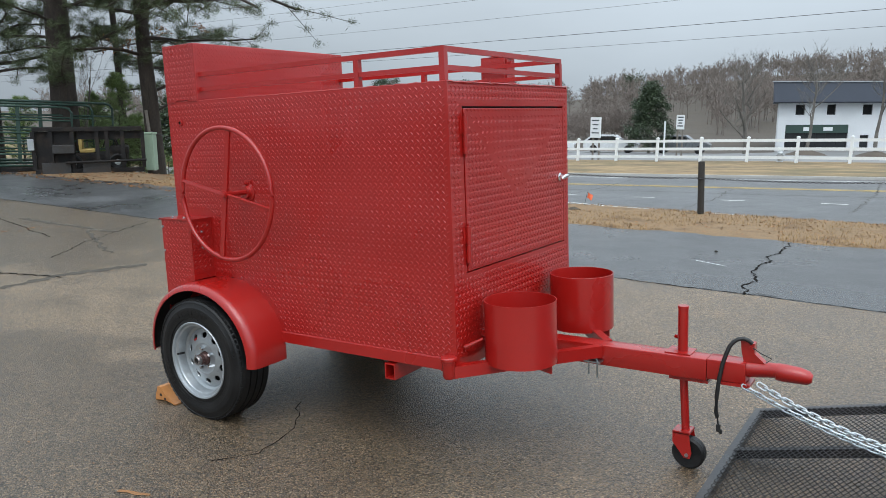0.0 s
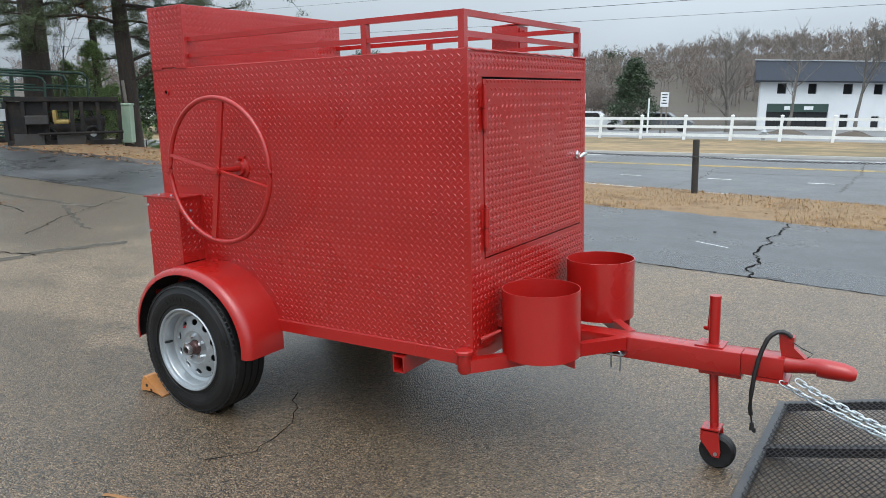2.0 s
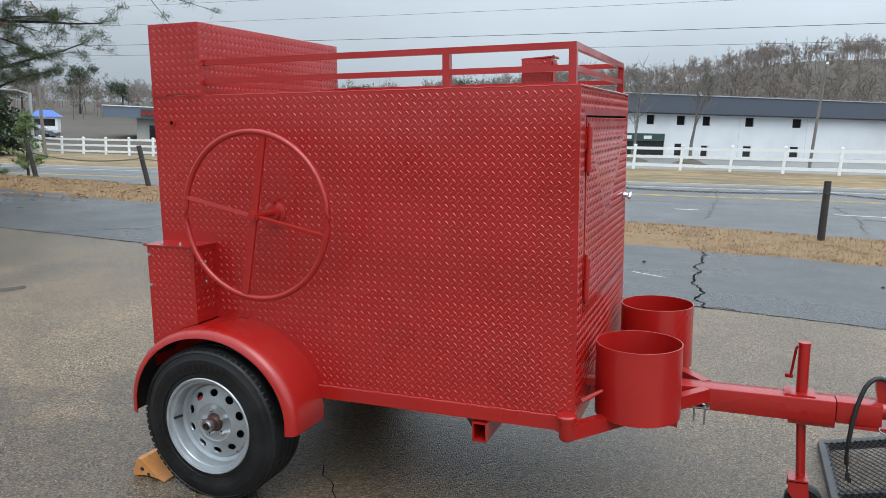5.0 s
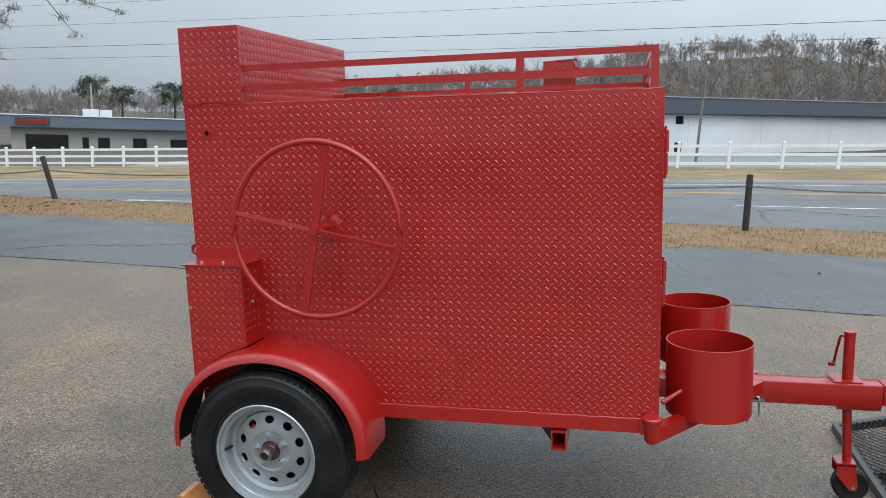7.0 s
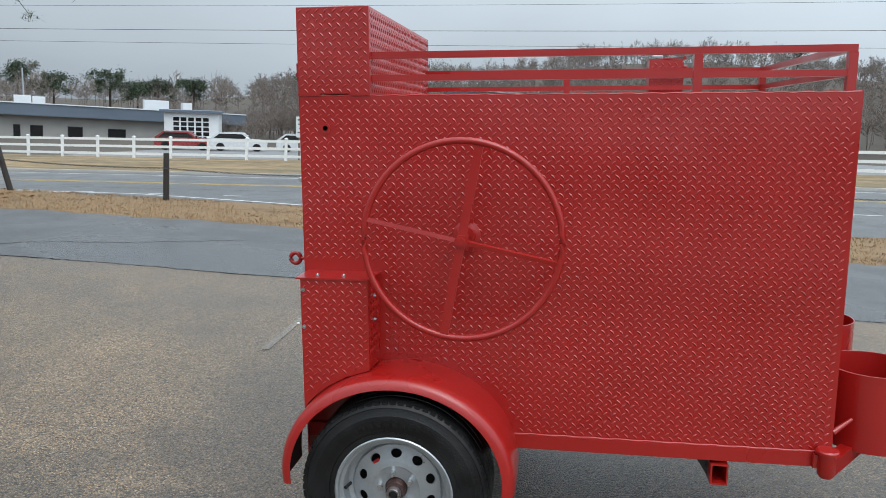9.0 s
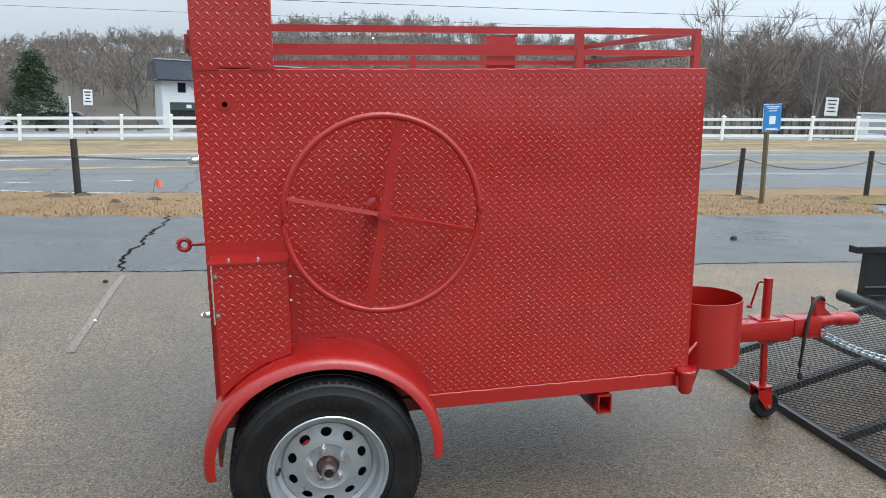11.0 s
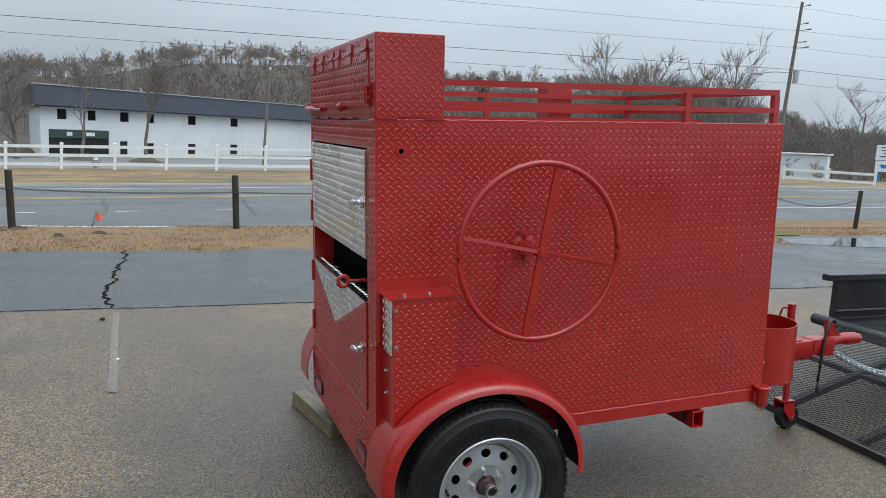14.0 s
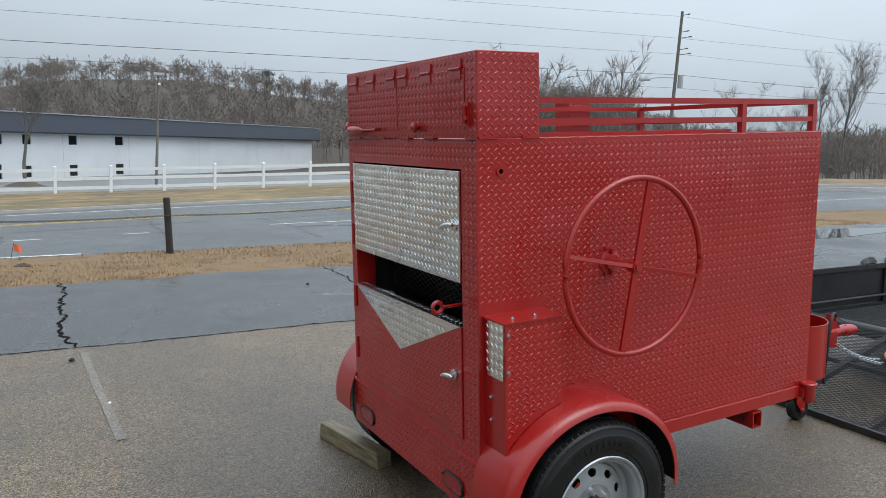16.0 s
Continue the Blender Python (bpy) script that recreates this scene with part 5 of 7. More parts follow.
edge = lambda x: 7.60 + wob(x, 0.06, 0.9, 0.2) + wob(x, 0.05, 5.0, 0.7) + 0.022 * max(0.0, -x - 5) * 1.6 + 1.35 * smooth((x - 9.4) / 1.3)
lot = strip("car_park_floor", wide, lambda x: -40.0, seam, lambda x, y: 0.0, LOT, "damp aggregate asphalt car park", category="car park", rows=4)
lane = strip("car_park_lane", wide, seam, edge, lambda x, y: 0.0, LANE, "smoother dark damp asphalt strip", category="car park", rows=2)
verge = strip("grass_verge", wide, lambda x: edge(x) - 0.03, lambda x: max(near_edge(x), edge(x) + 1.0), lambda x, y: ground_z(x, y) + 0.012 * smooth((y - edge(x)) / 0.25) - 0.004, GRASS, "straw-coloured dormant grass verge", category="verge", rows=16)

# cracks and marks in the asphalt
def ribbon(name, pts, w, mat, parent, z=0.004, seed=1, jag=0.01, label="", even=0.45):
    rnd = random.Random(seed)
    vs, fs = [], []
    pts = [Vector(p) for p in pts]
    line = []
    for p, q in zip(pts, pts[1:]):
        n = max(2, int((q - p).length / 0.05))
        line += [p.lerp(q, k / n) for k in range(n)]
    line.append(pts[-1])
    drift = 0.0
    for k, p in enumerate(line):
        d = (line[min(k + 1, len(line) - 1)] - line[max(k - 1, 0)]).normalized()
        s = Vector((-d.y, d.x))
        drift = drift * 0.7 + rnd.uniform(-jag, jag)
        ww = w * rnd.uniform(even, 1.75 - even)
        c = p + s * drift
        vs += [(*(c + s * ww / 2), z), (*(c - s * ww / 2), z)]
    fs = [(2 * i, 2 * i + 1, 2 * i + 3, 2 * i + 2) for i in range(len(line) - 1)]
    return raw(name, vs, fs, mat, parent, label)


ribbon("seam_crack", [(x, seam(x)) for x in np.linspace(-24, 24, 60)], 0.022, CRACK, lot, seed=2, jag=0.012)
ribbon("crack", [(1.86, 4.36), (1.80, 4.75), (1.88, 5.05), (1.72, 5.5), (1.78, 6.0), (1.70, 6.5), (1.76, 7.0), (1.74, 7.55)], 0.022, CRACK, lane, seed=3, jag=0.034)
ribbon("crack", [(1.86, 4.36), (1.98, 4.45), (2.15, 4.42)], 0.012, CRACK, lane, seed=33, jag=0.02)
ribbon("crack", [(-1.60, 4.42), (-1.66, 4.9), (-1.60, 5.5), (-1.64, 6.2), (-1.56, 6.9), (-1.60, 7.55)], 0.032, CRACK, lane, seed=4, jag=0.036)
ribbon("crack", [(-6.4, 4.45), (-5.7, 5.3), (-4.6, 5.7), (-3.4, 6.3)], 0.016, CRACK, lane, seed=5, jag=0.02)
ribbon("crack", [(6.3, 7.5), (8.1, 6.4), (10.5, 5.5)], 0.014, CRACK, lane, seed=6, jag=0.02)
ribbon("crack", [(-9.5, 3.2), (-7.9, 2.2), (-6.9, 1.3), (-5.4, 0.9), (-4.2, 1.3)], 0.03, CRACK, lot, seed=7, jag=0.03)
ribbon("crack", [(-12.5, 2.9), (-9.5, 3.2), (-6.8, 2.6)], 0.022, CRACK, lot, seed=8, jag=0.02)
ribbon("crack", [(-6.9, 4.2), (-6.0, 2.6), (-5.3, 1.8)], 0.018, CRACK, lot, seed=81, jag=0.03)
ribbon("crack", [(0.30, 0.20), (0.48, 0.0), (0.56, -0.15), (0.62, -0.42), (0.50, -0.62)], 0.006, CRACK, lot, seed=9, jag=0.02)
ribbon("rust_smear", [(0.36, -1.03), (0.46, -1.00), (0.52, -0.985)], 0.022, LITTER, lot, z=0.003, seed=21, jag=0.012)
ribbon("tyre_mark", [(-9.0, 3.31), (-7.9, 3.32), (-7.15, 3.33), (-6.45, 3.34)], 0.10, STAIN, lot, z=0.003, seed=15, jag=0.02)
ribbon("tyre_mark", [(-6.9, 3.23), (-6.1, 2.85), (-5.47, 2.54), (-5.0, 2.38)], 0.06, STAIN, lot, z=0.003, seed=16, jag=0.02)
ribbon("tyre_mark", [(-4.2, 0.68), (-4.28, 1.29), (-4.27, 1.59), (-4.17, 1.86), (-4.05, 2.2)], 0.12, STAIN, lot, z=0.003, seed=17, jag=0.03)
ribbon("parking_stripe", [(-1.53, 4.22), (-1.51, 3.2), (-1.47, 2.15)], 0.064, STRIPE, lot, seed=12, jag=0.002, even=0.84)
ribbon("parking_stripe", [(-6.5, 3.9), (-8.4, 0.8)], 0.08, STRIPE, lot, seed=13, jag=0.002, even=0.84)
ribbon("chalk_mark", [(1.05, 5.75), (1.42, 5.60)], 0.022, SIGN_WHITE, lane, seed=14, jag=0.002)

# road, kerb, far verge, far car park
rx = [float(v) for v in np.linspace(-150, 150, 121)]
far_edge = lambda x: road_y(x) + 4.35
road = strip("road", rx, lambda x: near_edge(x) - 0.6, far_edge, lambda x, y: road_z(x) + 0.012, ROAD, "grey damp asphalt road", category="road", rows=2)
strip("far_verge", rx, far_edge, lambda x: fence_y(x) + 1.0, lambda x, y: road_z(x) + 0.10, FAR_GRASS, "dormant grass strip behind the kerb", category="verge", rows=3)
kb = Build()
for a, c in zip(rx, rx[1:]):
    za, zc = road_z(a), road_z(c)
    kb.add([(a, far_edge(a) - 0.15, za + 0.01), (c, far_edge(c) - 0.15, zc + 0.01), (c, far_edge(c) - 0.13, zc + 0.115), (a, far_edge(a) - 0.13, za + 0.115), (c, far_edge(c) + 0.02, zc + 0.115), (a, far_edge(a) + 0.02, za + 0.115)], [(0, 1, 2, 3), (3, 2, 4, 5)])
part("kerb", kb, CONCRETE, road)


def line(x0, x1, f, w, mat, name, n=40):
    xs_ = [float(v) for v in np.linspace(x0, x1, n)]
    vs = [(x, f(x) + s * w / 2, road_z(x) + 0.018) for x in xs_ for s in (-1, 1)]
    return raw(name, vs, [(2 * i, 2 * i + 2, 2 * i + 3, 2 * i + 1) for i in range(n - 1)], mat, road)


line(-150, 150, lambda x: road_y(x) - 0.13, 0.12, YELLOW_PAINT, "yellow_line", n=121)
line(-150, 150, lambda x: road_y(x) + 0.13, 0.12, YELLOW_PAINT, "yellow_line", n=121)
line(-150, 150, lambda x: road_y(x) + 3.35, 0.15, WHITE_PAINT, "edge_line", n=121)
line(-60, -0.8, lerp_line([(-60, 20.3), (-13.3, 20.2), (-8, 18.7), (-5, 17.6), (-2.7, 17.0), (0, 16.5)]), 0.13, WHITE_PAINT, "edge_line", n=60)
for k in range(-8, 2):
    x = -2.2 + 2.66 * k
    line(x, x + 0.66, lambda x: 19.95 - 0.03 * x, 0.12, WHITE_PAINT, "lane_dash", n=3)
line(4.6, 60, lerp_line([(4.6, 20.1), (8.2, 19.6), (16.2, 18.4), (30, 15.8), (60, 8.5)]), 0.13, WHITE_PAINT, "lane_line", n=60)
for k, (a, c) in enumerate((((5.2, 19.2), (6.2, 19.0)), ((6.3, 18.85), (7.2, 18.3)), ((7.1, 18.2), (8.3, 17.9)))):
    p, q = Vector(a), Vector(c)
    s = Vector((-(q - p).y, (q - p).x)).normalized() * (0.10 + 0.05 * k)
    raw("worn_arrow", [(*(v), road_z(v.x) + 0.019) for v in (p - s, q - s * 0.6, q + s * 0.8, p + s)], [(0, 1, 2, 3)], WORN_PAINT, road)
for k, (x, y0, y1) in enumerate(((-7.2, 18.6, 27.6), (-2.6, 17.2, 23.4), (1.4, 18.0, 27.4), (4.9, 16.4, 22.0), (9.3, 17.0, 26.6), (13.6, 17.2, 25.0))):
    ribbon("road_crack", [(x, y0), (x + 0.15, (y0 + y1) / 2), (x - 0.1, y1)], 0.022, STAIN, road, z=road_z(x) + 0.024, seed=60 + k, jag=0.05)
line(-60, 45, lambda x: road_y(x) - 2.05 + 0.04 * math.sin(x * 0.9), 0.03, STAIN, "road_seam", n=90)
far_lot = strip("far_car_park", [x for x in rx if x > -32], lambda x: fence_y(x) + 1.0, lambda x: fence_y(x) + 22.0 + 36.0 * smooth((x + 12) / 6), lambda x, y: ground_z(x, y) + 0.06, FAR_LOT, "pale grey car park behind the fence", category="car park", rows=24)

# puddle on the lane against the verge, moss along its edge
def blob(name, cx, cy, rx_, ry_, z, mat, seed, label, category, kind="structure"):
    r_ = random.Random(seed)
    ph = [r_.uniform(0, math.tau) for _ in range(4)]
    out = []
    for k in range(64):
        a = math.tau * k / 64
        f = 1 + sum(0.16 / (i + 1) * math.sin((i + 2) * a + ph[i]) for i in range(4))
        out.append((cx + rx_ * f * math.cos(a), cy + ry_ * f * math.sin(a), z))
    return tagged(raw(name, out, [tuple(range(64))], mat, None, label, kind), category=category)


blob("puddle", 12.9, 7.95, 2.9, 0.72, 0.005, WATER, 4, "still rain puddle mirroring the sky", "puddle")
blob("moss_patch", 10.7, 9.25, 0.75, 0.35, 0.014, MOSS, 6, "yellow-green moss at the edge of the asphalt", "moss")

# plain dark wall added unseen behind the camera, to darken the red panels' reflections
back = part("unseen_dark_wall", Build().box(-48, -15.5, 0, 48, -15, 1.1), FRAME, None, "plain low dark wall added out of view to darken reflections", kind="structure")
tagged(back, category="wall")

# ---------------------------------------------------------------- verge: posts, chains, sign, flag
POSTS = [(-12.95, 10.0, -16, 0.86), (-9.46, 9.75, -15, 0.86), (-6.35, 9.68, 2, 0.83), (-3.15, 9.64, -1.5, 0.85), (0.02, 9.64, -2, 0.86), (3.28, 9.47, 0.5, 0.88), (5.85, 9.6, 1, 0.85), (9.0, 10.85, 0.5, 1.02), (11.5, 10.25, 0, 0.92), (13.95, 10.05, 2, 0.88)]
tops = []
for k, (x, y, lean, h) in enumerate(POSTS):
    p = Build().lathe([(0.0, -0.25), (0.055, -0.25), (0.053, 0.0), (0.050, h - 0.015), (0.045, h), (0.0, h + 0.004)], 14, (0, 0, 0), "z")
    rnd = random.Random(k)
    p.v = [(a * (1 + rnd.uniform(-0.05, 0.05)), b_ * (1 + rnd.uniform(-0.05, 0.05)), c) for a, b_, c in p.v]
    ob = part("bollard_post", p, POST, smooth=50)
    ob.matrix_world = pose(x, y, ground_z(x, y), 0, lean, 0)
    tagged(ob, "dark weathered wooden post leaning at the verge" if abs(lean) > 4 else "dark weathered wooden post standing in the verge", "post", "posts along the verge")
    tops.append(ob.matrix_world @ Vector((0, -0.062, h * (0.69 if x < 1 else 0.80))))
lb = Build().pipe([(0.018 * math.cos(a) + (0.010 if math.cos(a) > 0 else -0.010), 0.0115 * math.sin(a), 0) for a in np.linspace(0.2, 2 * math.pi + 0.2, 9)[:-1]], 0.0042, 4, closed=True)
for k, (a, c) in enumerate(zip(tops, tops[1:])):
    sag = 0.20 if k >= 6 else (0.12 if k == 0 else 0.035)
    vs, fs = [], []
    n = int((c - a).length / 0.043)
    pts = [a.lerp(c, i / n) - Vector((0, 0, 4 * sag * (i / n) * (1 - i / n))) for i in range(n + 1)]
    for i, (p, q) in enumerate(zip(pts, pts[1:])):
        m = Matrix.Translation((p + q) / 2) @ (q - p).to_track_quat("X", "Z").to_matrix().to_4x4() @ Matrix.Rotation(radians(90 * (i % 2) + 20), 4, "X")
        o = len(vs)
        vs += [tuple(m @ Vector(v)) for v in lb.v]
        fs += [tuple(j + o for j in f) for f in lb.f]
    tagged(raw("barrier_chain", vs, fs, BLACK), "dark steel chain hung between verge posts", "chain", "barrier chains")

sp = thing("information_sign", pose(8.2, 8.94, 0, 0, -3.0, 4), "blue information sign on a square wooden post", "sign")
part("sign_post", Build().chamfered(-0.022, -0.045, -0.2, 0.022, 0.045, 1.30, 0.006), SIGNPOST, sp)
plate = part("sign_plate", Build().chamfered(-0.13, -0.062, 1.275, 0.225, -0.050, 1.725, 0.004), SIGN_BLUE, sp, "blue sign face with white lettering")
part("sign_border", Build().chamfered(-0.138, -0.0495, 1.267, 0.233, -0.0455, 1.733, 0.002), SIGN_WHITE, sp, "thin white sign border")
for z, w in ((1.685, 0.27), (1.660, 0.20), (1.615, 0.16), (1.318, 0.22), (1.298, 0.26)):
    part("lettering_bar", Build().box(0.0475 - w / 2, -0.0645, z - 0.007, 0.0475 + w / 2, -0.0622, z + 0.007), SIGN_WHITE, sp)
part("pale_square", Build().box(-0.015, -0.0645, 1.39, 0.11, -0.0622, 1.53), SIGN_WHITE, sp)
fl = thing("marker_flag", pose(-2.1, 9.85, ground_z(-2.1, 9.85), 0, 12, 0), "small orange marker flag on a wire in the grass", "flag")
part("wire_staff", Build().rod((0, 0, -0.05), (0, 0, 0.24), 0.004, seg=5), WIRE, fl)
fb = Build()
gv = [(0.012 + 0.10 * i / 4, 0.018 * math.sin(i * 1.4 + j), 0.135 + 0.10 * j / 3 - 0.03 * (i / 4)) for j in range(4) for i in range(5)]
fb.add(gv + [(x, y + 0.002, z) for x, y, z in gv], [(j * 5 + i, j * 5 + i + 1, j * 5 + i + 6, j * 5 + i + 5) for j in range(3) for i in range(4)] + [(20 + j * 5 + i, 20 + j * 5 + i + 5, 20 + j * 5 + i + 6, 20 + j * 5 + i + 1) for j in range(3) for i in range(4)])
part("flag_cloth", fb, ORANGE, fl, smooth=60)

# straw blades, fallen leaves and bits on the ground
rnd = random.Random(11)
vs, fs = [], []
for _ in range(42000):
    x = rnd.uniform(-13, 17)
    y = edge(x) + rnd.random() ** 1.2 * 3.6
    if noise.noise((x * 0.7, y * 1.1, 0.3)) < -0.28:
        continue
    z = ground_z(x, y) + 0.003
    h, a, l_ = rnd.uniform(0.012, 0.05), rnd.uniform(0, math.tau), rnd.uniform(0.1, 0.9)
    dx, dy = math.cos(a), math.sin(a)
    k = len(vs)
    vs += [(x - dy * 0.006, y + dx * 0.006, z), (x + dy * 0.006, y - dx * 0.006, z), (x + dx * h * l_, y + dy * h * l_, z + h)]
    fs.append((k, k + 1, k + 2))
tagged(raw("straw_grass", vs, fs, BLADE, kind="stuff"), "short straw-coloured dormant grass blades", "grass")
vs, fs = [], []
for k in range(6600):
    if k < 3600:
        x, y = rnd.uniform(-26, -8.4), 0
        y = edge(x) - 0.6 + rnd.random() ** 1.4 * 6.0
    else:
        x = rnd.uniform(-8.5, 16)
        y = edge(x) + 0.1 + rnd.random() * 2.6
    z = (ground_z(x, y) if y > edge(x) else 0.0) + 0.012
    s, a, t = rnd.uniform(0.025, 0.06) * (1 if k < 3600 else 0.55), rnd.uniform(0, math.tau), rnd.uniform(0, 0.6)
    c, d = math.cos(a) * s, math.sin(a) * s
    o = len(vs)
    vs += [(x - c, y - d, z), (x + d * 0.6, y - c * 0.6, z + t * s), (x + c, y + d, z + 0.2 * s), (x - d * 0.6, y + c * 0.6, z + t * s * 0.7)]
    fs.append((o, o + 1, o + 2, o + 3))
for k in range(110):
    x, y = (rnd.uniform(-12, 9), rnd.uniform(-2.5, 7.4)) if k > 24 else (rnd.gauss(-7.75, 0.15), rnd.uniform(2.4, 3.2))
    s, a = rnd.uniform(0.006, 0.016) * (1 if k > 24 else 2.5), rnd.uniform(0, math.tau)
    c, d = math.cos(a) * s, math.sin(a) * s
    o = len(vs)
    vs += [(x - c, y - d, 0.005), (x + d * 0.6, y - c * 0.6, 0.009), (x + c, y + d, 0.006), (x - d * 0.6, y + c * 0.6, 0.009)]
    fs.append((o, o + 1, o + 2, o + 3))
tagged(raw("leaf_litter", vs, fs, LITTER, kind="stuff"), "scattered brown fallen leaves", "leaves")
for k, (x, y, s) in enumerate(((-1.632, 4.0, 0.022), (5.55, 5.7, 0.045), (1.1, 6.4, 0.02), (-1.47, 2.84, 0.012), (3.6, 6.2, 0.018))):
    g = Build().lathe([(0, 0), (1, 0.1), (0.9, 0.7), (0.4, 1.0), (0, 1.05)], 8, (0, 0, 0), "z")
    r2 = random.Random(k)
    g.v = [(a * s * r2.uniform(0.8, 1.2), b_ * s * r2.uniform(0.7, 1.2), c * s) for a, b_, c in g.v]
    ob = part("pebble", g, POST if k != 3 else SIGN_WHITE)
    ob.matrix_world = pose(x, y, 0.002)
    tagged(ob, "small dark stone lying on the asphalt" if k != 3 else "small pale chip lying on the asphalt", "stone", "loose stones")
for k, (x, y, w) in enumerate(((-3.35, 9.35, 0.22), (-1.95, 9.05, 0.12), (-2.45, 8.75, 0.09), (-3.05, 9.5, 0.15), (8.75, 10.7, 0.14), (8.3, 9.45, 0.22), (10.3, 9.5, 0.25))):
    m = Build().lathe([(0.0, 0.035), (0.4, 0.03), (0.8, 0.012), (1.0, -0.005)], 14, (0, 0, 0), "z")
    r2 = random.Random(90 + k)
    m.v = [(a * w * r2.uniform(0.7, 1.2), b_ * w * 0.55 * r2.uniform(0.7, 1.2), c * r2.uniform(0.6, 1.6)) for a, b_, c in m.v]
    ob = part("soil_mound", m, FOREST_FLOOR)
    ob.matrix_world = pose(x, y, ground_z(x, y) + 0.008)
    tagged(ob, "dark patch of bare soil dug up in the grass", "soil", "soil patches")

# ---------------------------------------------------------------- white fence across the road
fx, fposts = -75.0, []
while fx < 32.9:
    fposts.append((fx, fence_y(fx)))
    sl = (fence_y(fx + 1) - fence_y(fx - 1)) / 2
    fx += 2.33 / math.hypot(1, sl)
pm = Build().chamfered(-0.065, -0.065, -0.15, 0.065, 0.065, 1.20, 0.006)
pm.add([(-0.085, -0.085, 1.20), (0.085, -0.085, 1.20), (0.085, 0.085, 1.20), (-0.085, 0.085, 1.20), (-0.08, -0.08, 1.235), (0.08, -0.08, 1.235), (0.08, 0.08, 1.235), (-0.08, 0.08, 1.235), (0, 0, 1.285)],
       [(0, 3, 2, 1), (0, 1, 5, 4), (1, 2, 6, 5), (2, 3, 7, 6), (3, 0, 4, 7), (4, 5, 8), (5, 6, 8), (6, 7, 8), (7, 4, 8)])
PM = pm.mesh("fence_post", VINYL)
fence = thing("rail_fence", Matrix.Identity(4), "white three-rail vinyl fence along the far verge", "fence", kind="structure")
for k, (x, y) in enumerate(fposts):
    z = road_z(x) + 0.10
    o = new("fence_post", PM)
    o.parent = fence
    o.matrix_world = pose(x, y, z, 0, 1.7, 0)
    if k + 1 < len(fposts):
        x2, y2 = fposts[k + 1]
        for h in (0.24, 0.66, 1.07):
            part("fence_rail", bar(Build(), (x, y, z + h), (x2, y2, road_z(x2) + 0.10 + h), 0.04, 0.14), VINYL, fence)

# ---------------------------------------------------------------- white office building with navy fascia
U = Vector((0.778, 0.628, 0)).normalized()
N = Vector((U.y, -U.x, 0))              # towards the road
office = thing("office_building", Matrix(((U.x, -N.x, 0, -10.36), (U.y, -N.y, 0, 72.28), (0, 0, 1, 0), (0, 0, 0, 1))), "long white two-storey office building with navy metal fascia", "building")
LB, DB, FL, EV, RF = 61.6, 16.0, -2.9, 2.15, 3.97
OPEN = [(s, 1.05, s + w, 1.98) for s, w in ((1.6, 0.9), (4.6, 0.85), (8.05, 0.95), (11.1, 0.9), (16.3, 1.05), (22.3, 1.15))]
OPEN += [(s, -2.05, s + w, -0.95) for s, w in ((11.15, 0.8), (16.3, 1.0), (22.3, 1.1))] + [(8.0, -2.3, 8.85, -0.80), (0.75, -2.2, 6.8, 0.16)]
cuts = sorted({0.0, LB, *[o[0] for o in OPEN], *[o[2] for o in OPEN]})
wb = Build()
for a, c in zip(cuts, cuts[1:]):
    z = FL
    for o in sorted([o for o in OPEN if o[0] <= a + 1e-6 and o[2] >= c - 1e-6], key=lambda o: o[1]):
        wb.box(a, 0, z, c, 0.25, o[1])
        z = o[3]
    wb.box(a, 0, z, c, 0.25, EV)
wb.box(0, 0.25, FL, 0.25, DB, EV).box(LB - 0.25, 0.25, FL, LB, DB, EV).box(0.25, DB - 0.25, FL, LB - 0.25, DB, EV)
wb.v = [(x + 0.557 * max(0.0, y - 0.25), y, z) for x, y, z in wb.v]
part("wall", wb, STUCCO, office, "white panelled wall")
for s in (15.6, 24.2, 35.6, 47.7):
    part("panel_joint", Build().box(s - 0.012, -0.010, FL, s + 0.012, -0.004, EV), CONCRETE, office)
fb_ = Build().prism([(-0.75, EV - 0.05), (-0.9, EV + 0.08), (-0.55, RF), (DB + 0.5, RF), (DB + 0.5, EV - 0.05)], -1.0, LB + 1.0, "x")
fb_.v = [(x + 0.557 * max(0.0, y), y, z) for x, y, z in fb_.v]
part("fascia", fb_, NAVY, office, "navy standing-seam metal fascia")
part("roof_edge", Build().box(-1.05, -0.66, RF, LB + 1.05, -0.46, RF + 0.10), GALV, office)
for s, h in ((12.0, 0.5), (36, 0.35), (47.0, 0.6)):
    part("roof_vent", Build().rod((s, 2, RF), (s, 2, RF + h), 0.12), GALV, office)
for a, z0, c, z1 in OPEN:
    big = c - a > 3
    w = part("window", Build().box(a, 0.10, z0, a + 0.05, 0.16, z1).box(c - 0.05, 0.10, z0, c, 0.16, z1).box(a + 0.05, 0.10, z0, c - 0.05, 0.16, z0 + 0.05).box(a + 0.05, 0.10, z1 - 0.05, c - 0.05, 0.16, z1), FRAME, office, "dark framed shop front" if big else "")
    n = 6 if big else 1
    for k in range(n):
        p0, p1 = a + 0.05 + (c - a - 0.1) * k / n, a + 0.05 + (c - a - 0.1) * (k + 1) / n
        part("pane", Build().box(p0 + 0.015, 0.125, z0 + 0.05, p1 - 0.015, 0.135, z1 - 0.05), GLASS, w)
    if big:
        part("sign_band", Build().box(a, 0.02, z1 - 0.75, c, 0.09, z1 - 0.02), AWNING, office, "dark green sign band")
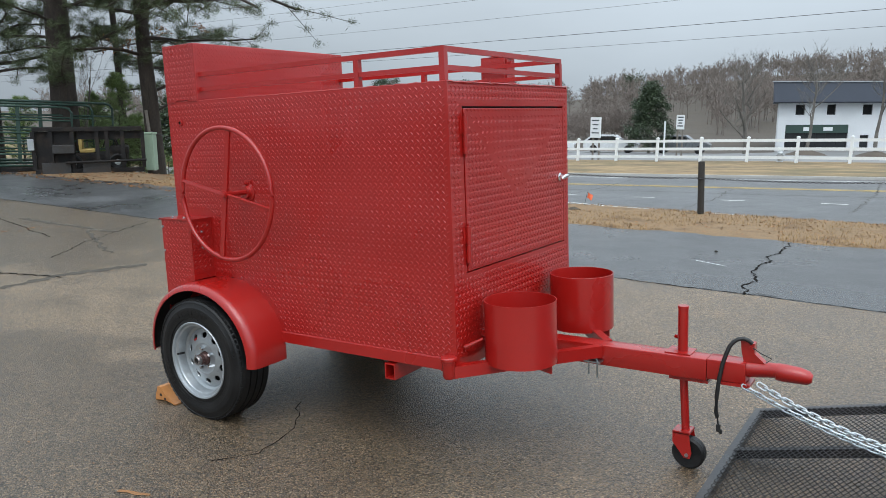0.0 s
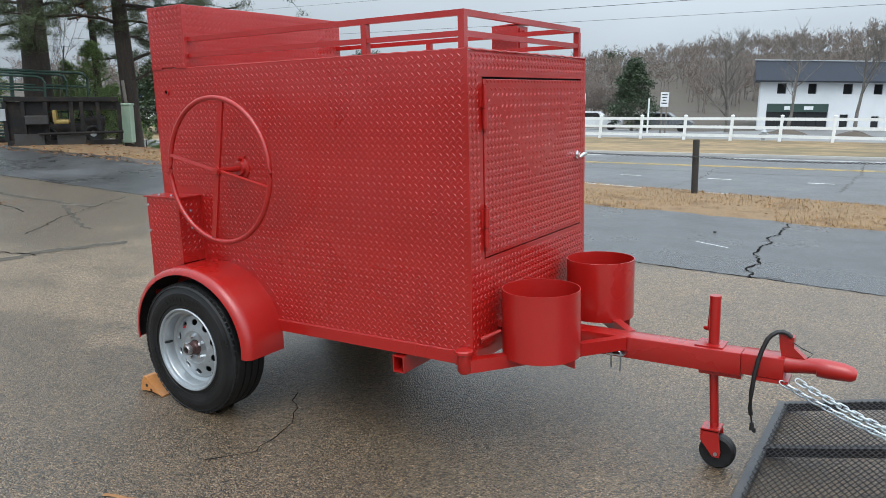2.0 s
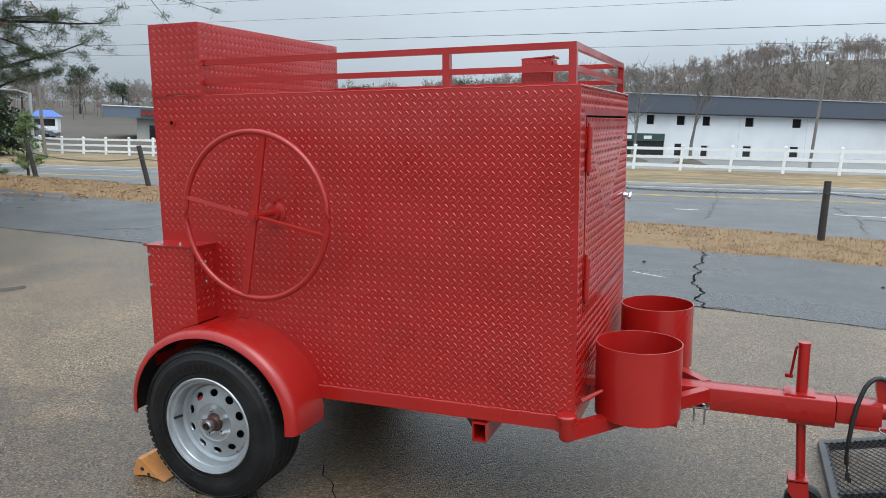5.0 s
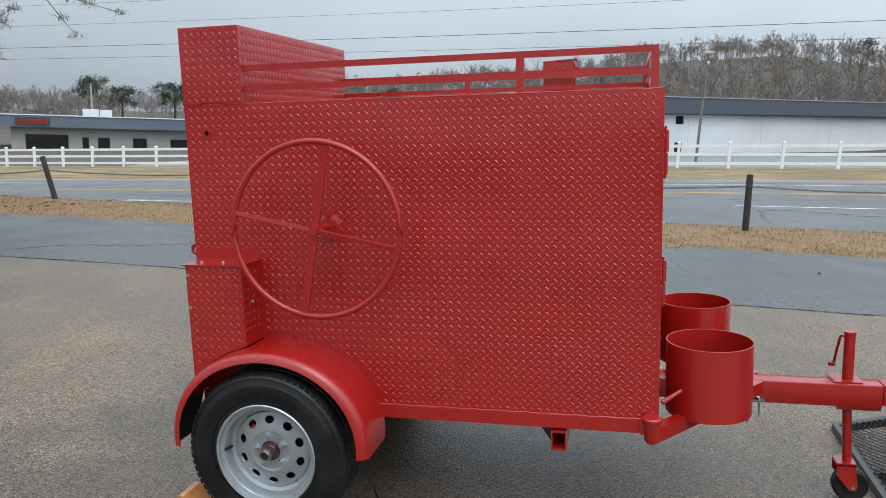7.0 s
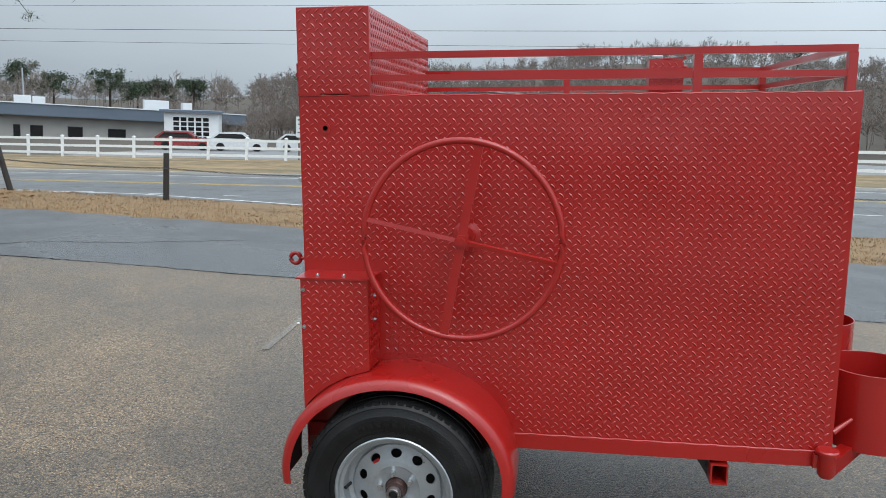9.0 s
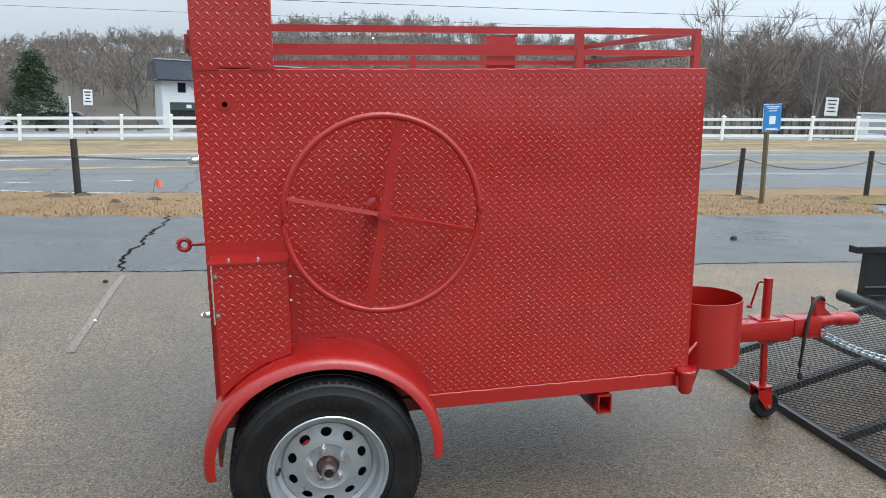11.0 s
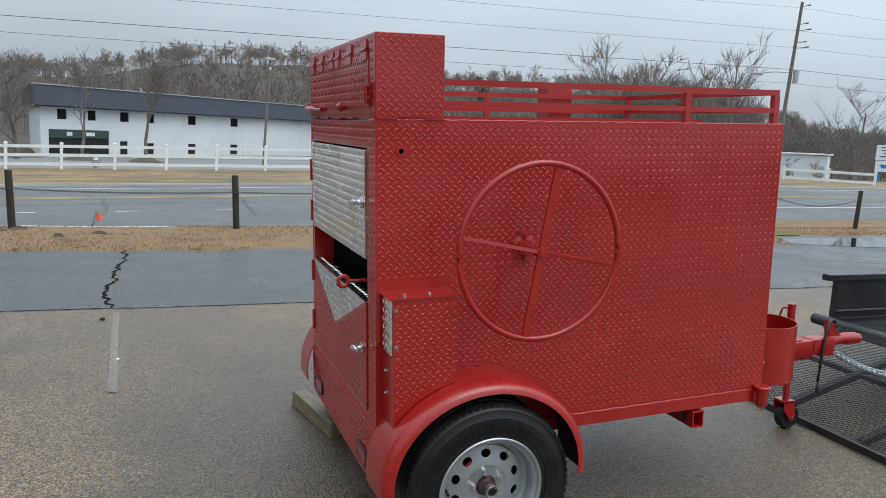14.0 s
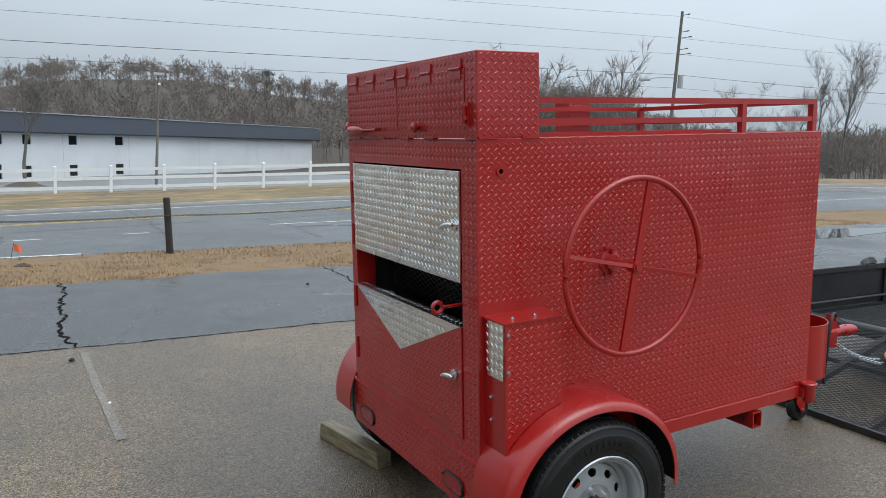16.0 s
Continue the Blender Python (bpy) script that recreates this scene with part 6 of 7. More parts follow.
        for q, l_ in ((2.0, 0.55), (4.1, 0.9)):
            part("sign_patch", Build().chamfered(a + q - l_ / 2, -0.004, z1 - 0.55, a + q + l_ / 2, 0.018, z1 - 0.22, 0.01), SIGN_WHITE, office, "plain pale shop sign patch")
part("interior_wall", Build().box(2.2, 2.5, FL, LB - 0.3, 2.6, EV - 0.1), FRAME, office)

# ---------------------------------------------------------------- low shop on the left with grey-blue fascia
P, Q = Vector((-60.6, 62.4, 0)), Vector((-42.0, 76.4, 0))
U2 = (Q - P).normalized()
N2 = Vector((U2.y, -U2.x, 0))
shop = thing("shop_building", Matrix(((U2.x, -N2.x, 0, P.x), (U2.y, -N2.y, 0, P.y), (0, 0, 1, 0), (0, 0, 0, 1))) @ pose(0, 0, 0, 0, 1.3, 0), "low grey shop building with slate-blue fascia", "building")
OP2 = [(2.5, -2.45, 6.5, -0.62), (7.8, -2.7, 8.45, -0.85), (9.3, -2.35, 10.5, -0.85), (12.75, -2.3, 14.2, -0.85), (16.6, -2.3, 18.4, -0.9)]
cuts = sorted({1.2, 30.0, *[o[0] for o in OP2], *[o[2] for o in OP2]})
wb = Build()
for a, c in zip(cuts, cuts[1:]):
    z = -3.2
    for o in [o for o in OP2 if o[0] <= a + 1e-6 and o[2] >= c - 1e-6]:
        wb.box(a, 0, z, c, 0.2, o[1])
        z = o[3]
    wb.box(a, 0, z, c, 0.2, 0.2)
wb.box(1.2, 0.2, -3.2, 1.4, 12, 0.2)
part("wall", wb, CONCRETE, shop, "pale grey rendered wall")
part("fascia", Build().box(-2.0, -1.1, 0.12, 31, 13, 1.30), SLATE, shop, "slate-blue metal fascia")
part("roof_edge", Build().box(-2.1, -1.2, 1.30, 31, -0.9, 1.40), SIGN_WHITE, shop)
for a, z0, c, z1 in OP2:
    w = part("window", Build().box(a, 0.06, z0, c, 0.10, z0 + 0.06).box(a, 0.06, z1 - 0.06, c, 0.10, z1).box(a, 0.06, z0 + 0.06, a + 0.06, 0.10, z1 - 0.06).box(c - 0.06, 0.06, z0 + 0.06, c, 0.10, z1 - 0.06), FRAME, shop)
    part("pane", Build().box(a + 0.06, 0.07, z0 + 0.06, c - 0.06, 0.08, z1 - 0.06), GLASS, w)
part("sign_board", Build().box(1.75, -1.2, 0.30, 4.9, -1.11, 1.10), FRAME, shop)
lb2 = Build()
for k, w in enumerate((0.28, 0.12, 0.2, 0.3, 0.28, 0.28, 0.24, 0.3, 0.3, 0.26)):
    x = 1.95 + k * 0.29
    lb2.box(x, -1.24, 0.50, x + w * 0.8, -1.205, 0.90)
part("sign_bars", lb2, SIGN_RED, shop, "plain red sign shapes")
for s, w, h in ((7.9, 1.6, 0.5), (9.6, 1.2, 0.45), (20.5, 2.6, 0.8), (24.6, 1.0, 0.7)):
    part("roof_unit", Build().chamfered(s, 2.0, 1.3, s + w, 3.4, 1.3 + h + 0.3, 0.03), SIGN_WHITE, shop)

# ---------------------------------------------------------------- poles and wires
lp = thing("lamp_pole", Matrix.Identity(4), "tall grey pole with a floodlight cluster on top", "lamp post")
part("pole", Build().rod((6.72, 56.9, -2.2), (7.12, 56.83, 6.35), 0.115, 0.08, 10), POLE, lp)
part("lamp_head", Build().chamfered(6.75, 56.6, 6.35, 7.5, 57.0, 6.55, 0.04), GALV, lp)
part("junction_box", Build().rod((7.12, 56.83, 5.6), (7.12, 56.6, 5.75), 0.10), GALV, lp)
up = thing("utility_pole", Matrix.Identity(4), "leaning grey wooden utility pole with cables and lamp arm", "utility pole")
B0, T0 = Vector((33.82, 33.02, -0.6)), Vector((34.02, 32.55, 10.2))
d0 = T0 - B0
at_h = lambda z: B0 + d0 * ((z - B0.z) / d0.z)
part("pole", Build().rod(B0, T0, 0.13, 0.085, 12), POLE, up, smooth=40)
for z, l_ in ((9.95, 0.5), (8.95, 0.55), (8.6, 0.75), (7.9, 0.6), (7.6, 0.8)):
    p = at_h(z)
    part("insulator_arm", Build().rod(p, p + Vector((l_ * 0.7, -l_ * 0.65, 0.10)), 0.02).rod(p + Vector((l_ * 0.5, -l_ * 0.46, 0.07)), p + Vector((l_ * 0.7, -l_ * 0.65, 0.10)), 0.04), POLE, up)
p = at_h(6.2)
part("lamp_arm", Build().pipe([p, p + Vector((-0.6, 0.6, 0.05)), p + Vector((-1.1, 1.1, -0.02))], 0.03, 6), GALV, up)
part("lamp_head", Build().chamfered(-0.35, -0.12, -0.08, 0.35, 0.12, 0.07, 0.03, Matrix.Translation(p + Vector((-1.3, 1.3, -0.08))) @ Matrix.Rotation(radians(-45), 4, "Z")), GALV, up)
part("transformer", Build().rod(at_h(5.9) + Vector((0.22, -0.22, -0.3)), at_h(5.9) + Vector((0.22, -0.22, 0.45)), 0.16), GALV, up)
for z, zl, zr, r, sag in ((9.9, 8.9, 8.9, 0.006, 1.5), (8.6, 7.6, 7.9, 0.007, 0.75), (7.65, 6.7, 7.0, 0.007, 0.9), (6.4, 5.2, 5.2, 0.012, 0.7), (5.6, 4.6, 4.7, 0.008, 0.6)):
    a = at_h(z)
    pts = []
    for k in range(31):
        t = k / 30
        pts.append((a.x + (-110 - a.x) * t, a.y + (36 - a.y) * t, a.z + (zl - a.z) * t - 4 * sag * t * (1 - t)))
    tagged(part("power_line", Build().pipe(pts, r, 5), WIRE), "dark overhead power cable", "cable", "overhead cables")
    pts = [(a.x + 60 * t, a.y - 24 * t, a.z + (zr - a.z) * t - 4 * sag * t * (1 - t)) for t in (k / 20 for k in range(21))]
    tagged(part("power_line", Build().pipe(pts, r, 5), WIRE), "dark overhead power cable", "cable", "overhead cables")
tagged(part("utility_pole", Build().rod((36.5, 44.3, -1.6), (36.7, 44.25, 5.7), 0.075, 0.055, 8), POLE), "thin grey pole at the edge of the wood", "utility pole")
flagpole = tagged(part("utility_pole", Build().rod((-60.0, 76.2, ground_z(-60, 76.2)), (-60.0, 76.2, 4.9), 0.11, 0.08, 8), GALV), "thin pale pole behind the low shop", "utility pole")
tagged(part("utility_pole", Build().rod((-39.0, 33.1, -2.3), (-39.35, 33.1, 3.6), 0.11, 0.08, 8), POLE), "thin dark wooden utility pole", "utility pole")
lpole = tagged(part("street_lamp", Build().rod((-43.9, 36.4, -2.4), (-43.9, 36.4, 2.2), 0.13, 0.10, 8).pipe([(-43.9, 36.4, 2.1), (-44.4, 35.8, 2.35), (-45.2, 34.9, 2.4)], 0.05, 5).chamfered(-45.6, 34.5, 2.32, -45.0, 35.1, 2.46, 0.04), GALV), "wooden street lamp with a short curved arm", "street lamp")


def panel_sign(x, y, z0, z1, w, legs, label, turn=0.0, rows=4, leg_mat=POLE):
    s = thing("notice_board", pose(x, y, 0, 0, 0.4, turn), label, "sign")
    part("board", Build().chamfered(-w / 2, -0.04, z0, w / 2, 0.04, z1, 0.01), SIGN_WHITE, s)
    for q in (-w * 0.3, w * 0.3):
        part("leg", Build().box(q - 0.045, 0.045, ground_z(x, y), q + 0.045, 0.12, z0 + 0.3), leg_mat, s)
    tb_ = Build()
    for k in range(rows):
        z = z1 - (z1 - z0) * (k + 0.8) / (rows + 1)
        ww = w * (0.7 - 0.12 * (k % 3))
        tb_.box(-ww / 2, -0.046, z - 0.035, ww / 2, -0.041, z + 0.035)
    part("lettering_bars", tb_, DARKTEXT, s)
    return s


panel_sign(-9.95, 41.4, 0.50, 1.32, 0.45, 2, "white notice board on two wooden legs", 8)
panel_sign(-14.2, 39.2, 0.02, 1.20, 0.72, 2, "tall white notice board with unreadable rows", -14)
panel_sign(28.9, 33.05, 1.30, 2.26, 0.62, 2, "white notice board on two legs", -38)
s = panel_sign(45.4, 34.8, 1.35, 2.35, 1.55, 2, "white roadside sign panel on blue legs", -48, 4, SIGN_BLUE)
s2 = panel_sign(45.45, 34.75, 0.55, 1.30, 1.6, 2, "white roadside sign panel with a blue bar", -48, 1, SIGN_BLUE)
part("blue_bar", Build().box(-0.45, -0.050, 0.80, 0.45, -0.0465, 1.05), SIGN_BLUE, s2)
tagged(part("utility_marker", Build().rod((-10.9, 41.6, -1.6), (-10.9, 41.6, 0.95), 0.05, seg=8), SIGN_WHITE), "thin white marker pole behind the fence", "marker pole")
hyd = thing("fire_hydrant", pose(-3.8, 37.6, road_z(-3.8) + 0.05), "pale grey fire hydrant in the far grass", "hydrant")
part("barrel", Build().lathe([(0, 0), (0.16, 0), (0.16, 0.05), (0.11, 0.07), (0.11, 0.42), (0.15, 0.44), (0.15, 0.47), (0.12, 0.50), (0.09, 0.60), (0.03, 0.64), (0.03, 0.70), (0, 0.70)], 16, (0, 0, 0), "z"), GALV, hyd, smooth=35)
part("outlet", Build().rod((-0.2, 0, 0.36), (0.2, 0, 0.36), 0.05).rod((0, 0, 0.36), (0, -0.2, 0.36), 0.065), GALV, hyd)
white = thing("white_outbuilding", pose(33.7, 36.4, 0.0, 0, 0, -50), "small low white outbuilding with a grey shutter", "building")
part("wall", Build().box(0, 0, -1.2, 5.4, 0.15, 1.45).box(0, 0.15, -1.2, 0.15, 4, 1.45).box(5.25, 0.15, -1.2, 5.4, 4, 1.45).box(0.15, 3.85, -1.2, 5.25, 4, 1.45), SIGN_WHITE, white)
part("roof", Build().prism([(-0.15, 1.44), (5.55, 1.50), (5.55, 1.58), (-0.15, 1.52)], -0.2, 4.2, "y"), VINYL, white, "pale flat roof")
part("shutter", Build().box(0.5, -0.03, 0.35, 1.9, -0.004, 1.20), GALV, white, "grey shutter")
part("shutter_trim", Build().box(0.42, -0.04, 0.28, 0.5, -0.002, 1.27).box(1.9, -0.04, 0.28, 1.98, -0.002, 1.27).box(0.5, -0.04, 1.20, 1.9, -0.002, 1.27), VINYL, white)
low = thing("low_fence", pose(31.2, 29.6, 0.0, 0, 0, -50), "short white rail fence by the outbuilding", "fence")
for q in (0.0, 2.2, 4.4):
    part("post", Build().chamfered(q - 0.07, -0.07, -1.4, q + 0.07, 0.07, 0.85, 0.01), VINYL, low)
for q in (0.22, 0.66):
    part("rail", Build().box(0.07, -0.02, q - 0.07, 2.13, 0.02, q + 0.07).box(2.27, -0.02, q - 0.07, 4.33, 0.02, q + 0.07), VINYL, low)

# ---------------------------------------------------------------- trees
def limbs(rnd, height, r0, levels, spread=0.55, first=0.3, kids=(3, 5), bend=0.18, up=0.35, lean=(0, 0)):
    """Tapered limb segments (a, b, ra, rb, level) of a bare tree rooted at the origin."""
    out = []

    def grow(p, d, length, r, level, n):
        pts = [(p, r)]
        for k in range(n):
            j = Vector((rnd.uniform(-1, 1), rnd.uniform(-1, 1), rnd.uniform(-0.4, 0.6))) * bend
            d = (d + j + Vector((0, 0, up * 0.15))).normalized()
            q = p + d * (length / n)
            r2 = r * (0.80 if level else 0.86)
            out.append((p, q, r, r2, level))
            p, r = q, r2
            pts.append((p, r))
        if level < levels:
            lo = first if level == 0 else 0.25
            for k in range(rnd.randint(*kids) + (2 if level == 0 else 0)):
                t = rnd.uniform(lo, 1.0)
                i = min(n - 1, int(t * n))
                a, ra = pts[i]
                b_, rb = pts[i + 1]
                f = t * n - i
                s = a.lerp(b_, min(1.0, f))
                ang = rnd.uniform(0, math.tau)
                side = Vector((math.cos(ang), math.sin(ang), 0))
                nd = (d * (1 - spread) + side * spread + Vector((0, 0, up * rnd.random()))).normalized()
                grow(s, nd, length * rnd.uniform(0.38, 0.62) * (1.15 - 0.5 * t * (level == 0)), max(0.004, (ra + (rb - ra) * f) * 0.55), level + 1, 4 if level == 0 else 3)

    grow(Vector((0, 0, 0)), Vector((lean[0], lean[1], 1)).normalized(), height, r0, 0, 7)
    return out


def limb_mesh(segs, sides=(8, 5, 3, 3, 3)):
    vs, fs = [], []
    for a, b_, ra, rb, lv in segs:
        n = sides[min(lv, len(sides) - 1)]
        q = (b_ - a).to_track_quat("Z", "Y")
        k = len(vs)
        ring = [q @ Vector((math.cos(math.tau * i / n), math.sin(math.tau * i / n), 0)) for i in range(n)]
        vs += [tuple(a + p * ra) for p in ring] + [tuple(b_ + p * rb) for p in ring]
        fs += [(k + i, k + (i + 1) % n, k + n + (i + 1) % n, k + n + i) for i in range(n)]
    return vs, fs


def twigs(rnd, segs, count, size, lv=2, thick=0.012):
    """Slender twig slivers on the outer limbs."""
    outer = [s for s in segs if s[4] >= lv] or segs
    vs, fs = [], []
    for _ in range(count):
        a, b_, ra, rb, _l = rnd.choice(outer)
        p = a.lerp(b_, rnd.random())
        d = ((b_ - a).normalized() * 1.1 + Vector((rnd.uniform(-1, 1), rnd.uniform(-1, 1), rnd.uniform(-0.5, 0.8)))).normalized() * size * rnd.uniform(0.5, 1.2)
        s = d.cross(Vector((rnd.uniform(-1, 1), rnd.uniform(-1, 1), 0.3))).normalized() * size * thick
        k = len(vs)
        vs += [tuple(p - s), tuple(p + s), tuple(p + d)]
        fs.append((k, k + 1, k + 2))
    return vs, fs


def bare_tree(x, y, z, height, r0, seed, label, lean=(0.03, 0), first=0.3, spread=0.6, levels=3, kids=(3, 5), tw=1500):
    rnd_ = random.Random(seed)
    segs = limbs(rnd_, height * 0.74, r0, levels, spread, first, kids, lean=lean, up=0.75, bend=0.14)
    t = thing("bare_tree", pose(x, y, z), label, "tree", "bare trees")
    trunk = [s for s in segs if s[4] == 0]
    vs, fs = limb_mesh(trunk)
    raw("trunk", vs, fs, GREYBARK, t, smooth=60)
    vs, fs = limb_mesh([s for s in segs if s[4] > 0])
    v2, f2 = twigs(rnd_, segs, int(tw * 2.6), height * 0.062, 2, 0.0075)
    raw("crown", vs + v2, fs + [tuple(i + len(vs) for i in f) for f in f2], GREYBARK, t, kind="stuff")


gz = ground_z
bare_tree(-6.4, 62.8, gz(-6.4, 62.8), 7.9, 0.16, 5, "bare grey street tree in front of the office", spread=0.72, first=0.28, kids=(4, 6), tw=1500)
bare_tree(-1.7, 63.2, gz(-1.7, 63.2), 8.7, 0.17, 8, "bare grey street tree in front of the office", spread=0.72, first=0.28, kids=(4, 6), tw=1600)
bare_tree(-10.6, 61.0, gz(-10.6, 61), 7.8, 0.22, 12, "broad bare grey tree beside the office", spread=0.74, first=0.2, kids=(4, 6), tw=1500)
bare_tree(38.0, 46.0, gz(38, 46), 7.0, 0.16, 15, "bare pale tree at the edge of the wood", spread=0.7)
for k, (x, y, h) in enumerate(((71, 49, 12.5), (77, 50, 14.5), (84, 44, 11.5))):
    bare_tree(x, y, gz(x, y) - 0.3, h, 0.15, 30 + k, "tall slender bare tree at the edge of the wood", spread=0.5, first=0.35, kids=(4, 6), tw=2000)


bare_tree(49.0, 40.6, gz(49, 40.6) - 0.2, 7.8, 0.12, 41, "broad bare grey tree beside the white outbuilding", spread=0.72, first=0.35, kids=(4, 6), tw=1500)
bare_tree(64.5, 46.8, gz(64.5, 46.8) - 0.2, 9.8, 0.13, 42, "broad bare pale tree at the edge of the wood", spread=0.7, first=0.3, kids=(4, 6), tw=1500)
for k, (x, y) in enumerate(((35.3, 33.3), (36.4, 32.2), (37.4, 31.0), (34.3, 34.6))):
    bare_tree(x, y, gz(x, y) - 0.2, 1.5, 0.035, 90 + k, "dense leafless shrub before the outbuilding", spread=0.85, first=0.02, kids=(5, 7), tw=900)


for x, y in ((-1.7, 63.2), (-6.4, 62.8)):
    m = Build().lathe([(0.0, 0.40), (0.5, 0.34), (1.1, 0.14), (1.6, -0.03)], 18, (0, 0, 0), "z")
    r2 = random.Random(int(y * 10))
    m.v = [(a * r2.uniform(0.85, 1.15), b_ * r2.uniform(0.85, 1.15), c * r2.uniform(0.8, 1.2)) for a, b_, c in m.v]
    ob = part("mulch_mound", m, FOREST_FLOOR, smooth=60)
    ob.matrix_world = pose(x, y, gz(x, y) + 0.06)
    tagged(ob, "dark mulch heaped round a street tree", "mulch", "mulch mounds")


def leaf_clumps(rnd_, centres, per, radius, leaf, wide=0.5, droop=0.0):
    vs, fs = [], []
    for c, s in centres:
        for _ in range(per):
            d = Vector((rnd_.gauss(0, 1), rnd_.gauss(0, 1), rnd_.gauss(0, 0.8)))
            p = c + d * radius * s * 0.5
            a = Vector((rnd_.uniform(-1, 1), rnd_.uniform(-1, 1), rnd_.uniform(-0.5, 0.9) - droop)).normalized() * leaf * rnd_.uniform(0.6, 1.3)
            b_ = a.cross(Vector((rnd_.uniform(-1, 1), rnd_.uniform(-1, 1), rnd_.uniform(-1, 1)))).normalized() * leaf * wide
            k = len(vs)
            vs += [tuple(p - a), tuple(p + b_), tuple(p + a), tuple(p - b_)]
            fs.append((k, k + 1, k + 2, k + 3))
    return vs, fs


def evergreen(x, y, z, height, width, seed, label, leaf=0.16, n=110, per=60):
    rnd_ = random.Random(seed)
    t = thing("evergreen_tree", pose(x, y, z), label, "tree", "evergreen trees")
    raw("trunk", *limb_mesh([(Vector((0, 0, 0)), Vector((0.05, 0, height * 0.8)), height * 0.025, height * 0.008, 0)]), GREYBARK, t)
    cs = []
    for k in range(n):
        h = rnd_.random() ** 0.8
        rr = width / 2 * (1 - h) ** 0.6 * (0.55 + 0.45 * rnd_.random()) * (1 + 0.25 * math.sin(h * 17 + seed))
        a = rnd_.uniform(0, math.tau)
        cs.append((Vector((rr * math.cos(a), rr * math.sin(a), height * (0.10 + 0.88 * h))), rnd_.uniform(0.6, 1.2)))
    raw("crown", *leaf_clumps(rnd_, cs, per, width * 0.11, leaf), EVERGREEN, t, kind="stuff")


evergreen(-16.3, 54.8, gz(-16.3, 54.8), 5.4, 4.3, 3, "dense dark evergreen magnolia behind the fence", leaf=0.085, n=170, per=85)
evergreen(-46.6, 34.9, gz(-46.6, 34.9), 4.9, 6.0, 4, "broad dark evergreen tree across the road", leaf=0.16, n=190, per=50)
evergreen(-52.3, 31.8, gz(-52.3, 31.8), 3.6, 7.0, 6, "broad dark evergreen tree across the road", leaf=0.16, n=170, per=45)
for k, (x, y, h) in enumerate(((-132, 124, 10), (-126, 130, 7), (-108, 137, 9.5), (-103, 141, 7.5), (-84, 148, 7.2), (-93, 145, 8.8), (-88, 147, 6.5), (-142, 118, 8.5), (-78, 152, 7.4))):
    rnd_ = random.Random(60 + k)
    t = thing("pine_tree", pose(x, y, gz(x, y)), "distant pine with a flat dark crown", "tree", "distant pines")
    raw("trunk", *limb_mesh([(Vector((0, 0, 0)), Vector((0.4, 0, h * 0.92)), 0.24, 0.10, 0)]), BARK, t)
    cs = [(Vector((rnd_.gauss(0, 1.5), rnd_.gauss(0, 1.5), h * (0.42 + 0.56 * math.sqrt(rnd_.random())))), rnd_.uniform(0.6, 1.1)) for _ in range(24)]
    raw("crown", *leaf_clumps(rnd_, cs, 130, 1.25, 0.20), EVERGREEN, t, kind="stuff")


def pine(x, y, height, r0, seed, label, lean=(0, 0), n_limb=16, low=0.3, reach=3.6, tufts=7, fork=None, extra=()):
    """A pine near by: bark trunk, bare and tufted limbs, sprays of needles."""
    rnd_ = random.Random(seed)
    t = thing("pine_tree", pose(x, y, gz(x, y) - 0.05), label, "tree", "pines beside the car park")
    pts, p = [], Vector((0, 0, 0))
    d = Vector((lean[0], lean[1], 1)).normalized()
    for k in range(9):
        pts.append((p.copy(), r0 * (1.12 if k == 0 else 1.0) * (1 - 0.07 * k)))
        d = (d + Vector((rnd_.uniform(-0.03, 0.03), rnd_.uniform(-0.03, 0.03), 0.02))).normalized()
        p = p + d * height / 8
    raw("trunk", *limb_mesh([(a[0], b_[0], a[1], b_[1], 0) for a, b_ in zip(pts, pts[1:])], (14,)), BARK, t, smooth=60)
    branches, tips = [], []
    for k in range(n_limb + len(extra)):
        if k < n_limb:
            h = rnd_.uniform(low, 1.0) * height
            a = rnd_.uniform(0, math.tau)
            l_ = reach * rnd_.uniform(0.5, 1.1)
            rise = rnd_.uniform(-0.1, 0.35)
        else:
            h, a, l_, rise = extra[k - n_limb]
        i = min(7, int(h / height * 8))
        p = pts[i][0].lerp(pts[i + 1][0], h / height * 8 - i)
        r = 0.035 * l_ / 3 + 0.02
        d = Vector((math.cos(a), math.sin(a), rise)).normalized()
        for s in range(5):
            d = (d + Vector((rnd_.uniform(-0.22, 0.22), rnd_.uniform(-0.22, 0.22), rnd_.uniform(-0.18, 0.16)))).normalized()
            q = p + d * l_ / 5
            branches.append((p, q, r, r * 0.78, 1))
            if s >= 1:
                for _ in range(tufts // 2):
                    dd = (d * 0.4 + Vector((rnd_.uniform(-1, 1), rnd_.uniform(-1, 1), rnd_.uniform(-0.5, 0.5)))).normalized() * l_ * rnd_.uniform(0.10, 0.26)
                    e = p.lerp(q, rnd_.random())
                    branches.append((e, e + dd, r * 0.35, r * 0.15, 2))
                    tips.append(e + dd)
                    tips.append(e + dd * 0.6)
            p, r = q, r * 0.78
        tips.append(p)
    raw("branchwork", *limb_mesh(branches), BARK, t, kind="stuff")
    vs, fs = [], []
    for c in tips:
        for _ in range(85):
            d = Vector((rnd_.gauss(0, 1), rnd_.gauss(0, 1), rnd_.gauss(0.25, 0.7))).normalized() * rnd_.uniform(0.08, 0.17)
            c2 = c + Vector((rnd_.gauss(0, 0.075), rnd_.gauss(0, 0.075), rnd_.gauss(0, 0.05)))
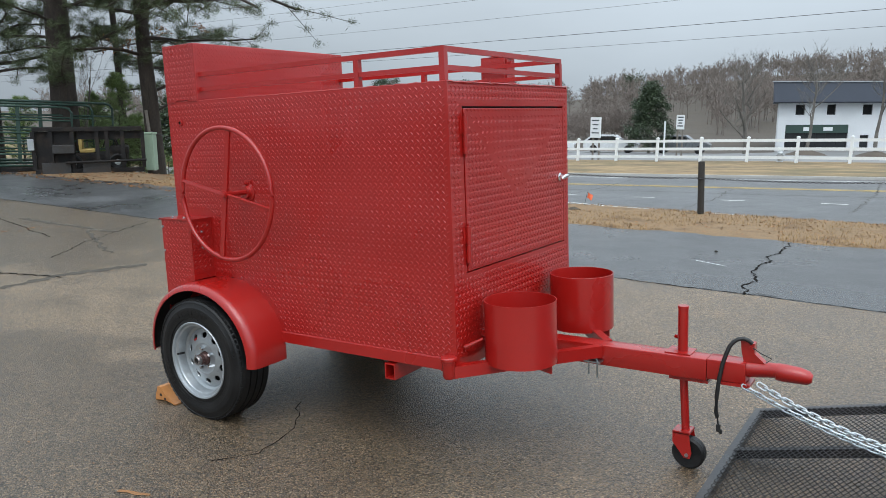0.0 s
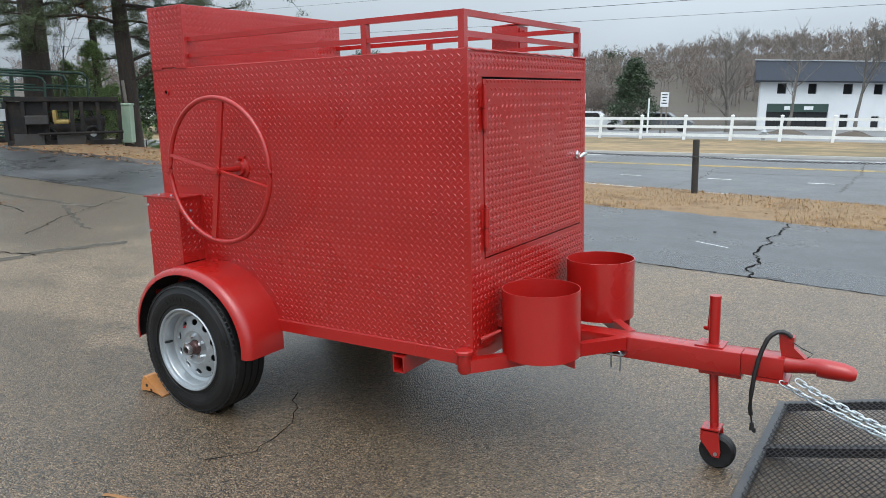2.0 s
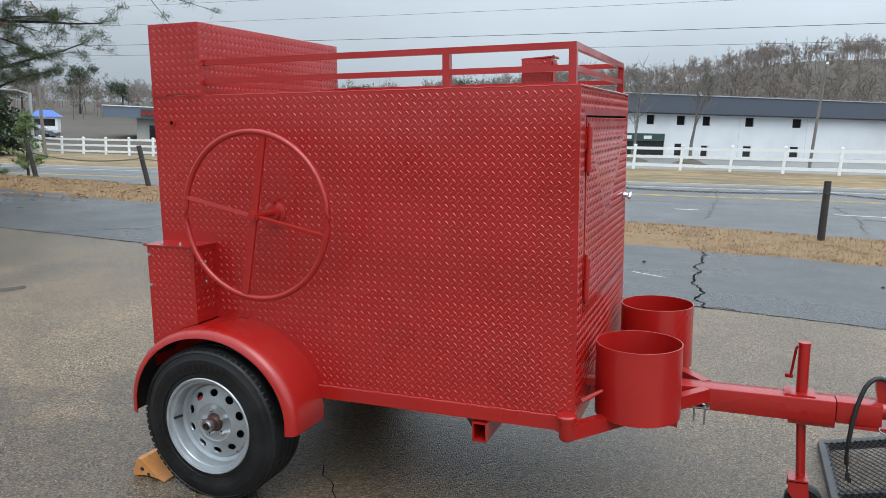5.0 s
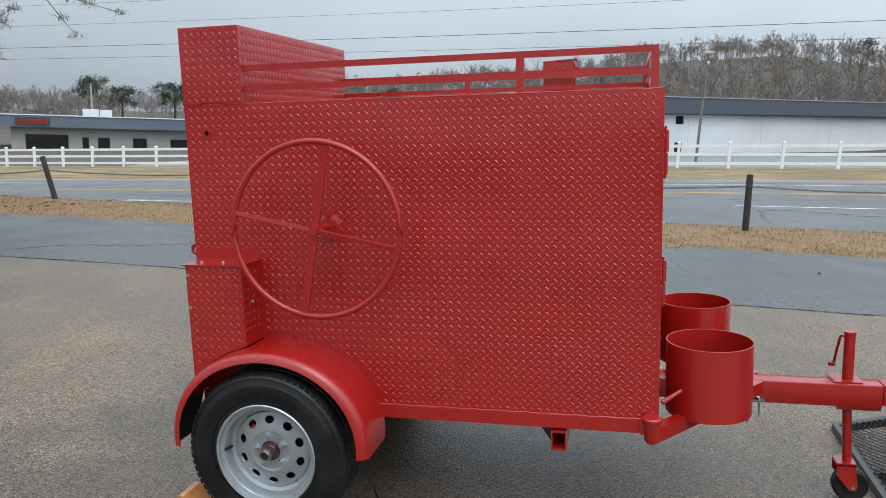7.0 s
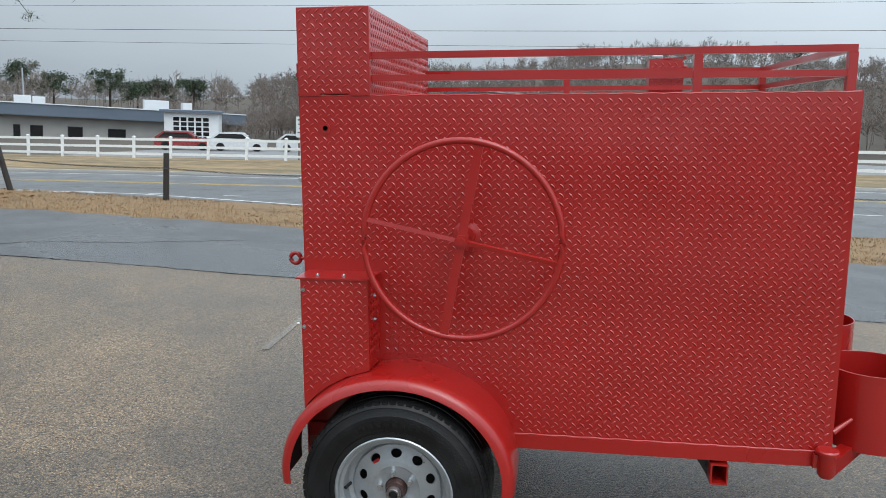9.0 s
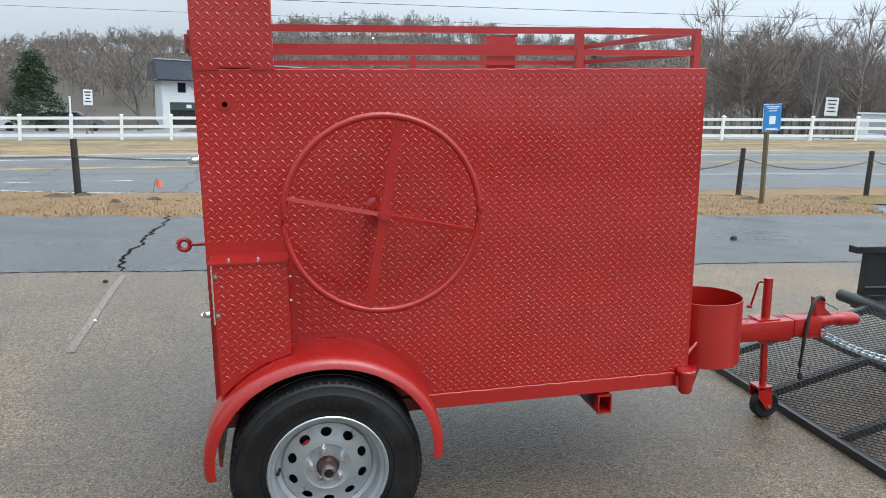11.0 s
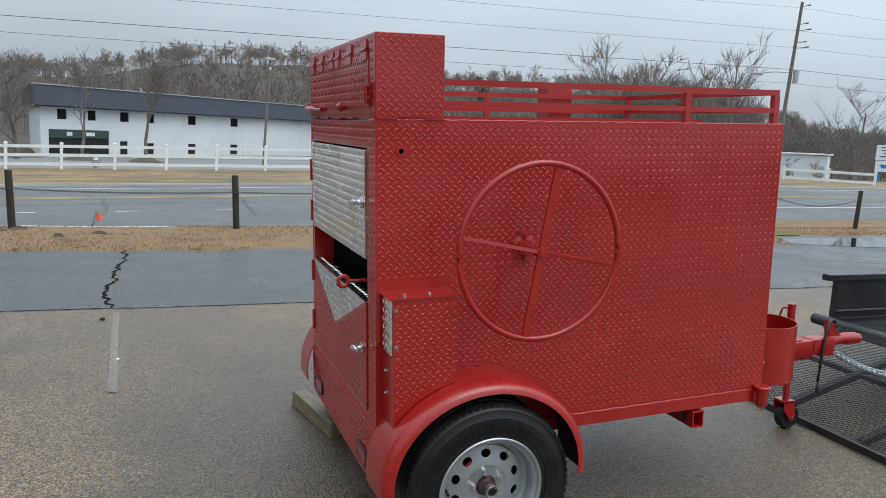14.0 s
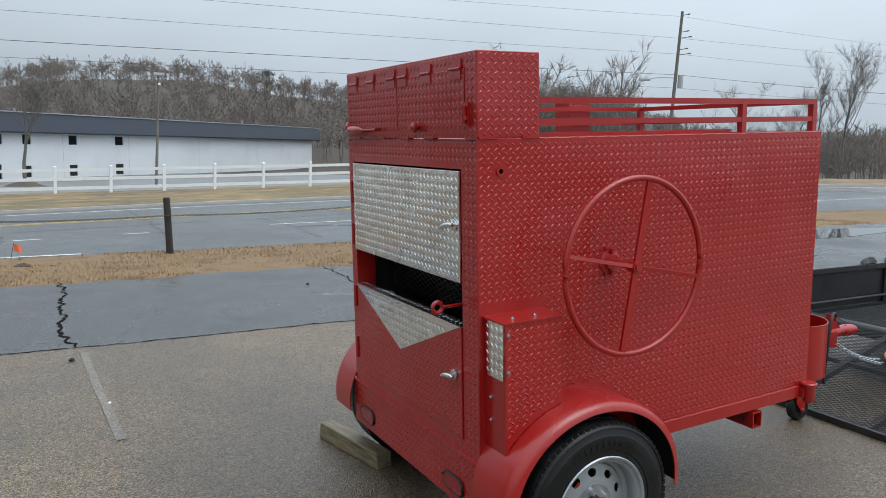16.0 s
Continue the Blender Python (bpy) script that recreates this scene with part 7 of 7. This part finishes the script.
            s = d.cross(Vector((rnd_.uniform(-1, 1), rnd_.uniform(-1, 1), 1))).normalized() * 0.006
            k = len(vs)
            vs += [tuple(c2 - s), tuple(c2 + s), tuple(c2 + d)]
            fs.append((k, k + 1, k + 2))
    raw("needles", vs, fs, NEEDLE, t, kind="stuff")
    return t


E0 = math.radians
pine(-18.5, 9.7, 12.5, 0.40, 1, "tall pine with a thick rugged brown trunk", n_limb=30, low=0.24, reach=3.6, tufts=9, extra=((3.3, E0(35), 3.2, 0.25), (4.2, E0(-60), 3.0, 0.1), (2.5, E0(-30), 2.8, 0.15), (5.0, E0(20), 4.0, 0.15), (3.8, E0(200), 3.0, 0.1)))
pine(-20.2, 8.4, 12.0, 0.26, 2, "tall pine with a dark trunk", n_limb=26, low=0.22, reach=3.4, tufts=9)
pine(-20.6, 13.0, 12.0, 0.14, 3, "slender pine with a dark straight trunk", n_limb=22, low=0.28, reach=3.0, tufts=8)
pine(-17.1, 11.7, 11.0, 0.27, 4, "leaning pine with a broad spreading crown", lean=(0.10, -0.05), n_limb=30, low=0.34, reach=3.8, tufts=10,
     extra=((5.6, E0(-25), 6.0, 0.14), (3.2, E0(60), 3.2, 0.5), (6.2, E0(-35), 5.8, 0.08), (6.0, E0(-5), 6.6, 0.08), (2.6, E0(30), 2.4, 0.8), (6.5, E0(-18), 7.0, 0.03), (6.8, E0(-45), 5.2, 0.02), (6.4, E0(-14), 7.3, 0.0), (7.1, E0(-28), 7.0, -0.03), (5.8, E0(-30), 6.4, 0.12), (7.3, E0(-8), 7.2, -0.04), (5.5, E0(-20), 5.6, 0.14)))


rnd_ = random.Random(515)
dead = thing("oak_branch", pose(-17.0, 11.6, gz(-17.0, 11.6) + 4.2), "bare oak branch with withered brown leaves among the pines", "branch")
segs_ = [(Vector((-1.5, -0.8, 0.1)), Vector((0, 0, 0.4)), 0.03, 0.022, 1), (Vector((0, 0, 0.4)), Vector((1.3, 0.9, 0.25)), 0.022, 0.012, 1)]
cs_ = []
for k in range(26):
    a = Vector((-1.4, -0.75, 0.1)).lerp(Vector((1.3, 0.9, 0.3)), k / 25) + Vector((0, 0, 0.2))
    c = a + Vector((rnd_.uniform(-0.4, 0.6), rnd_.uniform(-0.4, 0.5), rnd_.uniform(-0.35, 0.35)))
    segs_.append((a, c, 0.010, 0.004, 2))
    cs_.append((c, rnd_.uniform(0.5, 1.0)))
raw("branch_wood", *limb_mesh(segs_), GREYBARK, dead)
raw("withered_leaves", *leaf_clumps(rnd_, cs_, 12, 0.22, 0.055, 0.45, 0.4), LITTER, dead, kind="stuff")


def sapling(x, y, height, width, seed, label):
    rnd_ = random.Random(seed)
    t = thing("pine_sapling", pose(x, y, gz(x, y)), label, "tree", "young pines")
    segs = [(Vector((0, 0, 0)), Vector((0.02, 0, height)), 0.02 * height, 0.005, 0)]
    tips = []
    for k in range(int((46 if height > 2.5 else 17) * height)):
        h = rnd_.uniform(0.12, 1.0) * height
        a = rnd_.uniform(0, math.tau)
        l_ = width / 2 * (1.15 - h / height) * rnd_.uniform(0.6, 1.1)
        p = Vector((0, 0, h))
        q = p + Vector((math.cos(a), math.sin(a), 0.45)) * l_
        segs.append((p, q, 0.008, 0.003, 2))
        tips += [p.lerp(q, f) for f in (0.45, 0.7, 1.0)]
    raw("stem", *limb_mesh(segs), BARK, t)
    vs, fs = [], []
    for c in tips:
        for _ in range(42):
            d = Vector((rnd_.gauss(0, 1), rnd_.gauss(0, 1), rnd_.gauss(0.4, 0.7))).normalized() * rnd_.uniform(0.08, 0.2)
            s = d.cross(Vector((rnd_.uniform(-1, 1), rnd_.uniform(-1, 1), 1))).normalized() * 0.006
            k = len(vs)
            vs += [tuple(c - s), tuple(c + s), tuple(c + d)]
            fs.append((k, k + 1, k + 2))
    raw("needles", vs, fs, YOUNG_NEEDLE, t, kind="stuff")


sapling(-13.9, 10.6, 1.75, 1.0, 7, "young pine growing at the verge")
for k, (x, y, h, w) in enumerate(((-18.4, 11.4, 3.5, 2.6), (-20.0, 11.6, 3.1, 2.6), (-19.0, 12.4, 2.8, 2.4), (-22.5, 12.6, 3.2, 3.0), (-24.5, 11.5, 3.0, 3.0), (-18.2, 12.9, 1.6, 1.4), (-26, 9.5, 3.0, 3.4))):
    sapling(x, y, h, w, 20 + k, "bushy young pine behind the trees")
for k, (x, y, h) in enumerate(((-21.5, 6.9, 4.5), (-23.5, 9.0, 5.5), (-19.3, 10.8, 4.2))):
    bare_tree(x, y, gz(x, y), h, 0.05, 70 + k, "thin bare sapling among the pines", levels=3, tw=500)

# wooded hill: bare trees beyond counting
def proto_set(seed, height, n_limb, n_sub, n_twig, length, half):
    """Round-crowned leafless trees: trunk, limbs to a lumpy crown, forks and fine twigs."""
    out = []
    for k in range(9):
        r_ = random.Random(seed + k)
        wide_, base_ = height * r_.uniform(0.24, 0.33), height * r_.uniform(0.22, 0.36)
        lean_ = Vector((r_.uniform(-0.4, 0.4), r_.uniform(-0.4, 0.4), 0))
        segs, ends = [], []
        p0 = Vector((0, 0, 0))
        for i in range(4):
            p1 = Vector((0, 0, height * 0.8 * (i + 1) / 4)) + lean_ * (i + 1) / 3 + Vector((r_.uniform(-0.1, 0.1), r_.uniform(-0.1, 0.1), 0))
            segs.append((p0, p1, 0.11 - 0.022 * i, 0.088 - 0.022 * i, 0))
            p0 = p1
        for _ in range(n_limb):
            a, h = r_.uniform(0, math.tau), r_.uniform(-0.75, 1.0)
            lump = r_.uniform(0.7, 1.08)
            q = Vector((math.cos(a), math.sin(a), 0)) * wide_ * math.sqrt(max(0.05, 1 - h * h)) * lump + Vector((0, 0, height * 0.66 + height * 0.34 * h * lump)) + lean_
            s0 = Vector((lean_.x, lean_.y, 0)) * 0.6 + Vector((0, 0, base_ + (q.z - base_) * r_.uniform(0.25, 0.6)))
            segs.append((s0, q, 0.035, 0.012, 1))
            ends.append((s0, q))
            for _s in range(n_sub):
                f = r_.uniform(0.4, 0.9)
                e0 = s0.lerp(q, f)
                e1 = e0 + ((q - s0).normalized() + Vector((r_.uniform(-1, 1), r_.uniform(-1, 1), r_.uniform(-0.3, 0.8)))).normalized() * height * 0.13
                segs.append((e0, e1, 0.014, 0.006, 2))
                ends.append((e0, e1))
        vs, fs = limb_mesh(segs, (3, 3, 3))
        tri = [t for f in fs for t in ((f[0], f[1], f[2]), (f[0], f[2], f[3]))]
        for _ in range(n_twig):
            a, c = r_.choice(ends)
            p = a.lerp(c, r_.uniform(0.35, 1.0))
            d = ((c - a).normalized() * 0.9 + Vector((r_.uniform(-1, 1), r_.uniform(-1, 1), r_.uniform(-0.5, 0.9)))).normalized() * length * r_.uniform(0.5, 1.2)
            w = d.cross(Vector((r_.uniform(-1, 1), r_.uniform(-1, 1), 0.3))).normalized() * half
            o = len(vs)
            vs += [tuple(p - w), tuple(p + w), tuple(p + d)]
            tri.append((o, o + 1, o + 2))
        out.append((np.array(vs), np.array(tri)))
    return out


FAR = proto_set(200, 8.2, 14, 1, 220, 1.0, 0.044)
NEAR = proto_set(300, 8.4, 20, 3, 720, 0.85, 0.017)


def wood(name, spots, label, mat=TWIG, seed=0, protos=FAR):
    rnd_ = random.Random(seed)
    av, af, off = [], [], 0
    for x, y, s in spots:
        v, f = protos[rnd_.randrange(len(protos))]
        a, sz, sx = rnd_.uniform(0, math.tau), s * rnd_.uniform(0.8, 1.25), s * rnd_.uniform(0.85, 1.2)
        c, d = math.cos(a) * sx, math.sin(a) * sx
        w = np.stack([v[:, 0] * c - v[:, 1] * d + x, v[:, 0] * d + v[:, 1] * c + y, v[:, 2] * sz + gz(x, y) - 0.3], 1)
        av.append(w)
        af.append(f + off)
        off += len(v)
    V, F = np.concatenate(av), np.concatenate(af)
    me = bpy.data.meshes.new(name)
    me.vertices.add(len(V))
    me.vertices.foreach_set("co", V.astype(np.float32).ravel())
    me.loops.add(len(F) * 3)
    me.loops.foreach_set("vertex_index", F.astype(np.int32).ravel())
    me.polygons.add(len(F))
    me.polygons.foreach_set("loop_start", np.arange(0, len(F) * 3, 3, dtype=np.int32))
    me.materials.append(mat)
    me.update(calc_edges=True)
    me.validate()
    return tagged(new(name, me), label, "woods", kind="stuff")


rnd = random.Random(77)
spots = []
while len(spots) < 2350:
    az, r = rnd.uniform(-23, 62), rnd.uniform(112, 305)
    x, y = r * math.sin(E0(az)), r * math.cos(E0(az))
    s_, d_ = (x + 10.36) * U.x + (y - 72.28) * U.y, (x + 10.36) * -N.x + (y - 72.28) * -N.y
    if -3 < s_ < 66 and d_ < 24:
        continue
    if az < -14 and r < 150:
        continue
    spots.append((x, y, rnd.uniform(0.62, 0.94)))
wood("far_woods", spots, "leafless grey-brown winter woods on the hill", seed=5)
spots = []
while len(spots) < 250:
    az, r = rnd.uniform(19.5, 66), rnd.uniform(66, 118)
    x, y = r * math.sin(E0(az)), r * math.cos(E0(az))
    s_, d_ = (x + 10.36) * U.x + (y - 72.28) * U.y, (x + 10.36) * -N.x + (y - 72.28) * -N.y
    if (-3 < s_ < 68 and d_ < 24 and d_ > -40) or y < fence_y(x) + 22:
        continue
    spots.append((x, y, rnd.uniform(0.85, 1.2) * (1.12 if az < 43 else 0.6)))
wood("near_woods", spots, "leafless grey-brown winter woods beyond the road", seed=6, protos=NEAR)
spots = []
while len(spots) < 265:
    az, r = rnd.uniform(-29, -7), rnd.uniform(84, 118)
    x, y = r * math.sin(E0(az)), r * math.cos(E0(az))
    s_, d_ = (x + 10.36) * U.x + (y - 72.28) * U.y, (x + 10.36) * -N.x + (y - 72.28) * -N.y
    if s_ > -3:
        continue
    spots.append((x, y, rnd.uniform(0.55, 0.82) * (1.0 if az > -14 else 0.72 if az > -22 else 0.52)))
wood("near_woods", spots, "leafless grey-brown winter woods beside the office", seed=7, protos=NEAR)
spots = [(r * math.sin(E0(az)), r * math.cos(E0(az)), rnd.uniform(0.6, 1.0)) for az, r in ((rnd.uniform(-62, -24), rnd.uniform(150, 260)) for _ in range(330))]
wood("far_woods", spots, "low leafless woods on the far left ridge", seed=8)
for k in range(6):
    az, r = rnd.uniform(-20, 45), rnd.uniform(170, 280)
    x, y = r * math.sin(E0(az)), r * math.cos(E0(az))
    h = rnd.uniform(7, 9)
    rnd_ = random.Random(400 + k)
    t = thing("pine_tree", pose(x, y, gz(x, y)), "dark pine standing among bare woods", "tree", "pines in the woods")
    raw("trunk", *limb_mesh([(Vector((0, 0, 0)), Vector((0.3, 0, h * 0.95)), 0.22, 0.08, 0)]), BARK, t)
    cs = [(Vector((rnd_.gauss(0, 0.9), rnd_.gauss(0, 0.9), h * rnd_.uniform(0.4, 1.0))), rnd_.uniform(0.7, 1.2)) for _ in range(16)]
    raw("crown", *leaf_clumps(rnd_, cs, 60, 1.2, 0.22), EVERGREEN, t, kind="stuff")

# ---------------------------------------------------------------- clutter at the far left of the car park
rack = thing("steel_trailer_frame", pose(-16.47, 9.15, 0.0, 0, 0, 54), "black steel flatbed frame tipped up on its side", "trailer frame")
W_, H_ = 2.75, 1.2
for z in (0.06, H_):
    part("frame_rail", Build().chamfered(-W_ / 2, -0.06, z - 0.06, W_ / 2, 0.06, z + 0.06, 0.01), OLD_BLACK, rack)
for x in (-W_ / 2, -0.95, -0.42, 0.20, 0.45, 0.85, W_ / 2):
    part("frame_bar", Build().box(x - 0.05, -0.05, 0.12, x + 0.05, 0.05, H_ - 0.06), OLD_BLACK, rack)
part("frame_plate", Build().box(-W_ / 2 + 0.05, 0.055, 0.13, -0.40, 0.075, H_ - 0.07), OLD_BLACK, rack, "black steel floor plate")
part("frame_plate", Build().box(-0.3, 0.055, 0.92, W_ / 2 - 0.05, 0.075, H_ - 0.07), OLD_BLACK, rack)
part("tool_box", Build().chamfered(-0.9, -0.26, 0.55, -0.36, -0.055, 0.78, 0.02), OLD_GREY, rack)
part("axle_tube", Build().rod((-0.6, -0.2, 0.30), (1.45, -0.2, 0.34), 0.035), OLD_BLACK, rack)
for x in (-0.9, 0.1):
    part("base_plate", Build().box(x - 0.3, -0.12, 0.0, x + 0.4, -0.065, 0.30), OLD_GREY, rack)
part("lamp_holder", Build().box(-1.5, -0.12, 0.65, -1.35, -0.065, 0.95), GALV, rack)
utv = thing("utility_vehicle", pose(-17.5, 9.95, 0.0, 0, 0, 55) @ Matrix.Scale(0.7, 4), "black utility vehicle with a cream seat", "vehicle")
part("body", Build().chamfered(-1.2, -0.6, 0.35, 1.25, 0.6, 0.72, 0.06).chamfered(0.55, -0.6, 0.6, 1.3, 0.6, 0.98, 0.08), OLD_BLACK, utv, smooth=40)
part("seat", Build().chamfered(-0.55, -0.55, 0.72, 0.0, 0.55, 0.88, 0.04).chamfered(-0.62, -0.55, 0.80, -0.45, 0.55, 1.30, 0.04), CREAM, utv, "cream vinyl bench seat", smooth=40)
for x, y in ((-0.8, -0.62), (0.85, -0.62), (-0.8, 0.62), (0.85, 0.62)):
    w = part("wheel", Build().lathe([(0, -0.11), (0.17, -0.11), (0.2, -0.13), (0.28, -0.13), (0.33, -0.09), (0.33, 0.09), (0.28, 0.13), (0.2, 0.13), (0.17, 0.11), (0, 0.11)], 24, (x, y, 0.33)), RUBBER, utv, smooth=35)
    part("hub", Build().rod((x, y - 0.125, 0.33), (x, y + 0.125, 0.33), 0.12, seg=14), GALV, w)
for x, y in ((-0.6, -0.55), (-0.6, 0.55), (0.75, -0.55), (0.75, 0.55)):
    part("cage_post", Build().pipe([(x * (1.25 if x > 0 else 1.0), y, 0.72), (x, y, 1.35), (x * 0.9, y * 0.97, 1.58)], 0.03, 8), OLD_BLACK, utv, smooth=50)
part("canopy", Build().chamfered(-0.8, -0.62, 1.57, 0.85, 0.62, 1.66, 0.04), OLD_BLACK, utv, "black canopy roof")
part("steering_wheel", Build().pipe([(0.35 + 0.06 * math.sin(a), 0.25 + 0.17 * math.cos(a), 1.08 + 0.16 * math.sin(a)) for a in np.linspace(0, math.tau, 17)[:-1]], 0.018, 6, closed=True), OLD_BLACK, utv, smooth=60)
part("cargo_bed", Build().box(-1.3, -0.6, 0.72, -0.7, -0.55, 1.0).box(-1.3, 0.55, 0.72, -0.7, 0.6, 1.0).box(-1.3, -0.55, 0.72, -1.25, 0.55, 1.0), OLD_BLACK, utv)
gate = thing("tube_gate_stack", pose(-18.45, 8.05, -0.15, 0, 0, 58), "dark green tubular steel cattle gates leaning together", "gate")
for k in range(3):
    m = pose(-0.4 + 0.55 * k, 0.28 * k, 0.35 + 0.05 * k, -6 + 3 * k, 2, 3 * k)
    gp = part("gate_panel", Build().pipe([m @ Vector(p) for p in ((-2.1, 0, 0), (-2.1, 0, 1.5), (-2.0, 0, 1.62), (-1.9, 0, 1.66), (1.7, 0, 1.66), (1.85, 0, 1.62), (1.92, 0, 1.5), (1.92, 0, 0), (-2.1, 0, 0))], 0.035, 8), GREEN_STEEL, gate, smooth=60)
    for z in (0.32, 0.62, 0.92, 1.28):
        part("gate_bar", Build().rod(m @ Vector((-2.1, 0, z)), m @ Vector((1.92, 0, z)), 0.026, seg=7), GREEN_STEEL, gp)
    part("gate_upright", Build().box(-0.05, -0.02, 0, 0.05, 0.02, 1.66, m), GREEN_STEEL, gp)
part("gate_skid", Build().rod((-2.4, 0.2, 0.16), (2.1, 0.35, 0.16), 0.16, seg=12), OLD_BLACK, gate)
mower = thing("garden_tractor", pose(-22.6, 8.9, 0, 0, 0, 40), "old grey garden tractor with a tilted hood", "tractor")
part("hood", Build().chamfered(-0.5, -0.35, 0.55, 0.6, 0.35, 1.15, 0.05, pose(0, 0, 0.1, 8, -14, 0)), GALV, mower)
part("engine", Build().chamfered(-0.7, -0.3, 0.25, 0.4, 0.3, 0.6, 0.05), OLD_BLACK, mower)
part("seat", Build().chamfered(-1.0, -0.25, 0.7, -0.55, 0.25, 0.85, 0.05), CREAM, mower)
for x, y, r in ((-0.75, -0.45, 0.35), (-0.75, 0.45, 0.35), (0.5, -0.4, 0.22), (0.5, 0.4, 0.22)):
    part("wheel", Build().lathe([(0, -0.09), (r * 0.9, -0.09), (r, -0.05), (r, 0.05), (r * 0.9, 0.09), (0, 0.09)], 20, (x, y, r)), RUBBER, mower, smooth=35)
ped = thing("utility_pedestal", pose(-15.85, 10.65, 0, 0, 0, 30), "pale green utility pedestal standing in leaf litter", "utility box")
part("housing", Build().chamfered(-0.13, -0.13, 0.0, 0.13, 0.13, 1.02, 0.02), PALE_GREEN, ped)
part("cap", Build().chamfered(-0.145, -0.145, 1.02, 0.145, 0.145, 1.08, 0.015), PALE_GREEN, ped)
stick = tagged(part("wooden_stake", Build().rod((-16.5, 11.2, -0.1), (-16.75, 11.2, 1.7), 0.05, 0.045, 8), POLE), "slanting grey wooden stake by the pines", "stake")
tagged(part("guy_cable", Build().pipe([(-17.4, 11.5, 1.15), (-15.7, 10.9, 1.0), (-14.2, 10.5, 0.82), (-13.12, 10.0, 0.66)], 0.012, 5), BLACK), "dark slack cable strung to the leaning post", "cable")


def booth(x, y, w, d, h, turn):
    b_ = thing("ticket_booth", pose(x, y, gz(x, y), 0, 0, turn), "small white booth with a blue hipped roof", "booth", "booths across the road")
    part("walls", Build().box(-w / 2, -d / 2, 0, w / 2, d / 2, 0.9).box(-w / 2, -d / 2, 0.9, -w / 2 + 0.3, d / 2, h).box(w / 2 - 0.3, -d / 2, 0.9, w / 2, d / 2, h).box(-w / 2 + 0.3, d / 2 - 0.2, 0.9, w / 2 - 0.3, d / 2, h).box(-w / 2 + 0.3, -d / 2, h - 0.25, w / 2 - 0.3, -d / 2 + 0.15, h), SIGN_WHITE, b_)
    part("pane", Build().box(-w / 2 + 0.3, -d / 2 + 0.05, 0.9, w / 2 - 0.3, -d / 2 + 0.08, h - 0.25), GLASS, b_)
    part("roof", Build().add([(-w / 2 - 0.3, -d / 2 - 0.3, h), (w / 2 + 0.3, -d / 2 - 0.3, h), (w / 2 + 0.3, d / 2 + 0.3, h), (-w / 2 - 0.3, d / 2 + 0.3, h), (-w / 4, 0, h + 0.8), (w / 4, 0, h + 0.8)], [(0, 3, 2, 1), (0, 1, 5, 4), (1, 2, 5), (2, 3, 4, 5), (3, 0, 4)]), BLUE_ROOF, b_)


booth(-69.5, 50.0, 2.8, 2.4, 2.3, 40)
booth(-78.0, 67.5, 3.0, 2.4, 2.0, 40)


def car(x, y, turn, mat, label, van=False):
    c = thing("car", pose(x, y, gz(x, y) + 0.06, 0, 0, turn), label, "car", "parked cars")
    top = 1.75 if van else 1.42
    prof = [(-2.15, 0.35), (2.15, 0.35), (2.2, 0.70), (1.9, 0.88), (1.0, 0.95), (0.35, top), (-1.5 if not van else -2.0, top), (-2.1, 0.98), (-2.2, 0.6)]
    part("body", Build().prism(prof, -0.86, 0.86, "y"), mat, c)
    for s in (-1, 1):
        part("side_window", Build().prism([(0.75, 0.98), (0.28, top - 0.08), (-1.4, top - 0.08), (-1.85, 1.0)], s * 0.862, s * 0.868, "y"), GLASS, c)
        for wx in (-1.35, 1.38):
            part("wheel", Build().rod((wx, s * 0.70, 0.32), (wx, s * 0.885, 0.32), 0.32, seg=18), RUBBER, c)
    part("windscreen", Build().add([(0.96, -0.75, 0.99), (0.96, 0.75, 0.99), (0.40, 0.70, top - 0.05), (0.40, -0.70, top - 0.05)], [(0, 1, 2, 3)]), GLASS, c)


car(-19.8, 56.0, 15, WHITE_CAR, "white car parked behind the fence")
car(-24.5, 54.0, 20, WHITE_CAR, "white car parked behind the fence")
car(-28.5, 53.0, 20, RED_CAR, "dark red car parked behind the fence")
car(-14.6, 57.5, 10, GREY_CAR, "dark grey car parked behind the fence")
car(-64.8, 54.5, 30, GREY_CAR, "dark grey car parked beside the shop")
garage = thing("small_garage", pose(-30.5, 58.0, gz(-30.5, 58), 0, 0, 22), "small grey garage with a gridded white door", "building")
part("walls", Build().box(-2.2, 0, 0, 2.2, 5, 3.0), SIGN_WHITE, garage)
part("roof", Build().box(-2.5, -0.4, 3.0, 2.5, 5.3, 3.2), SLATE, garage)
gd = Build()
for i in range(5):
    for j in range(6):
        gd.box(-1.5 + 0.6 * i + 0.05, -0.03, 0.3 + 0.4 * j, -1.5 + 0.6 * i + 0.5, -0.004, 0.3 + 0.4 * j + 0.3)
part("door_panes", gd, GLASS, garage, kind="stuff")
